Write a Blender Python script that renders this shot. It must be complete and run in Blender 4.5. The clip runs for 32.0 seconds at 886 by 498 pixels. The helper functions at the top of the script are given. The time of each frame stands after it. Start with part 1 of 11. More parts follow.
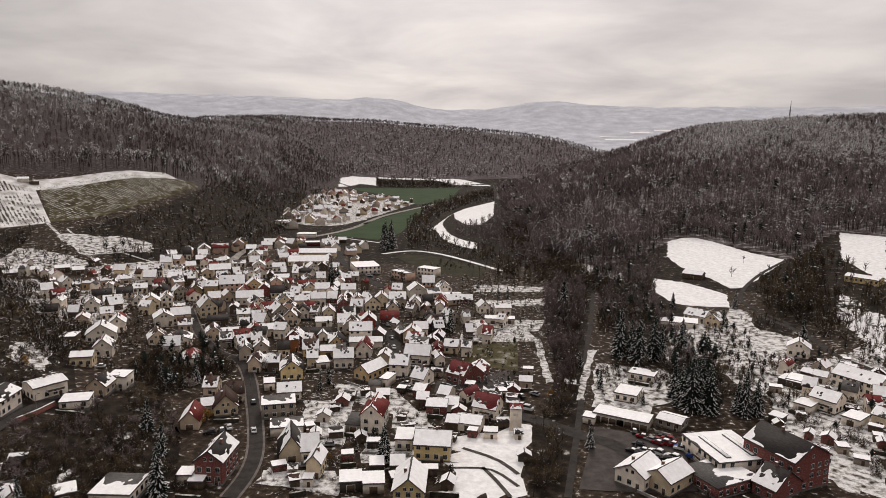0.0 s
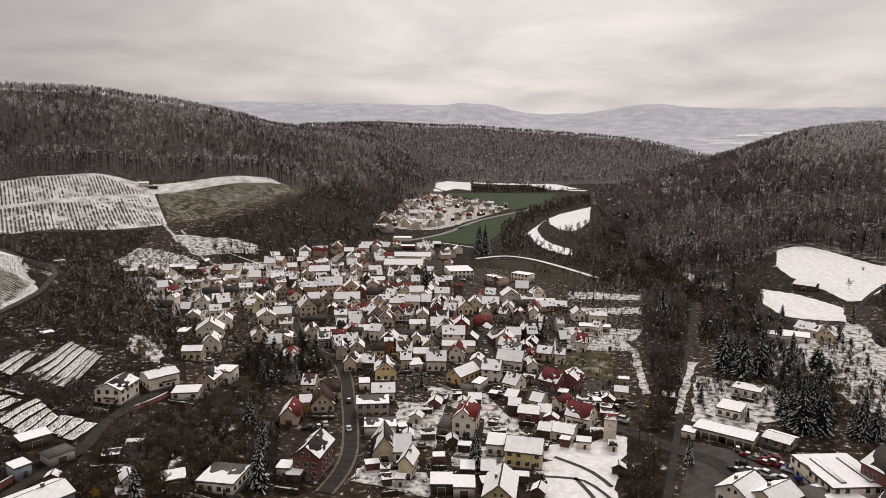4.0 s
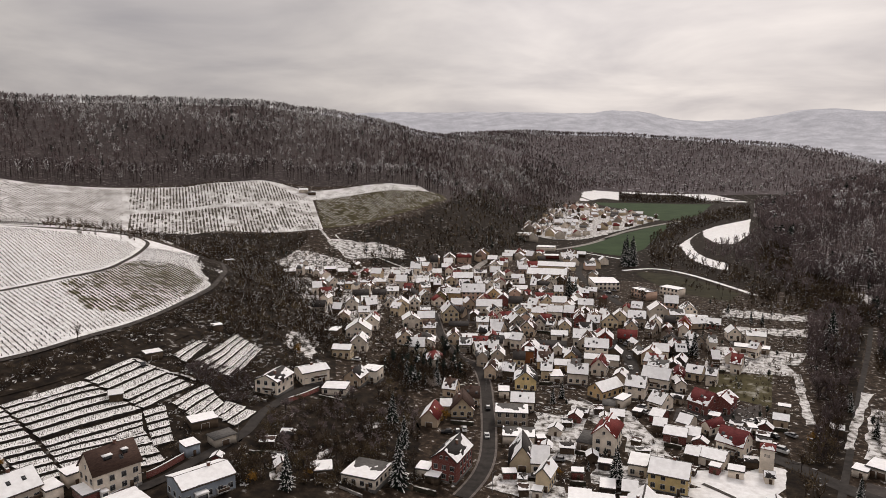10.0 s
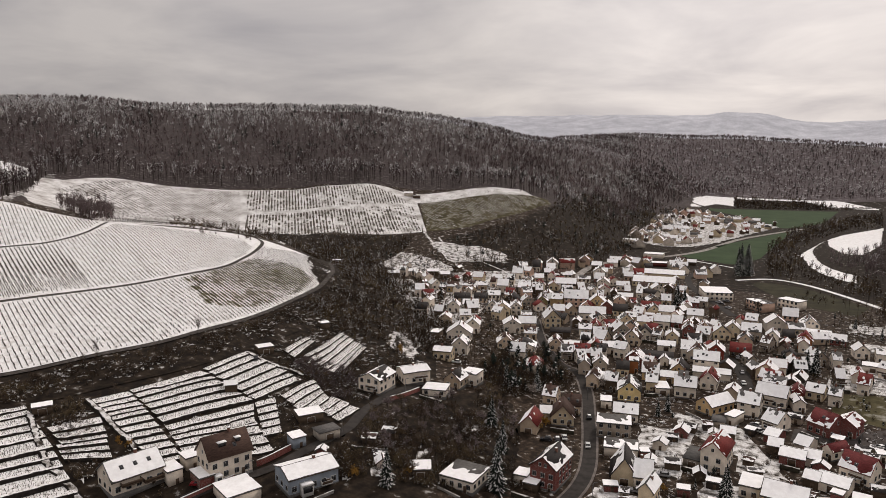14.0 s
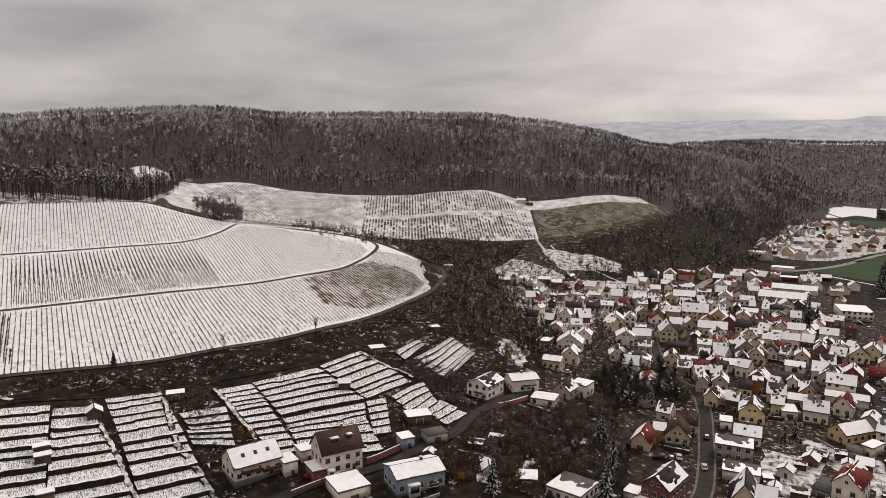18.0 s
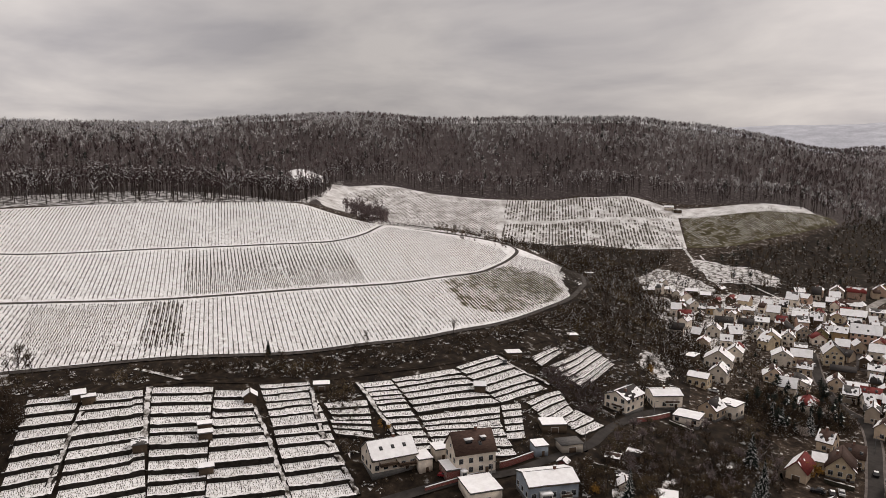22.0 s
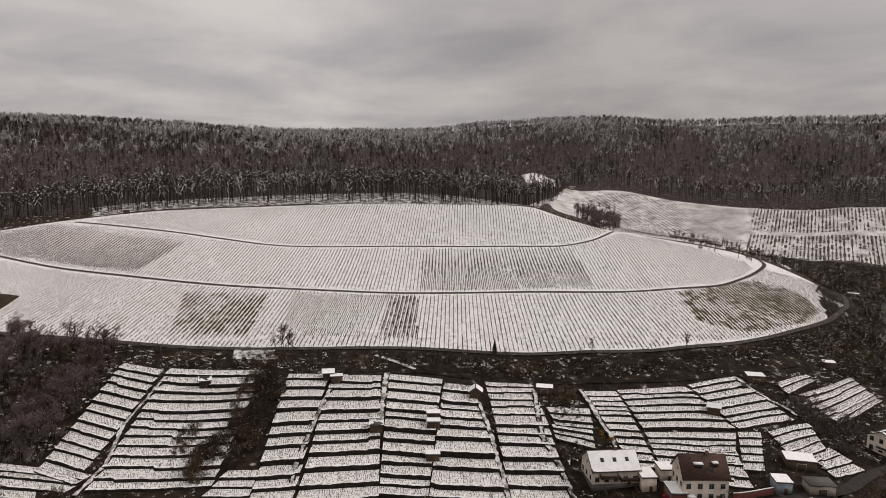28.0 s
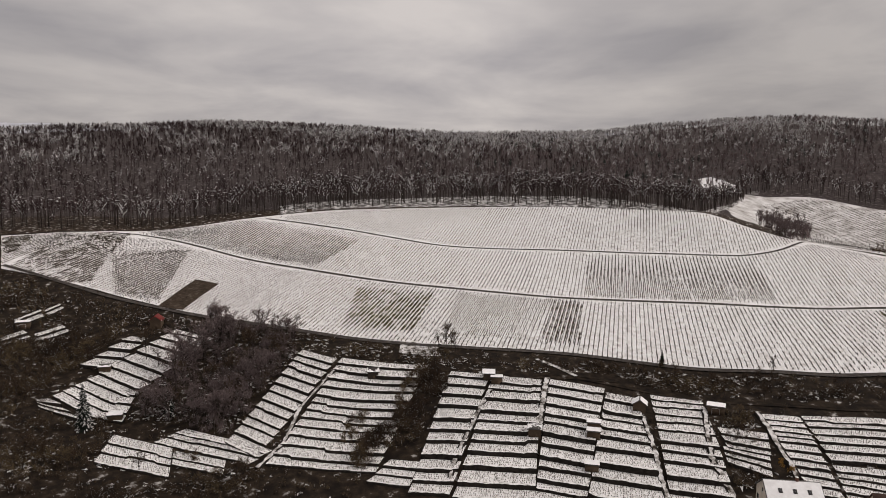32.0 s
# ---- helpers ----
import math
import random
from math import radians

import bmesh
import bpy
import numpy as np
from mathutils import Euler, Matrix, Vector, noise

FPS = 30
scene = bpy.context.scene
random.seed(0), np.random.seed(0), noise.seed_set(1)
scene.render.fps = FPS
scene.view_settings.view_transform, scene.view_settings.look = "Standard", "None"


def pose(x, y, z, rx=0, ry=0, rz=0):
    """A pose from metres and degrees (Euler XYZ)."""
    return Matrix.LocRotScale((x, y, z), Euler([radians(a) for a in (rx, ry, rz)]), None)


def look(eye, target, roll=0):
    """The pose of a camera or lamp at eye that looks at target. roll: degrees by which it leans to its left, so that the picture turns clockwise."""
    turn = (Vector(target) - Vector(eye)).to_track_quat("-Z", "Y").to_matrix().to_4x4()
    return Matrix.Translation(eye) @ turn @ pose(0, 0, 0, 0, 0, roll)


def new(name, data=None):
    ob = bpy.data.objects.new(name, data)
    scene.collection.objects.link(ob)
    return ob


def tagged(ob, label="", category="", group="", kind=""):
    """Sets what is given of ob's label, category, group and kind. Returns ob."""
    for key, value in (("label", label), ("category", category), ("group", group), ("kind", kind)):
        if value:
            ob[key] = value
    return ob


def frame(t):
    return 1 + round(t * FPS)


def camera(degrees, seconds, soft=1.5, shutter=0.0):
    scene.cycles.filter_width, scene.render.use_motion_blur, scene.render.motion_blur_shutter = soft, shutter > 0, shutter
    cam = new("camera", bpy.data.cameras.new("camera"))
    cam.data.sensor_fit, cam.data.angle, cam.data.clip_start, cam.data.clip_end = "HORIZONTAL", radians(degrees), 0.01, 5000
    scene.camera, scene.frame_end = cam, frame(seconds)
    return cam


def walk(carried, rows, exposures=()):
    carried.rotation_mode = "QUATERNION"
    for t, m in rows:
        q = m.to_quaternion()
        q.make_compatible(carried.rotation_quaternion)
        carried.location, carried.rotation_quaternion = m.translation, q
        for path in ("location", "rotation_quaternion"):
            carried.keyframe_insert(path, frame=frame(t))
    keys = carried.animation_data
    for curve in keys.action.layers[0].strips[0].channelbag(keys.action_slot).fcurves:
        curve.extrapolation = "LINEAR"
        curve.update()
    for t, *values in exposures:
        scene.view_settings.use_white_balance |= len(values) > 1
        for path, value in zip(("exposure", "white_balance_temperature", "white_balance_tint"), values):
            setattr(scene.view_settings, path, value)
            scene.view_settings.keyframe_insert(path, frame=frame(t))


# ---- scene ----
FOV = 65.69
EYE = (0.0, 0.0, 100.0)
cam = camera(FOV, 32.0, soft=0.85)


def row(t, yaw, pitch, roll):
    """A row of the path: the camera hovers at EYE and turns; yaw counts to its left from +y."""
    a, b = radians(yaw), radians(pitch)
    way = Vector((-math.sin(a) * math.cos(b), math.cos(a) * math.cos(b), math.sin(b)))
    return t, look(EYE, Vector(EYE) + 100 * way, roll)


walk(cam, [
    row(0, -0.00, -9.55, 0.97),
    row(0.5, 1.00, -9.54, 0.88),
    row(1, 1.97, -9.51, 0.82),
    row(1.5, 2.98, -9.48, 0.76),
    row(2, 3.98, -9.43, 0.67),
    row(2.5, 4.95, -9.39, 0.62),
    row(3, 5.90, -9.36, 0.55),
    row(3.5, 6.91, -9.30, 0.52),
    row(5.5, 10.92, -9.08, 0.41),
    row(6, 11.88, -9.03, 0.39),
    row(6.5, 12.84, -8.97, 0.33),
    row(7, 13.81, -8.92, 0.31),
    row(7.5, 14.80, -8.89, 0.30),
    row(8, 15.83, -8.82, 0.30),
    row(8.5, 16.85, -8.78, 0.30),
    row(9, 17.89, -8.73, 0.27),
    row(9.5, 18.95, -8.68, 0.24),
    row(10, 20.01, -8.61, 0.23),
    row(10.5, 21.05, -8.57, 0.20),
    row(11, 22.14, -8.52, 0.16),
    row(11.5, 23.22, -8.47, 0.15),
    row(12, 24.32, -8.43, 0.15),
    row(12.5, 25.37, -8.40, 0.11),
    row(13, 26.42, -8.36, 0.12),
    row(13.5, 27.51, -8.33, 0.09),
    row(14, 28.63, -8.31, 0.07),
    row(14.5, 29.75, -8.23, 0.06),
    row(16.5, 34.16, -8.01, 0.04),
    row(17, 35.43, -7.95, 0.04),
    row(17.5, 36.62, -7.86, 0.08),
    row(18, 38.00, -7.78, 0.11),
    row(18.5, 39.22, -7.73, 0.06),
    row(19, 40.92, -7.66, 0.12),
    row(19.5, 42.51, -7.58, 0.15),
    row(20, 44.11, -7.53, 0.22),
    row(20.5, 45.65, -7.48, 0.22),
    row(21, 47.27, -7.44, 0.27),
    row(21.5, 48.47, -7.46, 0.29),
    row(22, 49.72, -7.44, 0.35),
    row(22.5, 51.10, -7.40, 0.36),
    row(23, 52.58, -7.35, 0.36),
    row(23.5, 53.89, -7.32, 0.37),
    row(24, 55.28, -7.29, 0.39),
    row(24.5, 56.52, -7.28, 0.42),
    row(26.5, 62.32, -7.27, 0.47),
    row(27, 64.44, -7.26, 0.44),
    row(27.5, 66.68, -7.24, 0.44),
    row(28, 68.83, -7.21, 0.44),
    row(28.5, 70.84, -7.20, 0.47),
    row(29, 72.83, -7.19, 0.50),
    row(29.5, 74.70, -7.18, 0.52),
    row(30, 76.41, -7.15, 0.60),
    row(30.5, 77.94, -7.14, 0.58),
    row(31, 79.51, -7.13, 0.62),
    row(31.5, 81.05, -7.12, 0.61),
    row(32, 82.59, -7.10, 0.62),
], exposures=[(0, 0.01, 6810, 15), (20, 0.02, 6810, 15), (27, -0.17, 6810, 15), (32, -0.20, 6810, 15)])

# ---- world and sun ----
SUN_AZ, SUN_EL = -6.0, 42.0   # degrees left of +y, above the horizon
world = bpy.data.worlds.new("overcast_sky")
scene.world = world
world.use_nodes = True
wn, wl = world.node_tree.nodes, world.node_tree.links
wn.clear()
w_out = wn.new("ShaderNodeOutputWorld")
w_bg = wn.new("ShaderNodeBackground")
sky = wn.new("ShaderNodeTexSky")
sky.sky_type = "NISHITA"
sky.sun_disc = False
sky.sun_elevation = radians(SUN_EL)
sky.sun_rotation = radians(-SUN_AZ)
sky.air_density, sky.dust_density = 1.0, 4.0
w_bg.inputs["Strength"].default_value = 0.10
w_co = wn.new("ShaderNodeTexCoord")
w_sep = wn.new("ShaderNodeSeparateXYZ")
wl.new(w_co.outputs["Generated"], w_sep.inputs[0])
# cloud sheet: the direction is laid on a flat layer, so that the clouds flatten towards the horizon
w_add = wn.new("ShaderNodeMath"); w_add.operation = "ADD"; w_add.inputs[1].default_value = 0.16
wl.new(w_sep.outputs["Z"], w_add.inputs[0])
w_div = []
for axis in ("X", "Y"):
    d = wn.new("ShaderNodeMath"); d.operation = "DIVIDE"
    wl.new(w_sep.outputs[axis], d.inputs[0]); wl.new(w_add.outputs[0], d.inputs[1])
    w_div.append(d)
w_com = wn.new("ShaderNodeCombineXYZ")
wl.new(w_div[0].outputs[0], w_com.inputs[0]); wl.new(w_div[1].outputs[0], w_com.inputs[1])
w_noise = wn.new("ShaderNodeTexNoise")
w_noise.inputs["Scale"].default_value = 0.9
w_noise.inputs["Detail"].default_value = 5.0
w_noise.inputs["Roughness"].default_value = 0.54
w_noise.inputs["Distortion"].default_value = 0.3
wl.new(w_com.outputs[0], w_noise.inputs["Vector"])
w_ramp = wn.new("ShaderNodeValToRGB")
cr = w_ramp.color_ramp
cr.elements[0].position, cr.elements[0].color = 0.35, (4.35, 4.31, 4.47, 1)
cr.elements[1].position, cr.elements[1].color = 0.66, (6.85, 6.69, 6.52, 1)
wl.new(w_noise.outputs["Fac"], w_ramp.inputs[0])
# brighter veil round the hidden sun
sun_dir = Vector((-math.sin(radians(SUN_AZ)) * math.cos(radians(SUN_EL)), math.cos(radians(SUN_AZ)) * math.cos(radians(SUN_EL)), math.sin(radians(SUN_EL))))
w_dot = wn.new("ShaderNodeVectorMath"); w_dot.operation = "DOT_PRODUCT"
w_dot.inputs[1].default_value = sun_dir
wl.new(w_co.outputs["Generated"], w_dot.inputs[0])
w_map = wn.new("ShaderNodeMapRange")
w_map.inputs["From Min"].default_value, w_map.inputs["From Max"].default_value = -0.2, 1.0
w_map.inputs["To Min"].default_value, w_map.inputs["To Max"].default_value = 0.86, 1.22
wl.new(w_dot.outputs["Value"], w_map.inputs["Value"])
w_mul = wn.new("ShaderNodeMix"); w_mul.data_type = "RGBA"; w_mul.blend_type = "MULTIPLY"; w_mul.inputs["Factor"].default_value = 1.0
# thicker and thinner stretches of the cloud: bearing, elevation, change, width
w_last = w_map.outputs[0]
for c_az, c_el, c_gain, c_cos in ((46, 12, -0.25, 0.84), (92, 12, 0.10, 0.93), (57, 8, -0.07, 0.985), (24, 9, -0.05, 0.98), (2, 22, 0.12, 0.88), (-30, 10, -0.10, 0.92)):
    d = wn.new("ShaderNodeVectorMath"); d.operation = "DOT_PRODUCT"
    d.inputs[1].default_value = (-math.sin(radians(c_az)) * math.cos(radians(c_el)), math.cos(radians(c_az)) * math.cos(radians(c_el)), math.sin(radians(c_el)))
    wl.new(w_co.outputs["Generated"], d.inputs[0])
    r = wn.new("ShaderNodeMapRange"); r.interpolation_type = "SMOOTHSTEP"
    r.inputs["From Min"].default_value, r.inputs["From Max"].default_value = c_cos, 1.0
    r.inputs["To Min"].default_value, r.inputs["To Max"].default_value = 0.0, c_gain
    wl.new(d.outputs["Value"], r.inputs["Value"])
    s = wn.new("ShaderNodeMath"); s.operation = "ADD"
    wl.new(w_last, s.inputs[0]); wl.new(r.outputs[0], s.inputs[1])
    w_last = s.outputs[0]
# an overcast sky is brighter overhead than at the horizon
w_top = wn.new("ShaderNodeMapRange"); w_top.interpolation_type = "SMOOTHSTEP"
w_top.inputs["From Min"].default_value, w_top.inputs["From Max"].default_value = 0.34, 1.0
w_top.inputs["To Min"].default_value, w_top.inputs["To Max"].default_value = 0.0, 0.55
wl.new(w_sep.outputs["Z"], w_top.inputs["Value"])
w_all = wn.new("ShaderNodeMath"); w_all.operation = "ADD"
wl.new(w_last, w_all.inputs[0]); wl.new(w_top.outputs[0], w_all.inputs[1])
w_last = w_all.outputs[0]
wl.new(w_ramp.outputs[0], w_mul.inputs["A"]); wl.new(w_last, w_mul.inputs["B"])
w_mix = wn.new("ShaderNodeMix"); w_mix.data_type = "RGBA"; w_mix.inputs["Factor"].default_value = 0.93
wl.new(sky.outputs[0], w_mix.inputs["A"]); wl.new(w_mul.outputs["Result"], w_mix.inputs["B"])
wl.new(w_mix.outputs["Result"], w_bg.inputs["Color"])
wl.new(w_bg.outputs[0], w_out.inputs[0])

sun = new("sun", bpy.data.lights.new("sun", "SUN"))
sun.data.energy, sun.data.angle, sun.data.color = 1.4, radians(12), (1.0, 0.95, 0.88)
sun.matrix_world = look(sun_dir * 500, (0, 0, 0))

# ---- the lie of the land ----
PROFILES = []


def profile(az, *rz):
    """Ground heights along one bearing (degrees left of +y): distance, height, distance, height ..."""
    PROFILES.append((az, rz[0::2], rz[1::2]))


# skyline of the far hills: bearing, change of height
FAR_AZ = (-18.3, -14.1, -11.5, -9.0, -7.9, -6.1, -4.2, -2.9, -0.5, 1.3, 3.2, 4.5, 6.4, 8.2, 9.5, 11.3, 14.0, 16.1, 17.4, 20.3, 23.8, 27.2, 29.0)
FAR_DZ = (-22, -17, -12, 7, 3, -12, -38, -50, -53, -49, -13, 2, 13, 0, 1, 4, 9, 0, 4, 0, 6, -5, -4)
FAR = (3000, 45, 3800, 170, 4400, 300, 4990, 312)
profile(-60, 150, 0, 420, 4, 640, 25, 1100, 150, 1500, 160, 2400, 60, *FAR)
profile(-35, 150, 0, 400, 1, 470, 6, 640, 16, 720, 24, 1150, 128, 1500, 120, 2400, 60, *FAR)
profile(-28, 150, 0, 420, 1, 490, 6, 620, 13, 700, 20, 1120, 121, 1500, 110, 2400, 60, *FAR)
profile(-20, 150, 0, 450, 1, 560, 6, 650, 14, 1080, 106, 1500, 95, 2400, 60, *FAR)
profile(-14, 150, 0, 540, 1, 600, 4, 1130, 66, 1500, 45, 1900, 48, 2500, 50, *FAR)
profile(-9, 150, 0, 600, 0, 680, 5, 1050, 38, 1250, 15, 1450, 20, 1900, 90, 2500, 50, *FAR)
profile(-4.5, 150, 0, 700, 0, 1100, 3, 1280, 3, 1400, 16, 1880, 107, 2500, 60, *FAR)
profile(0, 150, 0, 700, 0, 1290, 0, 1380, 8, 1500, 30, 1880, 115, 2500, 60, *FAR)
profile(7, 150, 0, 700, 0, 1250, 0, 1360, 8, 1480, 30, 1860, 121, 2500, 60, *FAR)
profile(13, 150, 0, 600, 0, 760, 3, 950, 12, 1200, 50, 1820, 126, 2500, 60, *FAR)
profile(17, 150, 0, 540, 1, 640, 8, 800, 30, 1000, 55, 1700, 124, 2500, 60, *FAR)
profile(21, 150, 0, 200, 1, 420, 1, 500, 4, 610, 12, 760, 48, 900, 60, 1500, 118, 2500, 60, *FAR)
profile(25, 150, 2, 200, 3, 300, 3, 420, 3, 500, 7, 640, 30, 745, 58, 1350, 138, 2500, 60, *FAR)
profile(30, 150, 6, 200, 6, 270, 8, 400, 5, 500, 8, 560, 13, 630, 25, 745, 55, 1250, 150, 2500, 60, *FAR)
profile(35, 150, 9, 185, 10, 260, 12, 300, 14, 420, 14, 520, 13, 620, 23, 745, 62, 1200, 160, 2500, 60, *FAR)
profile(38.2, 150, 9, 185, 11, 260, 14, 320, 18, 370, 22, 415, 27, 440, 26, 520, 16, 615, 23, 745, 62, 1200, 162, 2500, 60, *FAR)
profile(41, 150, 9, 185, 11, 245, 16, 290, 20, 345, 26, 450, 34, 480, 32, 550, 20, 620, 24, 745, 58, 1200, 164, 2500, 60, *FAR)
profile(45, 150, 7, 195, 10, 230, 16, 270, 21, 310, 25.5, 420, 36.5, 470, 43, 500, 41, 570, 25, 625, 27, 745, 58, 1200, 164, 2500, 60, *FAR)
profile(50, 150, 4, 200, 12, 235, 19, 255, 22, 280, 26, 370, 35, 480, 50, 510, 48, 580, 33, 635, 36, 745, 62, 1200, 164, 2500, 60, *FAR)
profile(55, 150, 3, 190, 10, 225, 18, 250, 21.5, 272, 25.5, 360, 34.5, 480, 54.5, 510, 54, 600, 44, 640, 45, 745, 72, 1200, 170, 2500, 60, *FAR)
profile(62, 150, 3, 185, 8, 220, 17, 245, 20, 268, 23.5, 350, 34, 430, 49, 500, 69, 560, 66, 640, 70, 760, 78, 1200, 164, 2500, 60, *FAR)
profile(72, 150, 3, 185, 7, 220, 17, 245, 22, 263, 24.5, 350, 33.5, 430, 47, 510, 69, 600, 78, 700, 84, 1200, 146, 2500, 60, *FAR)
profile(80, 150, 3, 185, 7, 220, 16, 250, 22, 275, 25, 355, 35, 435, 47.5, 520, 68, 600, 76, 1200, 142, 2500, 60, *FAR)
profile(90, 150, 3, 185, 6, 230, 13, 275, 22, 297, 25, 385, 38, 465, 55, 510, 66, 600, 74, 1200, 150, 2500, 60, *FAR)
profile(98, 150, 3, 190, 6, 240, 13, 290, 23, 318, 27.5, 420, 42, 500, 61, 600, 72, 1200, 155, 2500, 60, *FAR)
profile(105, 150, 3, 200, 6, 260, 13, 310, 24, 342, 31, 455, 52, 478, 55, 600, 68, 1200, 148, 2500, 60, *FAR)
profile(112, 150, 3, 220, 7, 300, 19, 350, 31, 382, 39.5, 460, 57, 600, 68, 1200, 140, 2500, 60, *FAR)
profile(120, 150, 3, 220, 9, 300, 22, 360, 35, 420, 46, 470, 57, 600, 68, 1200, 128, 2500, 60, *FAR)
profile(150, 150, 2, 400, 30, 800, 80, 1200, 128, 2500, 60, *FAR)


def hermite(x, y, xq):
    """A curve through (x, y) that never overshoots. y may be a table with x along its first side."""
    x, y = np.asarray(x, float), np.asarray(y, float)
    sh = (-1,) + (1,) * (y.ndim - 1)
    h = np.diff(x).reshape(sh)
    d = np.diff(y, axis=0) / h
    m = np.zeros_like(y)
    prod = d[1:] * d[:-1]
    w1, w2 = 2 * h[1:] + h[:-1], h[1:] + 2 * h[:-1]
    with np.errstate(divide="ignore", invalid="ignore"):
        m[1:-1] = np.where(prod > 0, (w1 + w2) / (w1 / d[:-1] + w2 / d[1:]), 0)
    m[0], m[-1] = d[0] * 0.5, d[-1] * 0.5
    m = np.nan_to_num(m)
    i = np.clip(np.searchsorted(x, xq, side="right") - 1, 0, len(x) - 2)
    hh = (x[i + 1] - x[i]).reshape(sh)
    t = np.clip((np.asarray(xq, float) - x[i]).reshape(sh) / hh, 0, 1)
    return ((1 + 2 * t) * (1 - t) ** 2 * y[i] + t * (1 - t) ** 2 * hh * m[i] + t * t * (3 - 2 * t) * y[i + 1] + t * t * (t - 1) * hh * m[i + 1])


R_TAB = np.exp(np.linspace(math.log(60), math.log(4990), 520))
A_TAB = np.arange(-60, 150.01, 0.4)
Z_TAB = hermite([p[0] for p in PROFILES], np.array([hermite(p[1], p[2], np.maximum(R_TAB, p[1][0])) for p in PROFILES]), A_TAB)


def wobble(x, y):
    """Gentle waves of the woods' ground, in metres."""
    return 2.2 * np.sin(x * 0.021 + 1.3 * np.sin(y * 0.013)) * np.cos(y * 0.024 + 0.8 * np.sin(x * 0.011)) + 5 * np.sin(x * 0.0061 + 0.4) * np.sin(y * 0.0053 + 1.1)


def ground_z(x, y):
    x, y = np.asarray(x, float), np.asarray(y, float)
    r = np.hypot(x, y)
    az = np.degrees(np.arctan2(-x, y))
    az = np.where(az < -60, np.where(az < -105, 150 - (-105 - az) * 0, -60 - (az + 60) * 210 / 45), az)
    az = np.clip(az, -60, 150)
    fa = (az + 60) / 0.4
    fr = (np.log(np.maximum(r, 60)) - math.log(60)) / (math.log(4990) - math.log(60)) * 519
    ia, ir = np.clip(fa.astype(int), 0, len(A_TAB) - 2), np.clip(fr.astype(int), 0, 518)
    ta, tr = np.clip(fa - ia, 0, 1), np.clip(fr - ir, 0, 1)
    z = (Z_TAB[ia, ir] * (1 - ta) + Z_TAB[ia + 1, ir] * ta) * (1 - tr) + (Z_TAB[ia, ir + 1] * (1 - ta) + Z_TAB[ia + 1, ir + 1] * ta) * tr
    far = np.clip((r - 3300) / 800, 0, 1)
    z = z + far * (np.interp(az, FAR_AZ, FAR_DZ) + 2.0 * np.sin(az * 2.3 + r * 0.004))
    return z + wobble(x, y) * np.clip((r - 800) / 500, 0, 1) * np.clip((z - 15) / 40, 0, 1)


def polar(az, r):
    a = np.radians(az)
    return -np.sin(a) * r, np.cos(a) * r

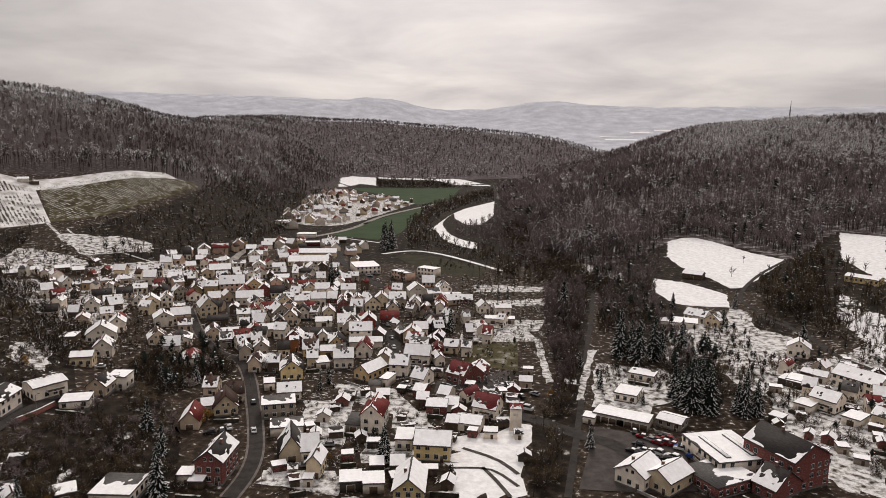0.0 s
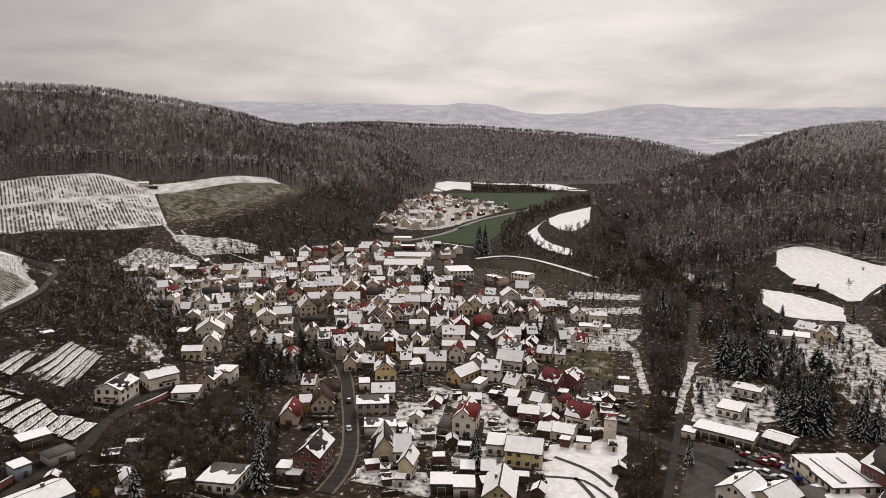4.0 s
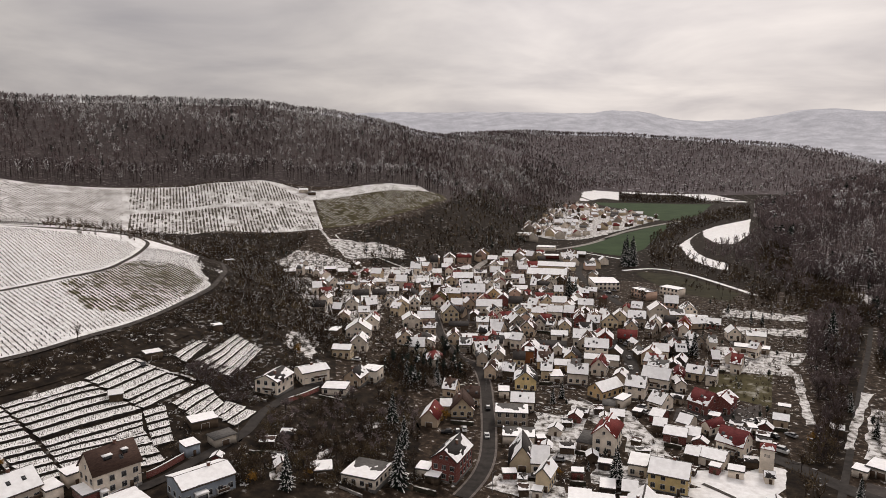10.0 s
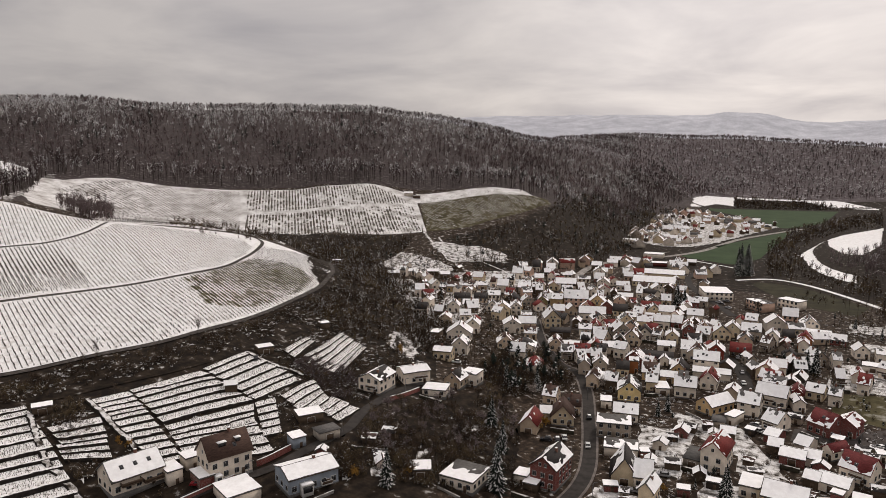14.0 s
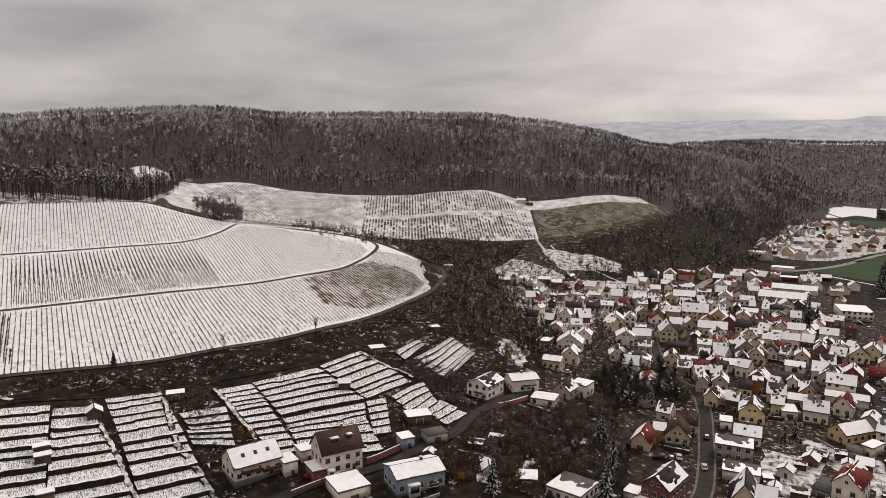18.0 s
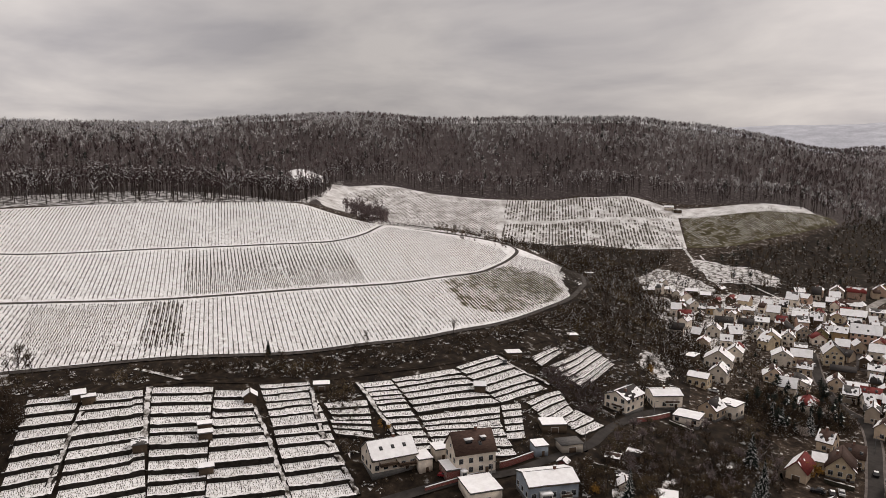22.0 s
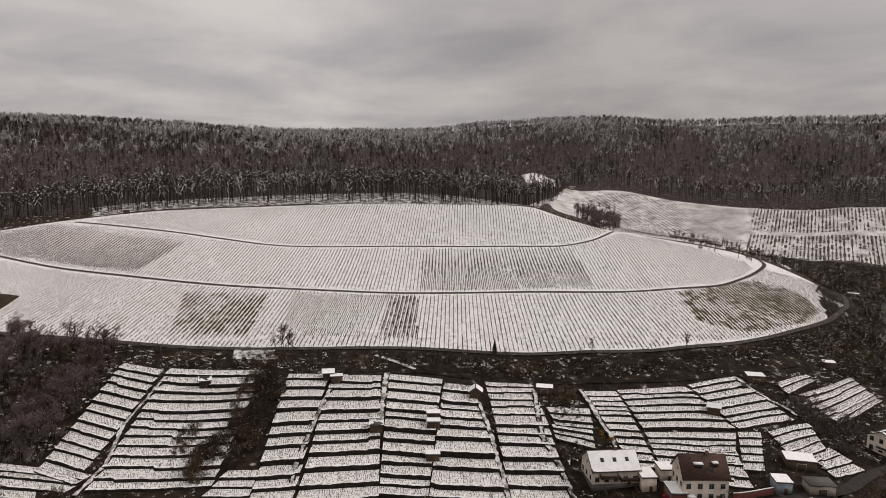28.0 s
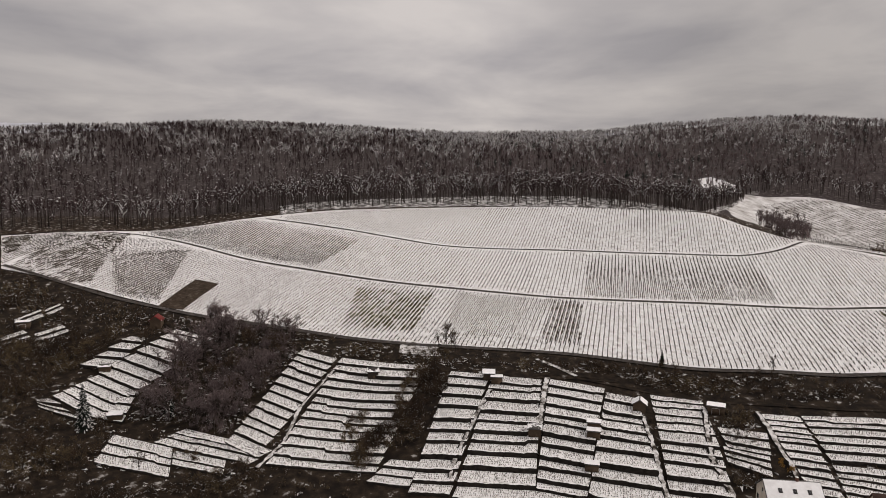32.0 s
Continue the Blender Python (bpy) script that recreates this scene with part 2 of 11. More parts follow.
# ---- materials ----
def material(name, colors, scale=1.0, rough=0.85, bump=0.0, fine=0.0, metal=0.0, cut=(0.35, 0.65), rand=0.0, detail=6.0, coord="Object", stretch=None, island=0.0, spec=0.12):
    """A node material: colours mixed by noise of that size (per metre), a second finer grain, bump, and a shift by object or island."""
    m = bpy.data.materials.new(name)
    m.use_nodes = True
    n, l = m.node_tree.nodes, m.node_tree.links
    bsdf = n["Principled BSDF"]
    bsdf.inputs["Roughness"].default_value = rough
    bsdf.inputs["Metallic"].default_value = metal
    bsdf.inputs["Specular IOR Level"].default_value = spec
    co = n.new("ShaderNodeTexCoord")
    src = co.outputs[coord]
    if stretch:
        mp = n.new("ShaderNodeMapping")
        mp.inputs["Scale"].default_value = stretch
        l.new(src, mp.inputs["Vector"])
        src = mp.outputs[0]
    nz = n.new("ShaderNodeTexNoise")
    nz.inputs["Scale"].default_value, nz.inputs["Detail"].default_value, nz.inputs["Roughness"].default_value = scale, detail, 0.6
    l.new(src, nz.inputs["Vector"])
    ramp = n.new("ShaderNodeValToRGB")
    els = ramp.color_ramp.elements
    for i, c in enumerate(colors):
        p = cut[0] + (cut[1] - cut[0]) * i / max(1, len(colors) - 1)
        e = els[i] if i < 2 else els.new(p)
        e.position, e.color = p, (*c, 1)
    if len(colors) == 1:
        els[1].color = (*colors[0], 1)
    l.new(nz.outputs["Fac"], ramp.inputs[0])
    out = ramp.outputs[0]
    if fine:
        n2 = n.new("ShaderNodeTexNoise")
        n2.inputs["Scale"].default_value, n2.inputs["Detail"].default_value = scale * 9, 4
        l.new(src, n2.inputs["Vector"])
        mr = n.new("ShaderNodeMapRange")
        mr.inputs["To Min"].default_value, mr.inputs["To Max"].default_value = 1 - fine, 1 + fine
        l.new(n2.outputs["Fac"], mr.inputs["Value"])
        mx = n.new("ShaderNodeMix"); mx.data_type = "RGBA"; mx.blend_type = "MULTIPLY"; mx.inputs["Factor"].default_value = 1
        l.new(out, mx.inputs["A"]); l.new(mr.outputs[0], mx.inputs["B"])
        out = mx.outputs["Result"]
    for amount, node, socket in ((rand, "ShaderNodeObjectInfo", "Random"), (island, "ShaderNodeNewGeometry", "Random Per Island")):
        if amount:
            oi = n.new(node)
            mr = n.new("ShaderNodeMapRange")
            mr.inputs["To Min"].default_value, mr.inputs["To Max"].default_value = 1 - amount, 1 + amount
            l.new(oi.outputs[socket], mr.inputs["Value"])
            mx = n.new("ShaderNodeMix"); mx.data_type = "RGBA"; mx.blend_type = "MULTIPLY"; mx.inputs["Factor"].default_value = 1
            l.new(out, mx.inputs["A"]); l.new(mr.outputs[0], mx.inputs["B"])
            out = mx.outputs["Result"]
    l.new(out, bsdf.inputs["Base Color"])
    if bump:
        bp = n.new("ShaderNodeBump")
        bp.inputs["Strength"].default_value = bump
        bp.inputs["Distance"].default_value = 0.3
        l.new(nz.outputs["Fac"], bp.inputs["Height"])
        l.new(bp.outputs[0], bsdf.inputs["Normal"])
    return m


M_SNOW = material("snow", [(0.66, 0.65, 0.64), (0.86, 0.86, 0.86)], 0.4, 0.7, 0.3, 0.06)
M_ROOF_SNOW = material("roof_snow", [(0.80, 0.795, 0.79), (0.92, 0.92, 0.92)], 0.6, 0.7, 0.2, 0.04, rand=0.06)
M_GROUND = material("patchy_snow_ground", [(0.017, 0.0115, 0.0075), (0.032, 0.021, 0.014), (0.064, 0.045, 0.030), (0.60, 0.59, 0.58)], 0.42, 0.9, 0.3, 0.4, cut=(0.40, 0.68), detail=14)
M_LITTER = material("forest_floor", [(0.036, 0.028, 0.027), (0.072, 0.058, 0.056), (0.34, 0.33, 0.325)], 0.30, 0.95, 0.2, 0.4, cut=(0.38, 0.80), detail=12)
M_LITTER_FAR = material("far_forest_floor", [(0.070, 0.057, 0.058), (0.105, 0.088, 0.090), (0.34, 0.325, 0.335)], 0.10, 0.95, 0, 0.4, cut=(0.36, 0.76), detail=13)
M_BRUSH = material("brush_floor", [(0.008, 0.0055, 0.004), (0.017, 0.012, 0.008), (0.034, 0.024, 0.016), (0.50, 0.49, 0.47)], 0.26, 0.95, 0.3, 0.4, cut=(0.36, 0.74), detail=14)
M_LITTER_PALE = material("steep_forest_floor", [(0.055, 0.042, 0.040), (0.12, 0.102, 0.098), (0.46, 0.445, 0.44)], 0.16, 0.95, 0.1, 0.3, cut=(0.36, 0.68), detail=13)
M_EDGE = material("wood_edge_floor", [(0.04, 0.032, 0.027), (0.22, 0.21, 0.20), (0.66, 0.65, 0.64)], 0.25, 0.9, 0.2, 0.3, cut=(0.38, 0.60), detail=9)
# pale bluish tint puts distance haze into the colour of the snowy hills
M_FAR_HAZE = material("hazy_far_hills_ground", [(0.38, 0.39, 0.425), (0.455, 0.465, 0.505), (0.55, 0.56, 0.60)], 0.013, 0.95, 0, 0.25, cut=(0.36, 0.68), detail=12)
M_GREEN = material("green_winter_crop", [(0.024, 0.044, 0.017), (0.038, 0.064, 0.026)], 0.05, 0.9, 0, 0.25)
M_OLIVE = material("winter_grass", [(0.022, 0.021, 0.012), (0.045, 0.040, 0.022)], 0.12, 0.95, 0.1, 0.3)
M_FALLOW = material("bare_brown_soil", [(0.028, 0.020, 0.014), (0.06, 0.043, 0.030), (0.16, 0.14, 0.12)], 0.4, 0.95, 0.2, 0.3, cut=(0.35, 0.8), detail=8)
M_FIELD_ROAD = material("thawing_field_road", [(0.16, 0.145, 0.13), (0.34, 0.32, 0.30)], 0.3, 0.85, 0, 0.2)
M_ASPHALT = material("asphalt", [(0.026, 0.023, 0.021), (0.050, 0.044, 0.040)], 0.3, 0.88, 0, 0.15)
M_WET_TRACK = material("farm_track", [(0.036, 0.031, 0.028), (0.075, 0.065, 0.058), (0.30, 0.28, 0.26)], 0.5, 0.85, 0, 0.25, cut=(0.35, 0.85), detail=9)
M_PAVING = material("pavement", [(0.040, 0.033, 0.030), (0.075, 0.064, 0.058)], 0.25, 0.8, 0, 0.25)
M_KERB = material("footway_paving", [(0.10, 0.085, 0.077), (0.19, 0.165, 0.15)], 0.3, 0.85, 0, 0.25)
M_VINE_SNOW = material("vineyard_snow", [(0.42, 0.40, 0.375), (0.66, 0.645, 0.63), (0.80, 0.795, 0.79)], 0.35, 0.85, 0.2, 0.4, cut=(0.27, 0.55), detail=14)
M_SLOPE_SNOW = material("thin_vineyard_snow", [(0.30, 0.28, 0.26), (0.54, 0.525, 0.51), (0.72, 0.71, 0.70)], 0.09, 0.85, 0.2, 0.25, cut=(0.32, 0.60), detail=11)
M_VINE_TILLED = material("tilled_vineyard", [(0.040, 0.034, 0.014), (0.075, 0.064, 0.030), (0.36, 0.35, 0.31)], 0.12, 0.9, 0.2, 0.4, cut=(0.36, 0.72), detail=13)
M_VINE = material("vine_rows", [(0.018, 0.014, 0.012), (0.040, 0.031, 0.025), (0.2, 0.19, 0.18)], 0.8, 0.95, 0, 0.3, cut=(0.3, 0.95), island=0.25)
M_BARK = material("bark", [(0.030, 0.024, 0.021), (0.070, 0.057, 0.050)], 0.5, 0.95, 0, 0.2, island=0.35)
M_TWIG = material("bare_twigs", [(0.072, 0.054, 0.052), (0.20, 0.156, 0.153)], 0.014, 0.95, 0, 0.2, island=0.28)
# darker copy of bare_twigs with hillside shade in it; also edge-tree crowns
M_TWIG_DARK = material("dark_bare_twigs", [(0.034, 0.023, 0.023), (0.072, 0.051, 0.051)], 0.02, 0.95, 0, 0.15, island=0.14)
M_TWIG_PALE = material("pale_bare_twigs", [(0.105, 0.080, 0.079), (0.25, 0.200, 0.197)], 0.014, 0.95, 0, 0.2, island=0.28)
M_SCRUB = material("scrub_twigs", [(0.034, 0.023, 0.016), (0.068, 0.047, 0.031), (0.135, 0.100, 0.058)], 0.06, 0.95, 0, 0.2, island=0.5)
M_NEEDLE = material("dark_needles", [(0.008, 0.011, 0.009), (0.017, 0.021, 0.016)], 0.3, 0.9, 0, 0.3, island=0.3)
M_TREE_SNOW = material("snow_on_branches", [(0.50, 0.49, 0.48), (0.72, 0.71, 0.70)], 0.5, 0.8, 0, 0.1, island=0.15)
M_GARDEN = material("garden_snow_and_beds", [(0.035, 0.027, 0.020), (0.32, 0.305, 0.285), (0.66, 0.65, 0.64)], 0.34, 0.9, 0.3, 0.45, cut=(0.36, 0.55), detail=14)
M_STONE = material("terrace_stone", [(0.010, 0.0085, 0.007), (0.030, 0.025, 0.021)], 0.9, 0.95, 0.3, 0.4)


# ---- mesh helpers ----
def fast_mesh(name, verts, tris, mats, index=None, smooth=False):
    """A mesh from arrays of corners and triangles."""
    me = bpy.data.meshes.new(name)
    verts, tris = np.asarray(verts, np.float32), np.asarray(tris, np.int32)
    me.vertices.add(len(verts)); me.vertices.foreach_set("co", verts.ravel())
    k = tris.shape[1]
    me.loops.add(tris.size); me.loops.foreach_set("vertex_index", tris.ravel())
    me.polygons.add(len(tris))
    me.polygons.foreach_set("loop_start", np.arange(0, tris.size, k, dtype=np.int32))
    for m in mats:
        me.materials.append(m)
    if index is not None:
        me.polygons.foreach_set("material_index", np.asarray(index, np.int32))
    if smooth:
        me.polygons.foreach_set("use_smooth", np.ones(len(tris), bool))
    me.update(calc_edges=True)
    return me


def grid_faces(nu, nv):
    i = (np.arange(nu - 1)[:, None] * nv + np.arange(nv - 1)[None, :]).ravel()
    return np.stack([i, i + nv, i + nv + 1, i + 1], 1)


def along(points, step=None, n=None, soft=True):
    """Points along a rounded line through the given ones, at even steps."""
    p = np.asarray(points, float)
    if soft and len(p) > 2:
        q = []
        for i in range(len(p) - 1):
            a, b, c, d = p[max(i - 1, 0)], p[i], p[i + 1], p[min(i + 2, len(p) - 1)]
            for t in np.linspace(0, 1, 8, endpoint=False):
                q.append(0.5 * (2 * b + (c - a) * t + (2 * a - 5 * b + 4 * c - d) * t * t + (3 * b - a - 3 * c + d) * t ** 3))
        q.append(p[-1])
        p = np.array(q)
    s = np.concatenate([[0], np.cumsum(np.hypot(*np.diff(p, axis=0).T))])
    n = n or max(2, int(s[-1] / step) + 1)
    sq = np.linspace(0, s[-1], n)
    return np.stack([np.interp(sq, s, p[:, 0]), np.interp(sq, s, p[:, 1])], 1)


ROAD_LINES = []


def ribbon(name, points, width, mat, lift, label, category, step=4.0, thick=0.0):
    """A road or path laid on the ground along a line."""
    c = along(points, step=step)
    if mat not in (M_SNOW, M_GARDEN):
        ROAD_LINES.append(c)
    t = np.gradient(c, axis=0)
    t /= np.linalg.norm(t, axis=1)[:, None]
    s = np.stack([-t[:, 1], t[:, 0]], 1)
    cols = [c + s * width * k for k in (-0.5, -0.17, 0.17, 0.5)]
    zc = ground_z(c[:, 0], c[:, 1])
    v = []
    for k, q in enumerate(cols):
        z = np.maximum(ground_z(q[:, 0], q[:, 1]), 0.6 * zc + 0.4 * ground_z(q[:, 0], q[:, 1])) + lift
        v.append(np.column_stack([q, z]))
    v = np.stack(v, 1).reshape(-1, 3)
    ob = new(name, fast_mesh(name, v, grid_faces(len(c), 4), [mat], smooth=True))
    return tagged(ob, label, category, kind="structure")


KEEP_CLEAR = []


def sheet(name, low, high, mat, lift, label, category, step=4.0, kind="structure", soft=True, ragged=0.0):
    """A field between two lines, laid on the ground."""
    la, lb = along(low, n=40), along(high, n=40)
    length = max(np.hypot(*np.diff(la, axis=0).T).sum(), np.hypot(*np.diff(lb, axis=0).T).sum())
    depth = np.hypot(*(la - lb).T).max()
    nu, nv = int(np.clip(length / step, 3, 160)), int(np.clip(depth / step, 3, 120))
    la, lb = along(low, n=nu, soft=soft), along(high, n=nu, soft=soft)
    t = np.linspace(0, 1, nv)[None, :, None]
    p = la[:, None] * (1 - t) + lb[:, None] * t
    if ragged:
        rg = np.random.RandomState(len(name) + nu)
        for e in (p[:, 0], p[:, -1], p[0], p[-1]):
            e += rg.uniform(-ragged, ragged, e.shape)
    if mat in (M_SNOW, M_GREEN):
        KEEP_CLEAR.append(np.concatenate([la, lb[::-1]]))
    p = p.reshape(-1, 2)
    v = np.column_stack([p, ground_z(p[:, 0], p[:, 1]) + lift])
    ob = new(name, fast_mesh(name, v, grid_faces(nu, nv), [mat], smooth=True))
    return tagged(ob, label, category, kind=kind)


def part(name, data, mat, parent, label=""):
    """One mesh object under a thing or a part. data: a bmesh or a mesh."""
    if isinstance(data, bmesh.types.BMesh):
        me = bpy.data.meshes.new(name)
        data.to_mesh(me)
        data.free()
    else:
        me = data
    if mat and not me.materials:
        me.materials.append(mat)
    ob = new(name, me)
    ob.parent = parent
    return tagged(ob, label)


def inside(x, y, poly):
    """Which of the points lie inside a polygon."""
    p = np.asarray(poly, float)
    x, y = np.asarray(x), np.asarray(y)
    hit = np.zeros(x.shape, bool)
    for (x0, y0), (x1, y1) in zip(p, np.roll(p, -1, axis=0)):
        c = (y0 > y) != (y1 > y)
        with np.errstate(divide="ignore", invalid="ignore"):
            hit ^= c & (x < (x1 - x0) * (y - y0) / (y1 - y0 + 1e-12) + x0)
    return hit


# ---- ground ----
# lower edge of the wood on the steep hill: bearing, distance
RIGHT_AZ = (-42, -33, -30, -27.3, -25, -23, -21, -19, -17.5, -15, -11, -8, -6, -5, -4.4)
RIGHT_R = (700, 705, 712, 592, 612, 632, 650, 652, 620, 575, 530, 570, 720, 900, 1100)


def build_ground():
    """One sheet of land from below the camera to the horizon."""
    ri = np.concatenate([np.arange(0, 290, 2), np.arange(290, 520, 3), [519]])
    az = np.concatenate([A_TAB, np.arange(156, 300, 6), [300.0]])
    a, r = np.meshgrid(az, R_TAB[ri], indexing="ij")
    x, y = polar(a, r)
    z = ground_z(x, y)
    v = np.column_stack([x.ravel(), y.ravel(), z.ravel()])
    f = grid_faces(len(az), len(ri))
    rr = r.ravel()[f].mean(1)
    zz = z.ravel()[f].mean(1)
    aa = a.ravel()[f].mean(1)
    idx = np.zeros(len(f), int)
    # beyond 2300 m lie the far hills, haze included in their colour
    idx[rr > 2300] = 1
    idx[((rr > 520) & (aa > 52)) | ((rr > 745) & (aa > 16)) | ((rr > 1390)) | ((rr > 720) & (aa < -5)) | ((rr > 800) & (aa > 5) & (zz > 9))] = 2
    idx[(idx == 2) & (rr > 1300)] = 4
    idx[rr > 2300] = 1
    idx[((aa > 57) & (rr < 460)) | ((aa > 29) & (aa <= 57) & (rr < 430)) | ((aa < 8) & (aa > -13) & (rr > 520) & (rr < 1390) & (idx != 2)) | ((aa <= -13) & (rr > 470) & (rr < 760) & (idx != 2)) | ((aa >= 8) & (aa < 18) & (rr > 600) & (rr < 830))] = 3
    idx[(aa < -4.4) & (rr > np.interp(aa, RIGHT_AZ, RIGHT_R) - 16) & (rr < 1300)] = 5
    # the middle, below the camera
    n = len(v)
    ring = np.arange(len(az)) * len(ri)
    v = np.vstack([v, [[0, 0, 0]]])
    me = fast_mesh("ground", v, f, [M_GROUND, M_FAR_HAZE, M_LITTER, M_BRUSH, M_LITTER_FAR, M_LITTER_PALE], idx, smooth=True)
    bm = bmesh.new(); bm.from_mesh(me); bm.verts.ensure_lookup_table()
    for i in range(len(az) - 1):
        bm.faces.new((bm.verts[n], bm.verts[ring[i]], bm.verts[ring[i + 1]]))
    bm.to_mesh(me); bm.free()
    return tagged(new("ground", me), "valley ground of dark soil and patchy thin snow", "ground", kind="structure")


build_ground()


# ---- woods ----
def tree_form(seed, kind):
    """Corners, triangles and material numbers (0 bark, 1 twigs, 2 snow, 3 needles) of one tree of height 1."""
    rg = np.random.RandomState(seed)
    v, t, m = [], [], []

    def blade(a, b, w, mi):
        a, b = np.array(a), np.array(b)
        side = np.cross(b - a, rg.normal(size=3))
        side *= w / (np.linalg.norm(side) + 1e-9)
        i = len(v)
        v.extend([a - side, a + side, b]); t.append((i, i + 1, i + 2)); m.append(mi)

    def trunk(h, r):
        i = len(v)
        lean = rg.normal(0, 0.015, 2)
        for k in range(3):
            c, s = math.cos(k * 2.094), math.sin(k * 2.094)
            v.append(np.array((r * c, r * s, -0.05)))
        for k in range(3):
            c, s = math.cos(k * 2.094), math.sin(k * 2.094)
            v.append(np.array((lean[0] + r * 0.4 * c, lean[1] + r * 0.4 * s, h)))
        for k in range(3):
            j = (k + 1) % 3
            t.append((i + k, i + j, i + 3 + j)); t.append((i + k, i + 3 + j, i + 3 + k)); m.extend((0, 0))
        return lean

    if kind in ("bare", "frosted", "pole", "thin"):
        for k in range(1 + rg.randint(3)):
            c = np.array((*rg.normal(0, 0.07, 2), rg.uniform(0.6, 0.95)))
            blade(c, c + np.array((*rg.normal(0, 0.04, 2), 0.0)), 0.014, 2)
    if kind == "frosted":
        for k in range(13):
            c = np.array((*rg.normal(0, 0.085, 2), rg.uniform(0.45, 0.98)))
            blade(c, c + np.array((*rg.normal(0, 0.03, 2), 0.012)), 0.028, 2)
    if kind == "pole":
        trunk(0.88, 0.0085)
        for k in range(11):
            h0 = rg.uniform(0.42, 0.84)
            ang, out = rg.uniform(0, 6.283), rg.uniform(0.02, 0.13)
            blade((0, 0, h0), (out * math.cos(ang), out * math.sin(ang), min(1.0, h0 + rg.uniform(0.08, 0.22))), 0.0105, 1)
    elif kind in ("bare", "frosted"):
        trunk(0.72, 0.0095)
        n = 15
        for k in range(n):
            h0 = rg.uniform(0.36, 0.70)
            ang, out = rg.uniform(0, 6.283), rg.uniform(0.05, 0.22) * (1.15 - 0.5 * h0)
            h1 = min(1.0, h0 + rg.uniform(0.16, 0.4))
            mi = 2 if kind == "frosted" and rg.rand() < 0.22 else 1
            blade((0, 0, h0), (out * math.cos(ang), out * math.sin(ang), h1), 0.009, 1 if mi == 1 else 2)
            for q in range(2):
                a2, o2 = ang + rg.uniform(-0.9, 0.9), out * rg.uniform(0.7, 1.35)
                hb = h0 + (h1 - h0) * rg.uniform(0.35, 0.7)
                ob = out * (hb - h0) / (h1 - h0 + 1e-6)
                blade((ob * math.cos(ang), ob * math.sin(ang), hb), (o2 * math.cos(a2), o2 * math.sin(a2), min(1.02, hb + rg.uniform(0.04, 0.17))), 0.012, mi)
    elif kind == "shrub":
        for k in range(7):
            ang, out, top = rg.uniform(0, 6.283), rg.uniform(0.08, 0.42), rg.uniform(0.45, 0.9)
            b0 = rg.uniform(-0.12, 0.12, 2)
            tip = np.array((b0[0] + out * math.cos(ang), b0[1] + out * math.sin(ang), top))
            blade((b0[0], b0[1], 0), tip, 0.026, 1)
            for q in range(4):
                u = rg.uniform(0.2, 1.0)
                p = np.array((b0[0], b0[1], 0)) * (1 - u) + tip * u
                d = rg.normal(0, 0.19, 3) + np.array((0, 0, 0.05))
                blade(p, (p[0] + d[0], p[1] + d[1], max(0.03, p[2] + d[2])), 0.042, 2 if rg.rand() < 0.06 else 1)
    elif kind == "bush":
        for k in range(13):
            ang, out, top = rg.uniform(0, 6.283), rg.uniform(0.05, 0.40), rg.uniform(0.4, 0.85)
            b0 = rg.uniform(-0.16, 0.16, 2)
            tip = np.array((b0[0] + out * math.cos(ang), b0[1] + out * math.sin(ang), top))
            blade((b0[0], b0[1], 0), tip, 0.010, 0)
            for q in range(8):
                u = rg.uniform(0.15, 1.0)
                p = np.array((b0[0], b0[1], 0)) * (1 - u) + tip * u
                d = rg.normal(0, 0.17, 3) + np.array((0, 0, 0.09))
                blade(p, (p[0] + d[0], p[1] + d[1], max(0.03, p[2] + d[2])), 0.0135, 2 if rg.rand() < 0.03 else 1)
    elif kind == "fleck":
        for k in range(5):
            c = np.array((*rg.normal(0, 0.26, 2), rg.uniform(0.04, 0.16)))
            blade(c, c + np.array((*rg.normal(0, 0.22, 2), rg.uniform(-0.03, 0.05))), rg.uniform(0.05, 0.12), 2)
        for k in range(5):
            c = np.array((*rg.normal(0, 0.25, 2), 0.0))
            blade(c, c + np.array((*rg.normal(0, 0.12, 2), rg.uniform(0.25, 0.6))), 0.02, 1)
    elif kind in ("thin", "thin_frosted"):
        for k in range(13 if kind == "thin_frosted" else 0):
            c = np.array((*rg.normal(0, 0.08, 2), rg.uniform(0.45, 0.98)))
            blade(c, c + np.array((*rg.normal(0, 0.05, 2), 0.02)), 0.064, 2)
        trunk(0.7, 0.011)
        for k in range(15):
            h0 = rg.uniform(0.35, 0.75)
            ang, out = rg.uniform(0, 6.283), rg.uniform(0.03, 0.2)
            blade((0.3 * out * math.cos(ang), 0.3 * out * math.sin(ang), h0), (out * math.cos(ang), out * math.sin(ang), min(1.0, h0 + rg.uniform(0.12, 0.35))), 0.027, 2 if kind == "thin_frosted" and rg.rand() < 0.42 else 1)
    elif kind == "tall":
        trunk(0.9, 0.019)
        for k in range(12):
            h = rg.uniform(0.52, 0.97)
            c = np.array((*rg.normal(0, 0.05, 2), h))
            blade(c - np.array((0, 0, 0.02)), c + rg.normal(0, 0.05, 3), 0.03, 3)
            if rg.rand() < 0.28:
                blade(c + np.array((0, 0, 0.02)), c + np.array((*rg.normal(0, 0.05, 2), 0.025)), 0.028, 2)
    else:
        trunk(0.9, 0.014)
        low = 0.08 if kind == "spruce" else 0.48
        tiers = 7
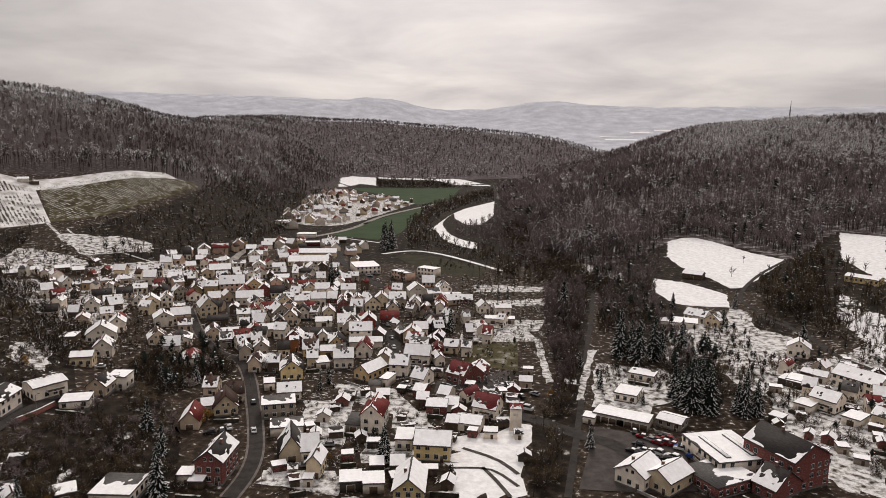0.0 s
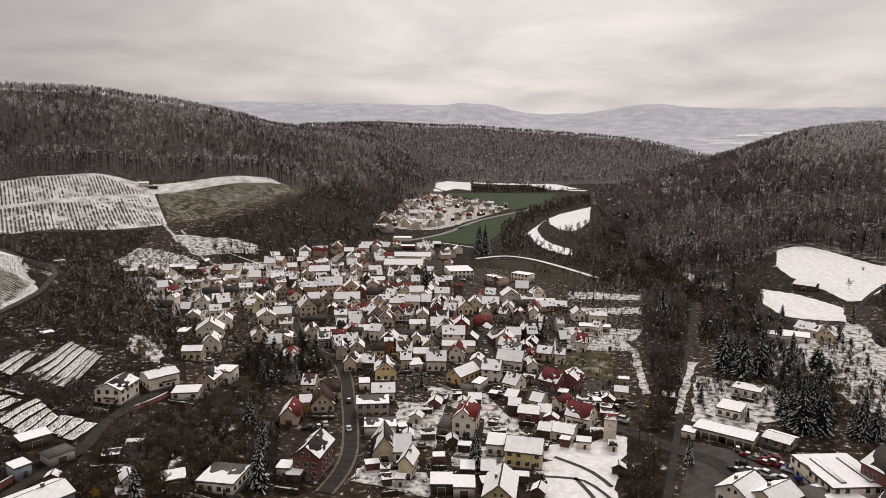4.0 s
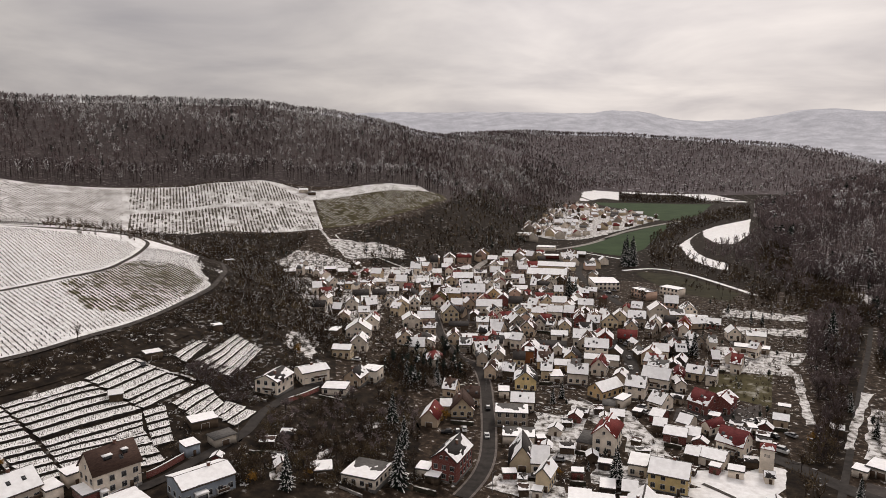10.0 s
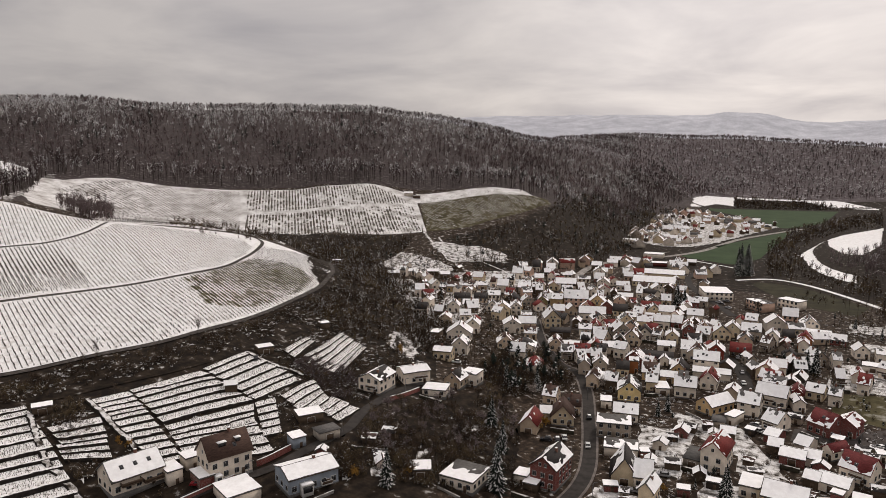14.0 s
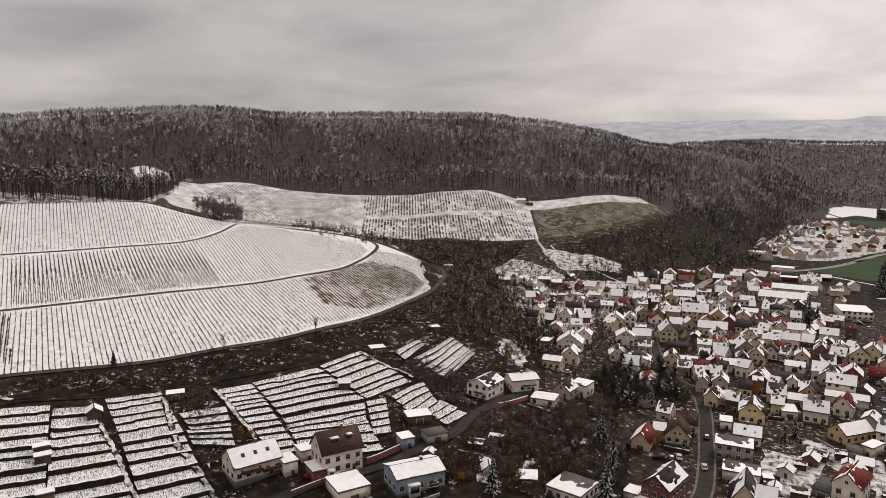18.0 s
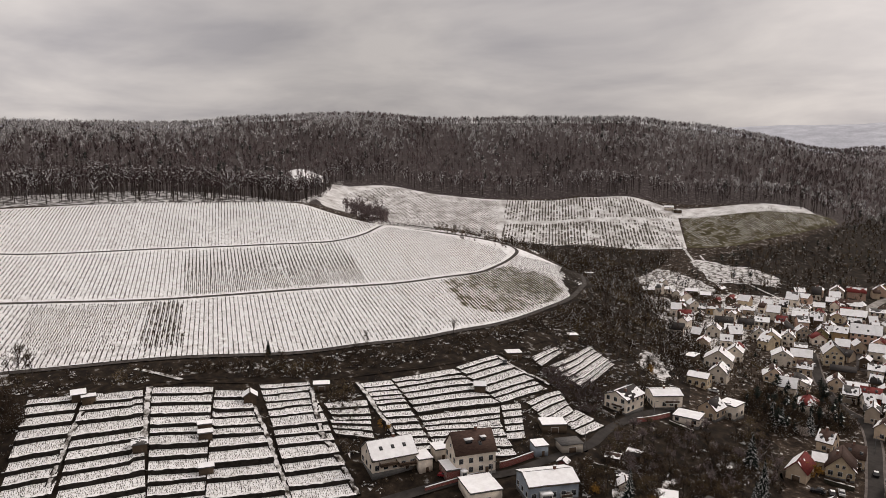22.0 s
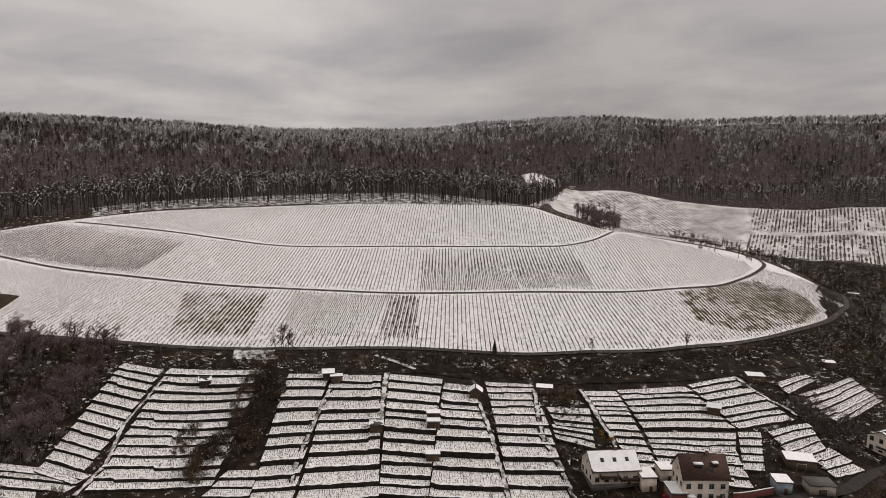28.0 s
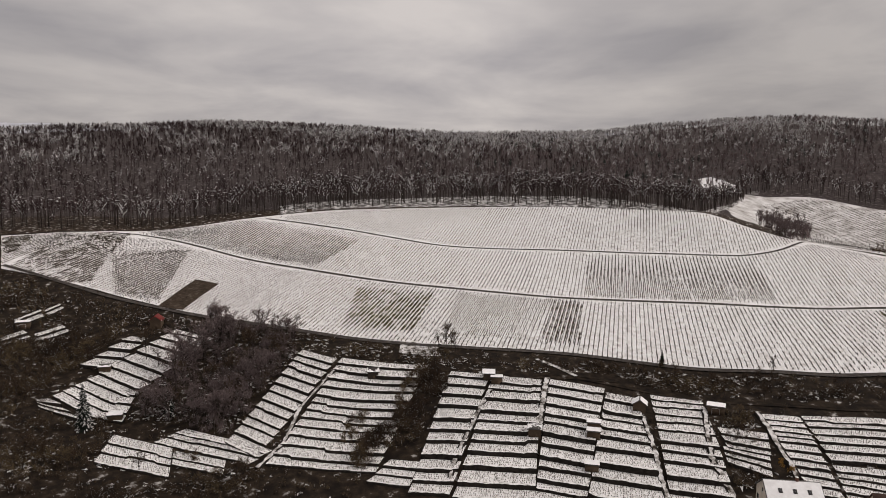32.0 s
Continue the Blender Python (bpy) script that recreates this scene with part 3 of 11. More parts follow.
        for k in range(tiers):
            h = low + (0.97 - low) * k / (tiers - 1)
            if kind == "spruce":
                rad = 0.185 * (1 - k / (tiers - 0.4)) + 0.015
            else:
                rad = 0.17 * math.sin(math.pi * (0.16 + 0.8 * k / (tiers - 1)))
            nb = 7
            for q in range(nb):
                ang = q * 6.283 / nb + rg.uniform(-0.3, 0.3) + k
                rr = rad * rg.uniform(0.7, 1.2)
                i = len(v)
                w = 0.5
                tip = np.array((rr * math.cos(ang), rr * math.sin(ang), h - rr * (0.45 if kind == "spruce" else -0.1)))
                for da in (-w, w):
                    v.append(np.array((rr * 0.55 * math.cos(ang + da), rr * 0.55 * math.sin(ang + da), h + rg.uniform(-0.01, 0.01))))
                v.append(tip); v.append(np.array((0, 0, h + 0.07)))
                sn = 2 if rg.rand() < (0.16 if kind != "pine" else 0.07) else 3
                t.append((i, i + 2, i + 3)); t.append((i + 2, i + 1, i + 3)); m.extend((sn, 3))
    return np.array(v), np.array(t), np.array(m)


FORMS = {k: [tree_form(s, k) for s in range(5)] for k in ("bare", "frosted", "pole", "shrub", "bush", "spruce", "pine", "tall", "thin", "thin_frosted", "fleck")}
TREE_MATS = [M_BARK, M_TWIG, M_TREE_SNOW, M_NEEDLE]
PALE_MATS = [M_BARK, M_TWIG_PALE, M_TREE_SNOW, M_NEEDLE]
SCRUB_MATS = [M_BARK, M_SCRUB, M_TREE_SNOW, M_NEEDLE]


def wood(name, x, y, height, kinds, seed, label, category="wood", wide=1.0, mats=None):
    """Very many trees as one object. kinds: names of tree forms, one for each tree."""
    rg = np.random.RandomState(seed)
    z = ground_z(x, y)
    V, T, I, base = [], [], [], 0
    pick_form = rg.randint(0, 5, len(x))
    kinds = np.asarray(kinds)
    for k in sorted(set(kinds)):
        for s in range(5):
            sel = np.where((kinds == k) & (pick_form == s))[0]
            if not len(sel):
                continue
            fv, ft, fm = FORMS[k][s]
            ang, h = rg.uniform(0, 6.283, len(sel)), height[sel]
            c, sn = np.cos(ang)[:, None], np.sin(ang)[:, None]
            w = (h * wide * rg.uniform(0.85, 1.2, len(sel)))[:, None]
            vx = (fv[:, 0] * c - fv[:, 1] * sn) * w + x[sel][:, None]
            vy = (fv[:, 0] * sn + fv[:, 1] * c) * w + y[sel][:, None]
            vz = fv[:, 2] * h[:, None] + z[sel][:, None]
            V.append(np.stack([vx, vy, vz], -1).reshape(-1, 3))
            T.append((ft[None] + (base + np.arange(len(sel)) * len(fv))[:, None, None]).reshape(-1, 3))
            I.append(np.tile(fm, len(sel)))
            base += len(sel) * len(fv)
    ob = new(name, fast_mesh(name, np.concatenate(V), np.concatenate(T), mats or TREE_MATS, np.concatenate(I)))
    return tagged(ob, label, category, kind="stuff")


def scatter(n, az, r, seed, keep=None):
    """Even random places in a piece of a ring round the origin."""
    rg = np.random.RandomState(seed)
    a = rg.uniform(az[0], az[1], n)
    q = np.sqrt(rg.uniform(r[0] ** 2, r[1] ** 2, n))
    x, y = polar(a, q)
    if keep is not None:
        k = keep(a, q, x, y)
        a, q, x, y = a[k], q[k], x[k], y[k]
    return a, q, x, y, rg


def slow_noise(x, y, s, k=0.0):
    return np.sin(x / s + 2.1 * np.sin(y / s * 0.7 + k)) * np.cos(y / s * 1.1 + 1.7 * np.sin(x / s * 0.6 - k))

# ---- roads and fields ----
ribbon("pavement", [(-57.7, 174.6), (-56.6, 188.1), (-58.1, 202.6), (-63.8, 223.8), (-70.6, 244.9), (-78.9, 269.2), (-88.8, 289.2), (-102.0, 299.9), (-120.4, 328.6), (-141.1, 371.9)], 5.8, M_KERB, 0.12, "pale paved footways either side of the street", "pavement", step=4)
ribbon("main_street", [(-57.7, 174.6), (-56.6, 188.1), (-58.1, 202.6), (-63.8, 223.8), (-70.6, 244.9), (-78.9, 269.2), (-88.8, 289.2), (-102.0, 299.9), (-120.4, 328.6), (-141.1, 371.9)], 4.3, M_ASPHALT, 0.22, "dark wet asphalt village street", "road", step=4)
ribbon("road", [(-152.1, 480.2), (-162.1, 526.3), (-161.3, 563.9), (-148.3, 610.8), (-113.3, 671.3), (-93.9, 724), (-75.5, 818.1), (-49.8, 889.5), (-13.5, 974.9)], 6, M_FIELD_ROAD, 0.2, "pale thawing road winding to the far village", "road", step=4)
ribbon("field_path", [(-104.8, 652.5), (-82.3, 638.2), (-58.6, 622.3)], 2.2, M_SNOW, 0.2, "snowy verge along the crop field", "path", step=4)
ribbon("side_street", [(-20.4, 292.9), (-24.4, 324), (-34, 354.5)], 4.5, M_ASPHALT, 0.2, "narrow asphalt side street between houses", "road", step=4)
ribbon("side_street", [(-20.5, 306.3), (-25.6, 338.1)], 5, M_ASPHALT, 0.27, "asphalt lane beside the school buildings", "road", step=4)
ribbon("side_street", [(-39.9, 439), (-56.5, 476.4), (-73, 511.2), (-84.3, 556.4), (-79.6, 618.8)], 5, M_ASPHALT, 0.2, "asphalt street leading past the flat-roofed halls", "road", step=4)
ribbon("cross_road", [(25.8, 235.9), (34.3, 230.3), (48, 218.2), (57.7, 210.9), (64.3, 195.7), (68.5, 182.4)], 6.5, M_ASPHALT, 0.24, "dark asphalt road past the factory yard", "road", step=4)
ribbon("stream_lane", [(36.1, 177.9), (45.4, 214.7), (55.2, 255), (68.7, 312.3), (84.1, 373.9), (96.8, 429.4)], 2.2, M_ASPHALT, 0.2, "straight asphalt lane beside the stream", "road", step=4)
ribbon("hill_road", [(180.2, 377.6), (187.5, 345), (184.7, 308.6), (188.6, 293.2), (191.4, 282.5)], 3.4, M_ASPHALT, 0.2, "asphalt road climbing past the white house", "road", step=4)
ribbon("field_lane", [(257.8, 508.5), (217.4, 465.2), (187.2, 420.8), (184.1, 389.8), (189.4, 360.8)], 2.6, M_ASPHALT, 0.2, "asphalt lane crossing the snowy field", "road", step=4)
ribbon("vineyard_street", [(-146.3, 96.4), (-140.6, 115.3), (-136.4, 128.5), (-128.5, 143.3), (-126.2, 166.1), (-130.8, 183.5), (-133.3, 206.4), (-131.6, 221.4)], 3.7, M_ASPHALT, 0.22, "asphalt street below the terraced vineyard", "road", step=4)
ribbon("rim_road", [(-371, -177.4), (-349.1, -130.6), (-328.3, -85.9), (-303.9, -26.9), (-275, 35.2), (-261.5, 70.8), (-245.6, 109.1), (-231.8, 139.3), (-218, 171.8), (-216.6, 202.3), (-221.1, 243.4), (-232.3, 281.6), (-248.6, 316.8), (-263.1, 337.8), (-314.4, 395.6)], 2.5, M_WET_TRACK, 0.3, "wet paved track round the foot of the vineyard hill", "road", step=4)
ribbon("middle_track", [(-428, -172.4), (-441.1, -146.8), (-442.1, -124), (-415.1, -62.4), (-380, -2.4), (-351.6, 50.7), (-335.2, 92), (-321.9, 128.8), (-307.2, 168.1), (-296.5, 195.6), (-287, 225.9), (-284.5, 264.9), (-294.3, 294.9), (-305, 318.2), (-315, 331.7), (-327, 336.5), (-330.8, 331.1)], 2.3, M_WET_TRACK, 0.3, "wet paved track through the middle of the vineyard", "road", step=4)
ribbon("upper_track", [(-489.7, -61.4), (-467.6, -10.3), (-447.7, 26.7), (-429.9, 61.7), (-410.2, 129.9), (-389.2, 174.5), (-374.5, 205.3), (-367.4, 225.5), (-370.6, 249.1), (-387.8, 273.8)], 1.7, M_WET_TRACK, 0.3, "narrow paved track below the top vineyard", "road", step=4)
ribbon("terrace_path", [(-240.5, 56.2), (-230.4, 95.7), (-238.7, 73.9), (-224.2, 99.3), (-209.9, 126), (-201.6, 145.5), (-194, 166.8), (-192.8, 196.1), (-196, 227.2)], 1.3, M_BRUSH, 0.25, "trodden dark path along the top of the terraces", "path", step=4)
sheet("snow_field", [(179.4, 541.8), (179.5, 496.2), (186.6, 465.6), (195.1, 439.6), (254.3, 503.1)],
      [(196.3, 592.6), (215.4, 601.3), (231.2, 583.7), (245.8, 539.3), (258.8, 512.3)], M_SNOW, 0.15, "open meadow under smooth white snow", "field", ragged=0.9)
sheet("snow_field", [(137.1, 443.3), (142.7, 404.2), (170, 395.8)],
      [(149.8, 473.2), (166.5, 458.2), (180.4, 425.9)], M_SNOW, 0.15, "open meadow under smooth white snow", "field", ragged=0.9)
sheet("snow_field", [(299, 506.7), (289.4, 438.9)],
      [(349.3, 600.6), (375.4, 576.5)], M_SNOW, 0.15, "open meadow under smooth white snow", "field", ragged=0.9)
sheet("green_field", [(-109.5, 665.1), (-84, 651.4), (-58.2, 642.5), (-42.4, 690.1)],
      [(-89.3, 754.2), (-74, 802.5), (-49, 877.5), (-24.7, 940.9)], M_GREEN, 0.2, "dark green winter crop field in the valley", "field")
sheet("green_field", [(-157.1, 1201.9), (-105.5, 1121.9), (-60.2, 998.3), (-27.2, 975.9), (10.4, 1073.1)],
      [(-160.9, 1237.5), (-108.4, 1246.3), (-28, 1260.7), (31, 1272.4)], M_GREEN, 0.2, "dark green winter crop field in the valley", "field")
sheet("snow_field", [(-181.5, 1177.4), (-161.5, 1293), (-126.7, 1288)],
      [(-196.2, 1307.9), (-182.5, 1371.5), (-136.4, 1378.6)], M_SNOW, 0.2, "distant meadow under white snow", "field", ragged=2.0)
sheet("snow_field", [(-130.3, 1369.8), (-21.9, 1372.4), (15.8, 1334.8), (86.2, 1301.8)],
      [(-132, 1385.9), (-22.8, 1403.3), (34.3, 1382.3), (86.9, 1314)], M_SNOW, 0.2, "distant narrow meadow under white snow", "field", ragged=2.0)
sheet("river_meadow", [(-12, 724.5), (-5.9, 696.1), (2.2, 641.1), (19, 604.6), (29.6, 593.8)],
      [(9.6, 852.5), (-0.4, 782.4), (2.7, 711.3), (13.4, 659.5), (31.3, 627.4)], M_SNOW, 0.35, "snowy strip of meadow beside the stream", "field", ragged=0.9)
sheet("river_meadow", [(13.9, 812.8), (24.8, 762.4), (41.5, 761.2), (61.8, 844.6)],
      [(12.6, 865.3), (28.5, 917.8), (52.1, 967.6), (74.3, 1008.5)], M_SNOW, 0.4, "snowy meadow at the foot of the wooded hill", "field", ragged=0.9)
ribbon("garden_path", [(7.4, 207.5), (17.7, 200.1), (23.6, 190.8)], 1.5, M_WET_TRACK, 0.2, "dark trodden garden path across the snow", "path", step=4)
ribbon("garden_path", [(13.1, 194.9), (16.7, 186.8), (20, 177.7)], 1.3, M_WET_TRACK, 0.2, "dark trodden garden path across the snow", "path", step=4)
ribbon("garden_path", [(3.7, 194.1), (15.5, 193.4), (22.9, 183.5)], 1.2, M_WET_TRACK, 0.2, "dark garden border across the snow", "path", step=4)
sheet("sports_ground", [(-38.9, 551.3), (-11, 497.4), (25.9, 472.8)],
      [(-35.7, 563), (-5.1, 554.7), (33.9, 504.8)], M_OLIVE, 0.12, "dark olive winter sports pitch", "field")
ribbon("field_path", [(-50.5, 563.9), (-26.4, 580.9), (-1.3, 566.5), (28, 525.6), (43.5, 500.3)], 4, M_SNOW, 0.2, "snowy path round the sports pitch", "path", step=4)
sheet("snow_garden", [(3.7, 176.8), (21, 177.3)],
      [(4.1, 213.2), (32, 227.7)], M_SNOW, 0.12, "snow-covered garden plots with dark beds", "garden", ragged=3.0)
sheet("vineyard_hill", [(-366.6, -176.2), (-352.2, -131.6), (-330.9, -86.5), (-306.5, -27.1), (-277.3, 35.5), (-263.6, 71.4), (-247.6, 110), (-233.7, 140.4), (-219.9, 173.3), (-218.6, 204.1), (-223.3, 245.8), (-234.8, 284.5), (-250.9, 319.8)],
      [(-415.3, -198.4), (-427.7, -173.9), (-452, -140.2), (-493.3, -69.6), (-508.4, 5.4), (-508.7, 94.1), (-487.7, 153.3), (-473.2, 203.5), (-437.3, 232.2), (-412.1, 248.5), (-390.7, 276.8), (-362.2, 299.5), (-328.5, 337), (-294.4, 344.2), (-270.6, 340.7), (-257.4, 329.6)], M_VINE_SNOW, 0.12, "snow-covered vineyard ground on the domed hill", "vineyard")
TIER_LOW = [(-352.2, -131.6), (-330.9, -86.5), (-306.5, -27.1), (-277.3, 35.5), (-263.6, 71.4), (-247.6, 110), (-219.9, 173.3), (-222.2, 244.6), (-233.6, 284), (-249.9, 318), (-271.5, 340.7), (-290.7, 337.1), (-306.6, 320.9), (-288.6, 294.1), (-279.4, 260.2), (-283.8, 223.4), (-304.2, 166.4), (-331.1, 90.8), (-347.9, 50.2), (-376, -2.4), (-411, -61.8), (-436.3, -122.4), (-423, -169), (-393.9, -188.6)]
TIER_MID = [(-419.2, -63), (-383.7, -2.4), (-355.3, 51.2), (-338.5, 93), (-310.3, 169.8), (-290.2, 228.4), (-287.7, 267.9), (-298.9, 299.5), (-308.5, 316.7), (-321.8, 319.5), (-356.9, 295.1), (-381.5, 275.1), (-367.8, 249.3), (-364.9, 224), (-385.4, 172.8), (-407.1, 128.9), (-425.4, 61), (-463, -10.2), (-484.3, -60.8), (-449, -136)]
TIER_TOP = [(-490.8, -57.7), (-470.8, -10.4), (-433.3, 62.2), (-413.3, 130.8), (-391.9, 175.7), (-377.3, 206.9), (-370.1, 227.2), (-374.8, 251.8), (-389.1, 269.9), (-408.3, 246.2), (-470.8, 202.5), (-485.9, 152.8), (-506.8, 93.7), (-506.8, 5.3)]
DARK_G = [(-365.4, -174.1), (-391.6, -171.2), (-422.4, -170.3), (-446.3, -136.9), (-357.7, -130.9), (-354, -140.1)]
DARK_H = [(-458.4, -135.3), (-487.5, -70.7), (-472.6, -48.2), (-444.6, 4.6), (-401.6, -22), (-423.4, -63.6), (-442.1, -114)]
DARK_A = [(-362.5, 1.7), (-348, 41.2), (-292.6, 24.8), (-305.2, -6.2)]
DARK_B = [(-281.6, 239.6), (-286.1, 266.4), (-291.7, 299.6), (-267, 307.5), (-245, 297.6), (-231.7, 271.9), (-225.1, 232.1), (-240.1, 216.6)]
DARK_C = [(-329.3, 99.4), (-324.5, 112.2), (-264.8, 91.3), (-272.2, 75)]
DARK_D = [(-377.6, 182.7), (-362.8, 224.8), (-303.7, 203.8), (-312.3, 165.9)]
DARK_E = [(-398.8, 139.9), (-380, 182), (-312.8, 164.6), (-330.1, 116.3)]
DARK_F = [(-343.2, 52.2), (-330.1, 99.6), (-273.5, 70.4), (-287.7, 38.9)]
sheet("brown_patch", [(-331.8, -92.2), (-328.9, -80)],
      [(-370.4, -82.8), (-367, -70.3)], M_FALLOW, 0.3, "bare brown tilled patch in the vineyard", "field")
# second vineyard, across the hollow
sheet("vineyard_slope", [(-395.2, 270.4), (-366.3, 302.9), (-347, 350.1), (-398.2, 472.3), (-342.2, 516.6), (-313.7, 543.4)],
      [(-616.2, 365), (-608, 430.7), (-561.9, 487.9), (-523, 526.1), (-456.9, 583.9), (-423.9, 615), (-374.1, 623.2)], M_SLOPE_SNOW, 0.15, "snow-covered vineyard slope below the wood", "vineyard")
sheet("green_vineyard", [(-314.5, 544.7), (-294.3, 558), (-276.4, 578.9), (-259.9, 645.3), (-253.5, 710)],
      [(-357.3, 605.9), (-329.6, 631.3), (-293.8, 665.3), (-274.3, 708.7), (-261.8, 721.5)], M_VINE_TILLED, 0.17, "grassy brown vineyard slope with little snow", "vineyard")
sheet("vineyard_slope", [(-361.7, 603.3), (-329.6, 631.3), (-293.8, 665.3), (-274.3, 708.7)],
      [(-374.9, 627.5), (-342.7, 655.4), (-301, 692.2), (-291.2, 718.4)], M_SLOPE_SNOW, 0.15, "snow-covered upper vineyard strip by the wood", "vineyard")
SLOPE_DARK_UP = [(-482.9, 486.4), (-519.6, 526.9), (-456, 582.8), (-422.8, 613.5), (-362, 601.1)]
SLOPE_DARK_LOW = [(-443.3, 443.5), (-478.7, 482.3), (-359, 596.3), (-318.7, 543.1), (-343.1, 517.9), (-399.7, 474)]
SLOPE_LIGHT = [(-393.1, 276.1), (-556.2, 397.6), (-593.1, 364.4), (-604.6, 428.3), (-558.8, 485.2), (-522.2, 521.1), (-444.2, 440.8), (-369, 305.1)]
SLOPE_GREEN = [(-316.1, 547.4), (-295.8, 560.8), (-277.6, 581.4), (-260.9, 647.7), (-255.7, 705.7), (-272.4, 704), (-298.2, 674.8), (-336.6, 644.2), (-361.6, 610)]
sheet("clearing", [(-669.3, 356.9), (-633.7, 370.6)],
      [(-721.6, 377.6), (-723.1, 396.3), (-669.6, 394.3)], M_SNOW, 0.3, "small snowy clearing in the wood", "field")
sheet("snow_slope", [(-279.2, 425.3), (-253.2, 430.8), (-236.2, 452.4), (-207.3, 431.7)],
      [(-320.3, 455.1), (-308.2, 478.3), (-283, 481.9), (-247.8, 465.1)], M_GARDEN, 0.15, "snowy garden slope above the village", "garden", ragged=2.0)
ribbon("hill_path", [(-321.3, 547.5), (-286.4, 511.8), (-242, 468.2), (-214.2, 446), (-188.4, 419)], 2.2, M_GARDEN, 0.2, "snowy path climbing between gardens", "path", step=4)
ribbon("hill_path", [(-295.4, 533.1), (-260.3, 498.5), (-234.8, 488.7), (-203.9, 474.4), (-172.5, 476)], 1.6, M_GARDEN, 0.2, "snowy path climbing between gardens", "path", step=4)
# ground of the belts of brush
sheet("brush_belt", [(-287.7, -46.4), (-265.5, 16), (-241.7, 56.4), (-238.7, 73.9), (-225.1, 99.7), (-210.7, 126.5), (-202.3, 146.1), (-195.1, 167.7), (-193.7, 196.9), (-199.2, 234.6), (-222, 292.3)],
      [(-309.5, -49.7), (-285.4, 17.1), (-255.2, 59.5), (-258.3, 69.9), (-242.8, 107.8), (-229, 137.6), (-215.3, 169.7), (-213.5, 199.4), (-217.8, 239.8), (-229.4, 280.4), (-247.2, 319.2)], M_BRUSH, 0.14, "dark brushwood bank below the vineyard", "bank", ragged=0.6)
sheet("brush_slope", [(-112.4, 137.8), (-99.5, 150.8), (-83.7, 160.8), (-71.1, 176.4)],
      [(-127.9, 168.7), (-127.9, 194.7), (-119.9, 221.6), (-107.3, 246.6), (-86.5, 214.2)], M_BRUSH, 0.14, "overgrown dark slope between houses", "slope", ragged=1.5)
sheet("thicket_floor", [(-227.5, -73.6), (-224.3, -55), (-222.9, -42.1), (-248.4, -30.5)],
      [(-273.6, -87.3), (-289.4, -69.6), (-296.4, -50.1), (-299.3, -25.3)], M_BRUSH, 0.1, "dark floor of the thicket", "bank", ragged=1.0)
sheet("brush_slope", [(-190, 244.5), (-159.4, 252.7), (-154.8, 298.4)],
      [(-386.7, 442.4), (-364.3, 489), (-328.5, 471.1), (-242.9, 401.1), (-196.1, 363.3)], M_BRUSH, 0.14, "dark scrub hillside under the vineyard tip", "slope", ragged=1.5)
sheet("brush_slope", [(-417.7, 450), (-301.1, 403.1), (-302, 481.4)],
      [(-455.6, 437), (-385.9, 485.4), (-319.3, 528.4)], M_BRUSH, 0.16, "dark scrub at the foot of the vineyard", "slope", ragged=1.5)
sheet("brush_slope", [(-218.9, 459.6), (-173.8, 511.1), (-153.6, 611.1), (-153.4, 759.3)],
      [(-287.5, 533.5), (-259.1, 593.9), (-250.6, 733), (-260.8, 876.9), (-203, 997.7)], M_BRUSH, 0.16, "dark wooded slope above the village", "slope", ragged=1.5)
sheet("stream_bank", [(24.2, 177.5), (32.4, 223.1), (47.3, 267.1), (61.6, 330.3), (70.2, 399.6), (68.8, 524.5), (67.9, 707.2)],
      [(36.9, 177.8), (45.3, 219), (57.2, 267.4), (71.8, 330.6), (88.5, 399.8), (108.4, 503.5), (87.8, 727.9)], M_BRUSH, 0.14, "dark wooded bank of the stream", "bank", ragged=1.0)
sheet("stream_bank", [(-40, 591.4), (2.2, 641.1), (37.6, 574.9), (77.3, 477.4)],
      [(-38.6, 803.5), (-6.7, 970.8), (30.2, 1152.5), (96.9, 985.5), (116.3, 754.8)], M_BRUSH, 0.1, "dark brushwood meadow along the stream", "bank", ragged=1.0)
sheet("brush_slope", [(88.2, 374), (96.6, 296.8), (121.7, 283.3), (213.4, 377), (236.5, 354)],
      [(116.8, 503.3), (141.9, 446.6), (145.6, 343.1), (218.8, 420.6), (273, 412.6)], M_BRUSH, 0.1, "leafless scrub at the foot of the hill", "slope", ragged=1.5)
sheet("yard", [(40.1, 182.6), (58.4, 181.2), (74.2, 182.6)],
      [(54, 225.5), (69.3, 219.5), (80.3, 214.3)], M_PAVING, 0.16, "dark wet paved factory yard", "yard")
sheet("square", [(-115.8, 359.7), (-107.9, 361.1)],
      [(-129.2, 400.2), (-121.1, 398.9)], M_PAVING, 0.2, "reddish paved square beside the chapel", "square")
sheet("car_park", [(-2.5, 255.1), (22.2, 263.7), (28.4, 258.4)],
      [(-1.6, 267.6), (20.7, 276.6), (29.6, 284.5)], M_PAVING, 0.16, "brown paved car park", "car park")
sheet("garden_field", [(10.5, 289.8), (32.9, 281.3)],
      [(11.2, 315.8), (37.3, 324)], M_VINE_TILLED, 0.12, "fallow garden field with thin snow", "garden")
sheet("snow_garden", [(8.6, 320.8), (48.3, 325.2)],
      [(10.4, 342.1), (43, 351)], M_GARDEN, 0.12, "snow-covered garden strip", "garden")
sheet("snow_garden", [(55.5, 230.9), (72, 225.2)],
      [(63.5, 252.4), (84.2, 255.9)], M_GARDEN, 0.12, "snow-covered lawn beside the bungalow", "garden")
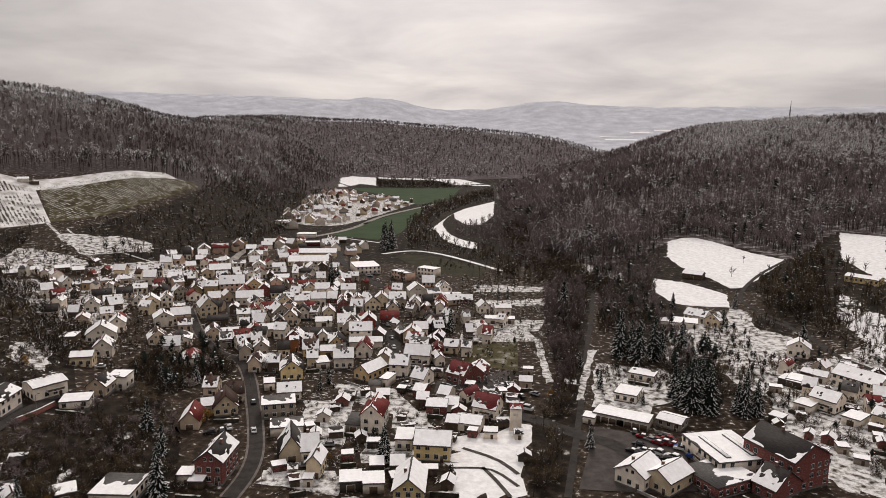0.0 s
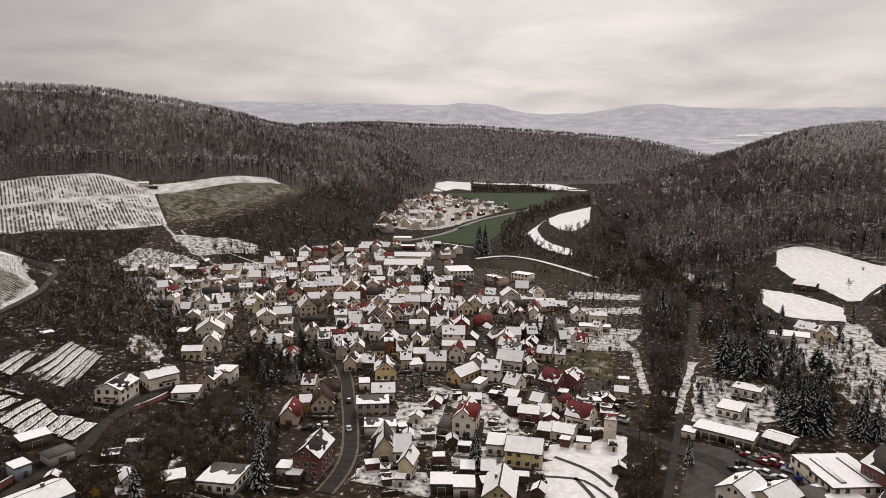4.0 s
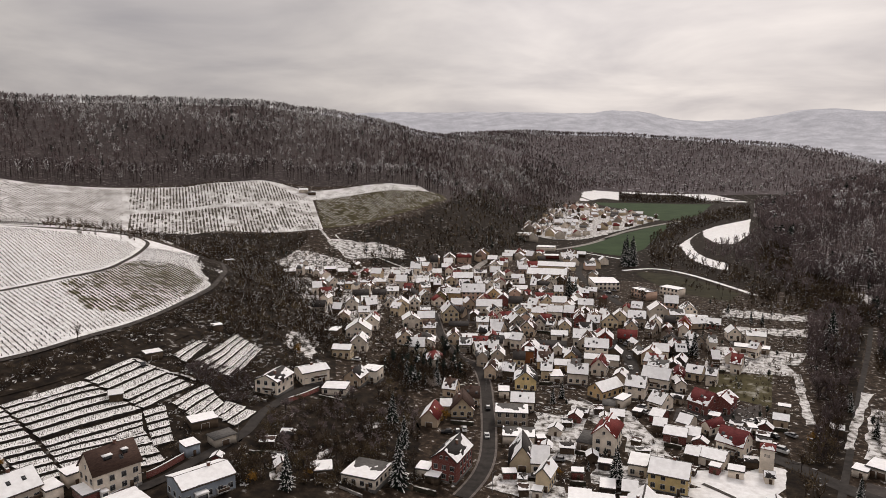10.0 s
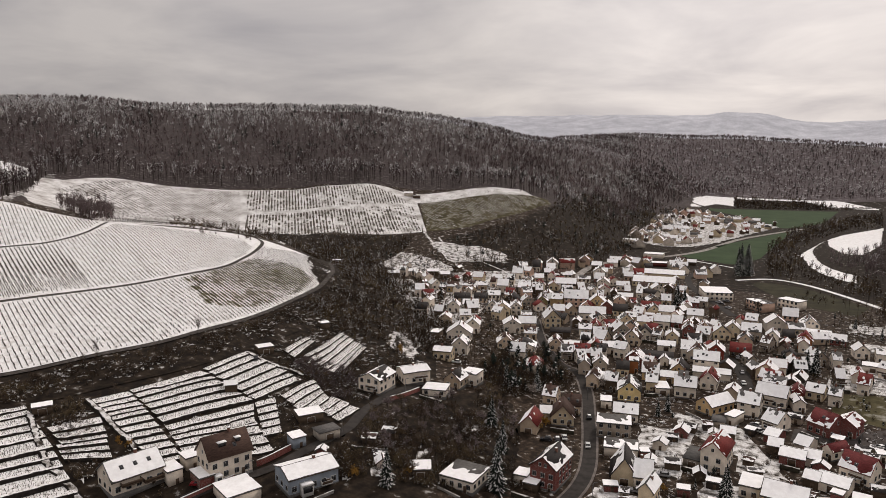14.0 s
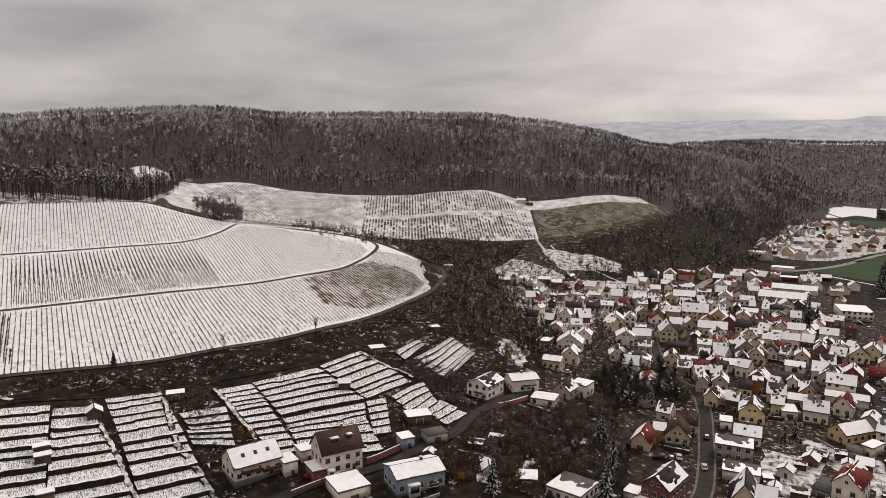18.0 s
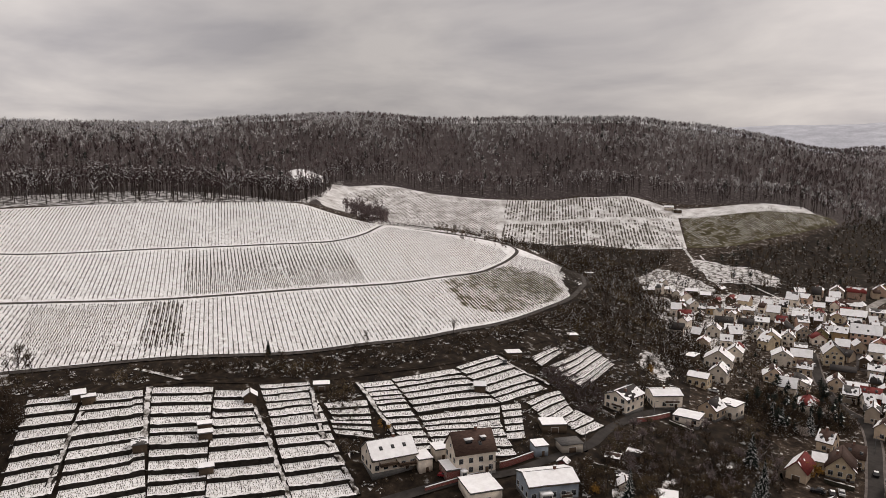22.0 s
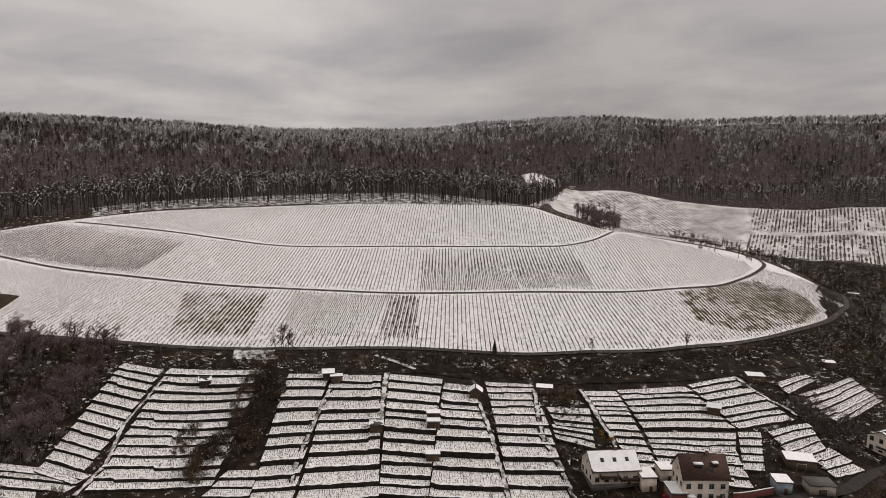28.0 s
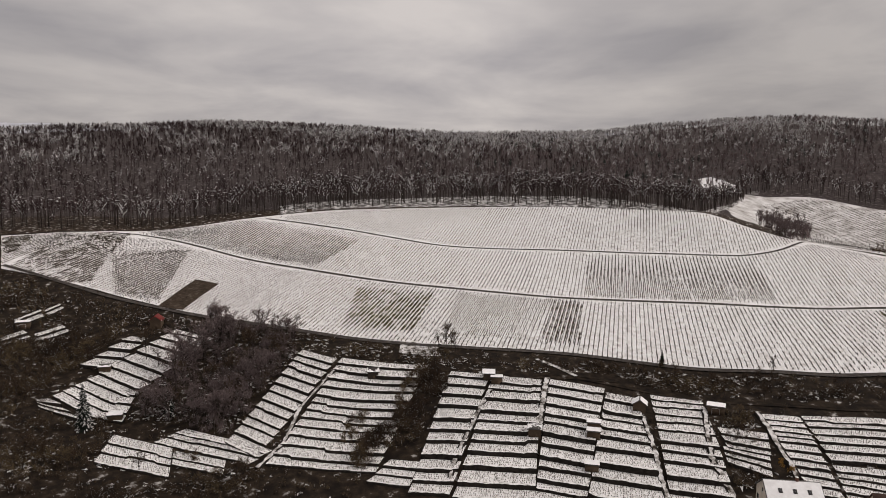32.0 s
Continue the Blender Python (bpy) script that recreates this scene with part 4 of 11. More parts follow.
sheet("snow_garden", [(108.6, 331.8), (118.1, 286.6), (127.1, 257.7)],
      [(126.7, 375.2), (138.9, 319.4), (155.2, 291.9)], M_GARDEN, 0.1, "snow-covered orchard meadow", "garden", ragged=2.0)
sheet("snow_garden", [(116.6, 226.1), (114.9, 190.4), (127.2, 181.1)],
      [(148.6, 299.2), (169.6, 300), (225.5, 336.4)], M_GARDEN, 0.08, "snow-covered gardens behind the factory", "garden", ragged=2.0)
sheet("snow_meadow", [(222.3, 375.9), (203.3, 301.3)],
      [(247.8, 415.7), (247.2, 371.2)], M_SNOW, 0.1, "snow-covered meadow by the road", "field", ragged=1.5)
sheet("snow_garden", [(-40.4, 213.3), (-31, 208)],
      [(-45.2, 245.1), (-34.9, 249)], M_GARDEN, 0.12, "snow-covered garden plot", "garden", ragged=0.8)
sheet("snow_garden", [(-37.1, 248.8), (-1.9, 221.6)],
      [(-43.9, 263.3), (-18.3, 259.6)], M_GARDEN, 0.12, "snow-covered garden strips", "garden", ragged=0.8)
sheet("snow_garden", [(-49.9, 183.8), (-27.9, 176.3)],
      [(-51.3, 192.4), (-28, 187.6)], M_GARDEN, 0.12, "snow-covered garden strip beside the street", "garden", ragged=0.5)
sheet("snow_garden", [(21.2, 429.6), (67.4, 433.2)], [(22.1, 451.2), (69.5, 448.0)], M_GARDEN, 0.14, "snowy garden strip by the lane", "garden", ragged=1.5)
sheet("snow_garden", [(14.5, 337.7), (50.3, 343.6)], [(16.3, 362.3), (56.0, 364.4)], M_GARDEN, 0.14, "snowy kitchen gardens with dark beds", "garden", ragged=1.0)
sheet("snow_garden", [(20.9, 392.5), (61.2, 396.6)], [(21.8, 405.1), (62.9, 414.6)], M_GARDEN, 0.14, "snowy gardens behind the houses", "garden", ragged=1.5)
sheet("verge", [(42.9, 267.7), (45.6, 328.5)], [(46.3, 269.3), (48.9, 328.9)], M_GARDEN, 0.24, "snowy bank along the stream", "verge", ragged=0.6)
sheet("snow_garden", [(-252.6, 475.3), (-213.1, 496.2)], [(-298.8, 521.0), (-224.1, 520.8)], M_GARDEN, 0.2, "snowy plots beside the climbing path", "garden", ragged=2.0)
sheet("snow_garden", [(-203.2, 398.8), (-176.7, 451.9)], [(-237.3, 447.2), (-186.7, 493.9)], M_GARDEN, 0.2, "snowy hillside gardens above the houses", "garden", ragged=2.0)
sheet("snow_garden", [(-99.4, 164.4), (-97.9, 169.2)], [(-104.1, 172.0), (-102.5, 177.0)], M_GARDEN, 0.3, "snowy clearing among the scrub", "garden", ragged=1.2, step=2.0)
sheet("snow_garden", [(-99.0, 198.4), (-96.4, 205.5)], [(-102.1, 203.6), (-100.2, 211.5)], M_GARDEN, 0.3, "snowy clearing among the scrub", "garden", ragged=1.2, step=2.0)
sheet("snow_garden", [(-103.5, 148.6), (-101.0, 153.2)], [(-107.0, 152.1), (-104.7, 157.3)], M_GARDEN, 0.3, "snowy clearing among the scrub", "garden", ragged=1.2, step=2.0)
# places of the terraced plots: upper left, upper right, lower left, lower right, number of steps
TERRACES = []
TERRACES.append(((-160.8, 163.0), (-158.3, 170.0), (-143.9, 149.2), (-140.4, 153.4), 5))
TERRACES.append(((-185.6, 109.9), (-178.1, 120.3), (-177.5, 107.1), (-168.4, 115.3), 3))
TERRACES.append(((-313.4, -146.8), (-325.8, -141.1), (-304.8, -141.9), (-316.6, -136.0), 2))
TERRACES.append(((-324.9, -139.8), (-332.8, -135.9), (-319.1, -135.1), (-327.2, -131.6), 2))
TERRACES.append(((-302.8, -134.5), (-313.0, -127.2), (-295.9, -129.4), (-306.1, -121.2), 2))
TERRACES.append(((-296.3, -144.2), (-304.9, -139.8), (-288.7, -140.2), (-298.7, -133.9), 2))
TERRACES.append(((-303.5, -95.6), (-300.8, -87.9), (-277.9, -107.6), (-275.0, -95.7), 4))
TERRACES.append(((-308.5, -78.1), (-298.1, -60.2), (-254.5, -108.3), (-240.4, -89.4), 11))
TERRACES.append(((-261.0, -83.9), (-260.0, -80.6), (-239.6, -89.0), (-236.3, -78.7), 4))
TERRACES.append(((-252.2, -113.0), (-253.6, -108.7), (-245.9, -108.9), (-237.4, -91.1), 3))
TERRACES.append(((-229.7, -79.2), (-219.2, -57.9), (-211.8, -79.5), (-201.2, -54.8), 3))
TERRACES.append(((-231.0, -56.4), (-212.8, -26.1), (-222.7, -64.8), (-205.4, -32.4), 3))
TERRACES.append(((-217.7, -57.2), (-209.0, -39.7), (-208.2, -55.6), (-200.4, -39.1), 2))
TERRACES.append(((-282.8, -21.5), (-272.5, -7.1), (-218.4, -41.7), (-208.3, -30.7), 12))
TERRACES.append(((-273.2, -5.1), (-257.5, 28.2), (-204.2, -27.2), (-195.8, 5.8), 13))
TERRACES.append(((-202.2, 10.8), (-199.0, 19.3), (-191.7, 3.0), (-186.9, 15.2), 3))
TERRACES.append(((-249.7, 36.0), (-243.5, 50.0), (-184.3, 14.7), (-181.4, 26.1), 11))
TERRACES.append(((-243.3, 51.2), (-235.9, 67.4), (-179.8, 26.7), (-175.3, 49.2), 11))
TERRACES.append(((-235.9, 70.6), (-226.4, 87.9), (-176.4, 49.5), (-170.5, 62.1), 12))
TERRACES.append(((-223.8, 87.5), (-219.1, 96.5), (-170.4, 62.4), (-160.3, 81.9), 10))
TERRACES.append(((-221.0, 102.4), (-214.3, 118.0), (-158.8, 82.5), (-150.6, 97.2), 12))
TERRACES.append(((-195.9, 113.7), (-188.8, 126.1), (-183.8, 110.6), (-177.2, 120.3), 3))
TERRACES.append(((-200.9, 130.5), (-195.8, 141.5), (-157.1, 120.9), (-153.3, 127.2), 12))
TERRACES.append(((-195.9, 142.0), (-189.4, 166.2), (-171.3, 134.9), (-161.4, 163.0), 6))
TERRACES.append(((-170.4, 134.6), (-160.5, 162.1), (-153.2, 128.0), (-141.5, 143.3), 6))
TERRACES.append(((-190.1, 167.9), (-192.8, 191.7), (-161.1, 163.9), (-160.3, 187.0), 7))
TERRACES.append(((-158.5, 146.7), (-154.0, 155.5), (-145.4, 136.0), (-135.8, 144.8), 4))
TERRACES.append(((-184.9, 204.2), (-190.0, 225.4), (-175.6, 200.6), (-184.5, 224.3), 2))
TERRACES.append(((-176.4, 206.4), (-187.5, 246.0), (-157.2, 204.3), (-167.5, 237.7), 6))
TERRACES.append(((-157.6, 172.2), (-159.6, 192.0), (-140.9, 166.2), (-144.8, 182.4), 4))
TERRACES.append(((-143.0, 174.1), (-146.3, 185.6), (-131.1, 170.0), (-132.1, 183.3), 3))
# areas of brush and trees
BR_BELT = [(-289.3, -46.7), (-266.5, 16), (-243.2, 56.8), (-240.4, 74.5), (-226.7, 100.5), (-212.2, 127.4), (-203.8, 147.2), (-196.6, 169), (-194.9, 198.1), (-200.2, 235.7), (-222, 292.3), (-245.5, 316.1), (-227.5, 278.2), (-216.2, 238), (-211.5, 197.6), (-213.4, 168.2), (-227.3, 136.5), (-240.8, 106.9), (-256.3, 69.3), (-251.9, 58.7), (-282.2, 16.9), (-306.5, -49.3)]
BR_SLOPE = [(-112.4, 137.8), (-99.5, 150.8), (-83.7, 160.8), (-71.1, 176.4), (-86.5, 214.2), (-104.7, 240.7), (-118.6, 219.2), (-126.6, 192.7), (-125.4, 165.4)]
BR_STREET = [(-130.1, 273.1), (-122.7, 302.8), (-95.4, 299.4), (-82.6, 263.7), (-96.2, 263.3), (-99.2, 245.3), (-110.8, 243.2)]
BR_TIP = [(-190, 244.5), (-159.4, 252.7), (-154.8, 298.4), (-192.6, 356.8), (-238.5, 393.7), (-318, 455.9), (-358.8, 481.5), (-370.3, 458.1), (-257.3, 330.4), (-229.8, 292.1), (-207.3, 254.4)]
BR_HOLLOW = [(-349.9, 335.6), (-417.7, 450), (-280.2, 345.9), (-302, 481.4), (-310.4, 533.3), (-385.9, 485.4)]
BR_ABOVE = [(-283.8, 526.6), (-218.9, 459.6), (-173.8, 511.1), (-153.6, 611.1), (-153.4, 759.3), (-165.5, 1065.7), (-221.3, 1043.3), (-267.7, 782.6), (-243.3, 675.9), (-256, 586.9)]
BR_STREAM = [(24.2, 177.5), (32.1, 220.8), (46.2, 260.7), (61.6, 330.3), (70.2, 399.6), (68.8, 524.5), (50.7, 634.4), (71.5, 747.7), (95.8, 655.5), (108.4, 503.5), (88.5, 399.8), (71.8, 330.6), (57.2, 267.4), (45.3, 219), (36.1, 177.9)]
BR_RIVER = [(-33.3, 624.6), (-40, 691.1), (-33.8, 890.8), (-13.3, 967.7), (29.2, 1105.1), (84.5, 1173.6), (74.1, 1016.1), (33, 971.5), (6.7, 879.9), (-12.8, 753.8), (-12.8, 696.4), (2.2, 634.8), (26.5, 584.5), (45.4, 578.6), (53.1, 499.4), (28.5, 536.4), (-13.7, 575.9), (-31.5, 595.2)]
BR_RIVER_FOOT = [(61.4, 820.8), (36.1, 726.9), (9.1, 714.3), (32.3, 630.9), (48.4, 568), (79.3, 491.2), (116.3, 754.8), (89.5, 969.7)]
BR_FOOT = [(86.6, 373.9), (92.1, 282), (116.3, 269.6), (123.4, 375), (135.7, 438.3), (117.4, 525.9)]
BR_FOOT_RIGHT = [(175.3, 377.4), (191.1, 335.3), (225.5, 336.4), (280.9, 425.3), (289, 488.9), (295.2, 548.3), (244.3, 476.6), (205, 437)]
BR_LEFT = [(-322.1, -63.0), (-313.4, -47.8), (-288.5, -25.6), (-279.5, -22.6), (-223.9, -41.9), (-222.4, -44.7), (-232.9, -56.9), (-239.6, -73.5), (-260.8, -81.5), (-283.7, -67.8), (-297.7, -66.7)]
BR_LEFT_HEDGE = [(-294.3, -143.8), (-290.4, -122.9), (-302.7, -100.5), (-273.1, -107.9), (-254.1, -114.2), (-247.3, -122.2)]
BR_LEFT_LOW = [(-236.2, -117.1), (-238.7, -83.2), (-229.0, -79.7), (-211.9, -80.4), (-202.3, -87.8), (-197.6, -99.3)]
BR_LEFT_FAR = [(-337.6, -163.5), (-353, -155.3), (-331.2, -111.8), (-316, -75.5), (-314.1, -99.3), (-321.5, -128.1), (-323.1, -156.9)]
BR_GULLY = [(-260.2, 33.0), (-236.4, 32.9), (-219.8, 22.7), (-204.2, 18.7), (-194.1, 11.8), (-196.0, 1.8), (-202.3, -1.3), (-217.1, 3.5), (-221.0, 13.0), (-242.3, 15.4), (-256.4, 25.3)]
BR_PLOTS = [(-235.1, 2.2), (-229.4, 5.6), (-213.8, -1.3), (-209.7, -5.5), (-224.2, -3.2)]
BR_CLUMP = [(-527.2, 328.6), (-574.3, 372.5), (-571.1, 394.2), (-529.4, 380.4), (-387.8, 273.8), (-395.2, 260.9)]
BR_CORNER = [(-377.6, 307), (-478, 429.6), (-438.7, 442.5), (-404.2, 471.7), (-319.3, 327.5), (-339.7, 305.5)]
BR_VALE = [(-122.9, 1251.9), (-134.6, 1362.5), (-21.9, 1372.4), (15.8, 1329), (59.2, 1304.1)]
BR_VILLAGE = [(-174.6, 430.2), (-127.1, 487.8), (-54.3, 440.4), (-1.5, 374.4), (39.8, 379.1), (30.6, 258.6), (22.6, 181), (-46.7, 174.6), (-65.8, 248.7), (-90.6, 286), (-113.8, 280)]
BR_GARDENS = [(-320.3, 455.1), (-289, 492.2), (-228.2, 475), (-188.5, 494.2), (-142.5, 374.8), (-131.2, 273.6), (-138.5, 235), (-161.9, 245.6), (-193, 328.1), (-251.5, 382.8)]
BR_RIGHT = [(69.2, 288.3), (112.9, 332), (155.2, 291.9), (225.5, 336.4), (131.3, 187.6), (125.8, 217.5), (124.1, 246.4), (102.2, 256.7), (67.8, 261.4)]
BR_ORCHARD = [(-149.9, 133.9), (-149.6, 140.7), (-135.7, 151.1), (-142.7, 187.1), (-145.6, 203.6), (-161.1, 203.6), (-149.7, 169), (-151.2, 154.5)]
BR_FRONT = [(-217.3, -59.2), (-213.9, -49.1), (-206.1, -32.5), (-198.2, -26.4), (-191.2, -30.3), (-195.3, -40.5), (-205.8, -50.7)]
BR_FRONT_LOW = [(-201.2, -100.9), (-200.4, -87.0), (-194.9, -62.2), (-201.1, -48.0), (-192.7, -33.7), (-188.3, -25.2), (-192.2, -96.8)]
BR_GARDEN_BUSH = [(-172.7, 195.3), (-174.9, 207.6), (-157.6, 212.1), (-142.5, 198.3), (-141.6, 184.1), (-154.6, 189.4)]
BR_RIGHT_TREES = [(174.9, 365.8), (204.4, 390.9), (238.3, 404.9), (272.4, 412.8), (202.8, 301.3), (191.7, 326.1), (196.2, 350.4), (164.9, 334.3)]
BR_STREAM_TOP = [(67.2, 444.4), (94.6, 447.1), (72.6, 343.2), (49.0, 231.6), (41.1, 230.7), (49.0, 275.8), (53.3, 340.7)]
BR_HEDGES = [(122.0, 343.8), (167.1, 349.3), (152.7, 317.3), (112.9, 316.4)]
BR_HEDGES_LOW = [(125.4, 310.0), (170.0, 319.4), (154.7, 292.8), (123.6, 296.0)]
BR_DARK_TREES = [(101.5, 292.4), (125.9, 298.9), (110.0, 252.2), (92.3, 249.8)]
BR_UPPER = [(101.7, 473.7), (148.1, 466.8), (126.0, 393.0), (86.7, 344.6), (75.4, 343.4)]
BR_UPPER_LEFT = [(39.6, 516.4), (99.7, 503.1), (89.1, 446.7), (36.1, 465.6)]
BR_STEPS = [(-205.1, 120.5), (-201.8, 128.8), (-164.9, 112.1), (-168.4, 104.0)]
BR_LEFT_OPEN = [(-359.6, -173.1), (-358.1, -157.3), (-349.2, -133.1), (-329.0, -97.4), (-306.4, -98.2), (-271.4, -111.4), (-248.1, -115.3), (-226.5, -112.3)]
BR_GARDEN_LOW = [(-201.4, 221.2), (-179.2, 248.3), (-146.7, 246.1), (-135.4, 210.5), (-132.3, 178.6), (-152.3, 173.0), (-182.8, 197.1)]
BR_BUNGALOW = [(57.3, 243.8), (70.9, 296.0), (101.8, 297.1), (139.9, 291.2), (117.0, 235.6), (85.9, 234.4), (86.1, 262.0), (67.8, 261.4)]
# single trees: kind, place, height
TREES = []
TREES.append(("spruce", -53.1, 602.2, 20.8))
TREES.append(("spruce", -46.1, 596.8, 19.6))
TREES.append(("spruce", -74.7, 451.9, 15.9))
TREES.append(("spruce", -71.1, 456.2, 12.0))
TREES.append(("spruce", -16.9, 198.3, 12.1))
TREES.append(("spruce", 81.9, 302.8, 23.7))
TREES.append(("spruce", 85.8, 298.5, 19.4))
TREES.append(("spruce", 87.8, 293.4, 21.3))
TREES.append(("spruce", 95.7, 297.9, 20.9))
TREES.append(("spruce", 99.4, 298.2, 16.8))
TREES.append(("spruce", 90.3, 252.6, 17.0))
TREES.append(("spruce", 90.5, 244.7, 18.5))
TREES.append(("spruce", 92.5, 239.9, 22.2))
TREES.append(("spruce", 96.9, 242.8, 21.4))
TREES.append(("spruce", 98.8, 239, 20.0))
TREES.append(("spruce", 109.2, 239.1, 13.1))
TREES.append(("spruce", 110.8, 236.8, 17.8))
TREES.append(("spruce", 115.2, 237.2, 14.3))
TREES.append(("spruce", 66.8, 367.9, 23.0))
TREES.append(("spruce", 48.8, 209.4, 9.0))
TREES.append(("spruce", 76.4, 246, 5.9))
TREES.append(("spruce", 159.2, 276.6, 8.5))
TREES.append(("spruce", 4.6, 339.5, 13.5))
TREES.append(("spruce", 1.2, 341.2, 10.9))
TREES.append(("spruce", -8.3, 338.2, 9.6))
TREES.append(("spruce", 34.9, 419.3, 6.6))
TREES.append(("spruce", 40.6, 417, 7.3))
TREES.append(("spruce", 23.6, 439.9, 6.1))
TREES.append(("spruce", -45, 263.3, 7.3))
TREES.append(("spruce", -47.3, 256.7, 6.6))
TREES.append(("spruce", -26, 204.4, 3.5))
TREES.append(("spruce", 111.6, 307.1, 17.4))
TREES.append(("spruce", 77.7, 262.9, 4.9))
TREES.append(("spruce", 63.8, 261.6, 8.5))
TREES.append(("spruce", 150.2, 355.5, 10.1))
TREES.append(("spruce", 120.9, 301.8, 7.2))
TREES.append(("spruce", 180, 330.1, 13.2))
TREES.append(("spruce", 60.5, 287.5, 7.9))
TREES.append(("spruce", -75.3, 170.5, 16.1))
TREES.append(("spruce", -97.6, 147, 11.8))
TREES.append(("spruce", -84.1, 194.7, 11.9))
TREES.append(("spruce", -94.4, 208.5, 12.7))
TREES.append(("spruce", -206.5, 376, 9.3))
TREES.append(("spruce", -106.5, 249.1, 11.0))
TREES.append(("spruce", -96.2, 257.6, 9.9))
TREES.append(("spruce", -103.8, 251.5, 9.8))
TREES.append(("spruce", 171.7, 391.9, 11.2))
TREES.append(("spruce", 136.2, 394.6, 9.5))
TREES.append(("spruce", -239.6, -64.1, 11.2))
TREES.append(("spruce", -233.7, -89.8, 15.8))
TREES.append(("bare", 225.3, 505.8, 6.7))
TREES.append(("bare", -26.7, 447.4, 11.7))
TREES.append(("bare", -33.9, 443, 10.8))
TREES.append(("bare", 200.9, 468.1, 8.8))
TREES.append(("bare", -66.6, 304, 2.8))
TREES.append(("bare", -275.2, 37.6, 12.2))
TREES.append(("bare", -274.4, 34.3, 8.8))
TREES.append(("bare", -313, -43.5, 8.3))
TREES.append(("bare", -319.8, -58.5, 7.1))
TREES.append(("bare", -306, -26.4, 8.0))
TREES.append(("bare", -226.4, 151.9, 7.2))
TREES.append(("bare", -215.1, 188.4, 8.0))
TREES.append(("bare", -282.6, -83.6, 15.5))
TREES.append(("bare", -279.9, -42.5, 14.9))
TREES.append(("bare", -269.1, -32.9, 16.8))
TREES.append(("pine", -242.1, 116.3, 6.6))
TREES.append(("bare", -111.5, 188.8, 8.1))
TREES.append(("bare", -108, 206.8, 8.5))
TREES.append(("bare", -113.6, 159.4, 7.3))
TREES.append(("bare", -104.1, 172.9, 6.8))
TREES.append(("bare", -107.1, 223.5, 10.2))
TREES.append(("bare", -100.2, 195.8, 9.2))
TREES.append(("bare", -199.7, 292.7, 13.9))
TREES.append(("bare", -230.2, 315.1, 13.5))
TREES.append(("bare", -198.3, 307, 12.8))
TREES.append(("bare", -225.3, 376, 13.7))
TREES.append(("gold", -156.4, 248.5, 3.6))
TREES.append(("gold", -82.7, 221.1, 5.2))
TREES.append(("gold", -80.8, 224.3, 4.8))
TREES.append(("gold", -106.4, 143.7, 4.1))
TREES.append(("gold", -96.6, 157.2, 3.9))
TREES.append(("gold", -158.6, 250.6, 3.7))
TREES.append(("gold", -173, 120.8, 2.7))
TREES.append(("gold", -34, 197.8, 2.7))
TREES.append(("gold", 43, 251.2, 5.1))
TREES.append(("gold", -169.8, 121.6, 2.7))
TREES.append(("blossom", -96.5, 273.3, 7.8))
TREES.append(("blossom", -73.1, 273.7, 6.6))
TREES.append(("blossom", -95, 249.3, 6.8))
TREES.append(("blossom", 109.9, 373.4, 7.5))
# cars: place, turn, colour
CARS = []
CARS.append((-62.5, 216.9, 20, "white", 1))
CARS.append((-69.3, 241.3, 18, "black", 1))
CARS.append((-47.2, 192.8, 92, "blue", 1))
CARS.append((-40.7, 193.4, 100, "silver", 1))
CARS.append((-76.1, 213.6, 105, "black", 1))
CARS.append((-73, 216.1, 27, "black", 1))
CARS.append((-71.4, 218.9, 23, "white", 1))
CARS.append((67.2, 206.1, 42, "black", 1))
CARS.append((66.6, 202.3, 47, "silver", 1))
CARS.append((73.4, 201.5, 40, "white", 1.35))
CARS.append((72, 214.7, 51, "red", 1))
CARS.append((74, 212.5, 51, "red", 1.2))
CARS.append((76.1, 215.1, 51, "red", 1.2))
CARS.append((76.4, 211.6, 50, "red", 1))
CARS.append((78.2, 208.2, 59, "white", 1.2))
CARS.append((80.4, 202.1, 48, "blue", 1.3))
CARS.append((31.3, 239.3, 63, "white", 1.4))
CARS.append((29.8, 242.8, 63, "red", 1))
CARS.append((-24.4, 325.6, 14, "silver", 1))
CARS.append((-22.4, 310.4, 14, "white", 1))
CARS.append((-28.5, 348.4, 15, "silver", 1))
CARS.append((-14, 263.3, 63, "silver", 1))
CARS.append((-13.1, 258.3, 63, "white", 1))
CARS.append((30.9, 251.7, 33, "black", 1))
CARS.append((36.6, 254.4, 52, "silver", 1))
CARS.append((24.3, 262.7, 45, "black", 1))
CARS.append((26.7, 264.3, 44, "black", 1))
CARS.append((-44.9, 459.2, 66, "silver", 1))
CARS.append((-52.4, 473.6, 66, "white", 1))
CARS.append((66.4, 221.2, -7, "black", 1))
CARS.append((-35.8, 207.5, 98, "silver", 1))
CARS.append((-136.8, 263.1, 102, "white", 1))
CARS.append((-184.7, 188.8, 44, "black", 1))
CARS.append((-130.4, 347.7, 25, "silver", 1))
CARS.append((-138.8, 366, 25, "black", 1))
CARS.append((-134.3, 127.6, 116, "black", 1))
CARS.append((-143.5, 636.4, 93, "black", 1))
CARS.append((-135.2, 628.3, 92, "silver", 1))
CARS.append((-48.4, 479.4, 66, "silver", 1))
CARS.append((-50.1, 469.1, 66, "black", 1))
CARS.append((-141.8, 121.5, 119, "red", 1))
CARS.append((61.6, 206.1, 40, "black", 1))
CARS.append((65.1, 211.1, 63, "black", 1))
CARS.append((65.3, 206.7, 56, "silver", 1))
CARS.append((66.3, 202.4, 49, "white", 1))
CARS.append((69.5, 204.8, 42, "white", 1.3))
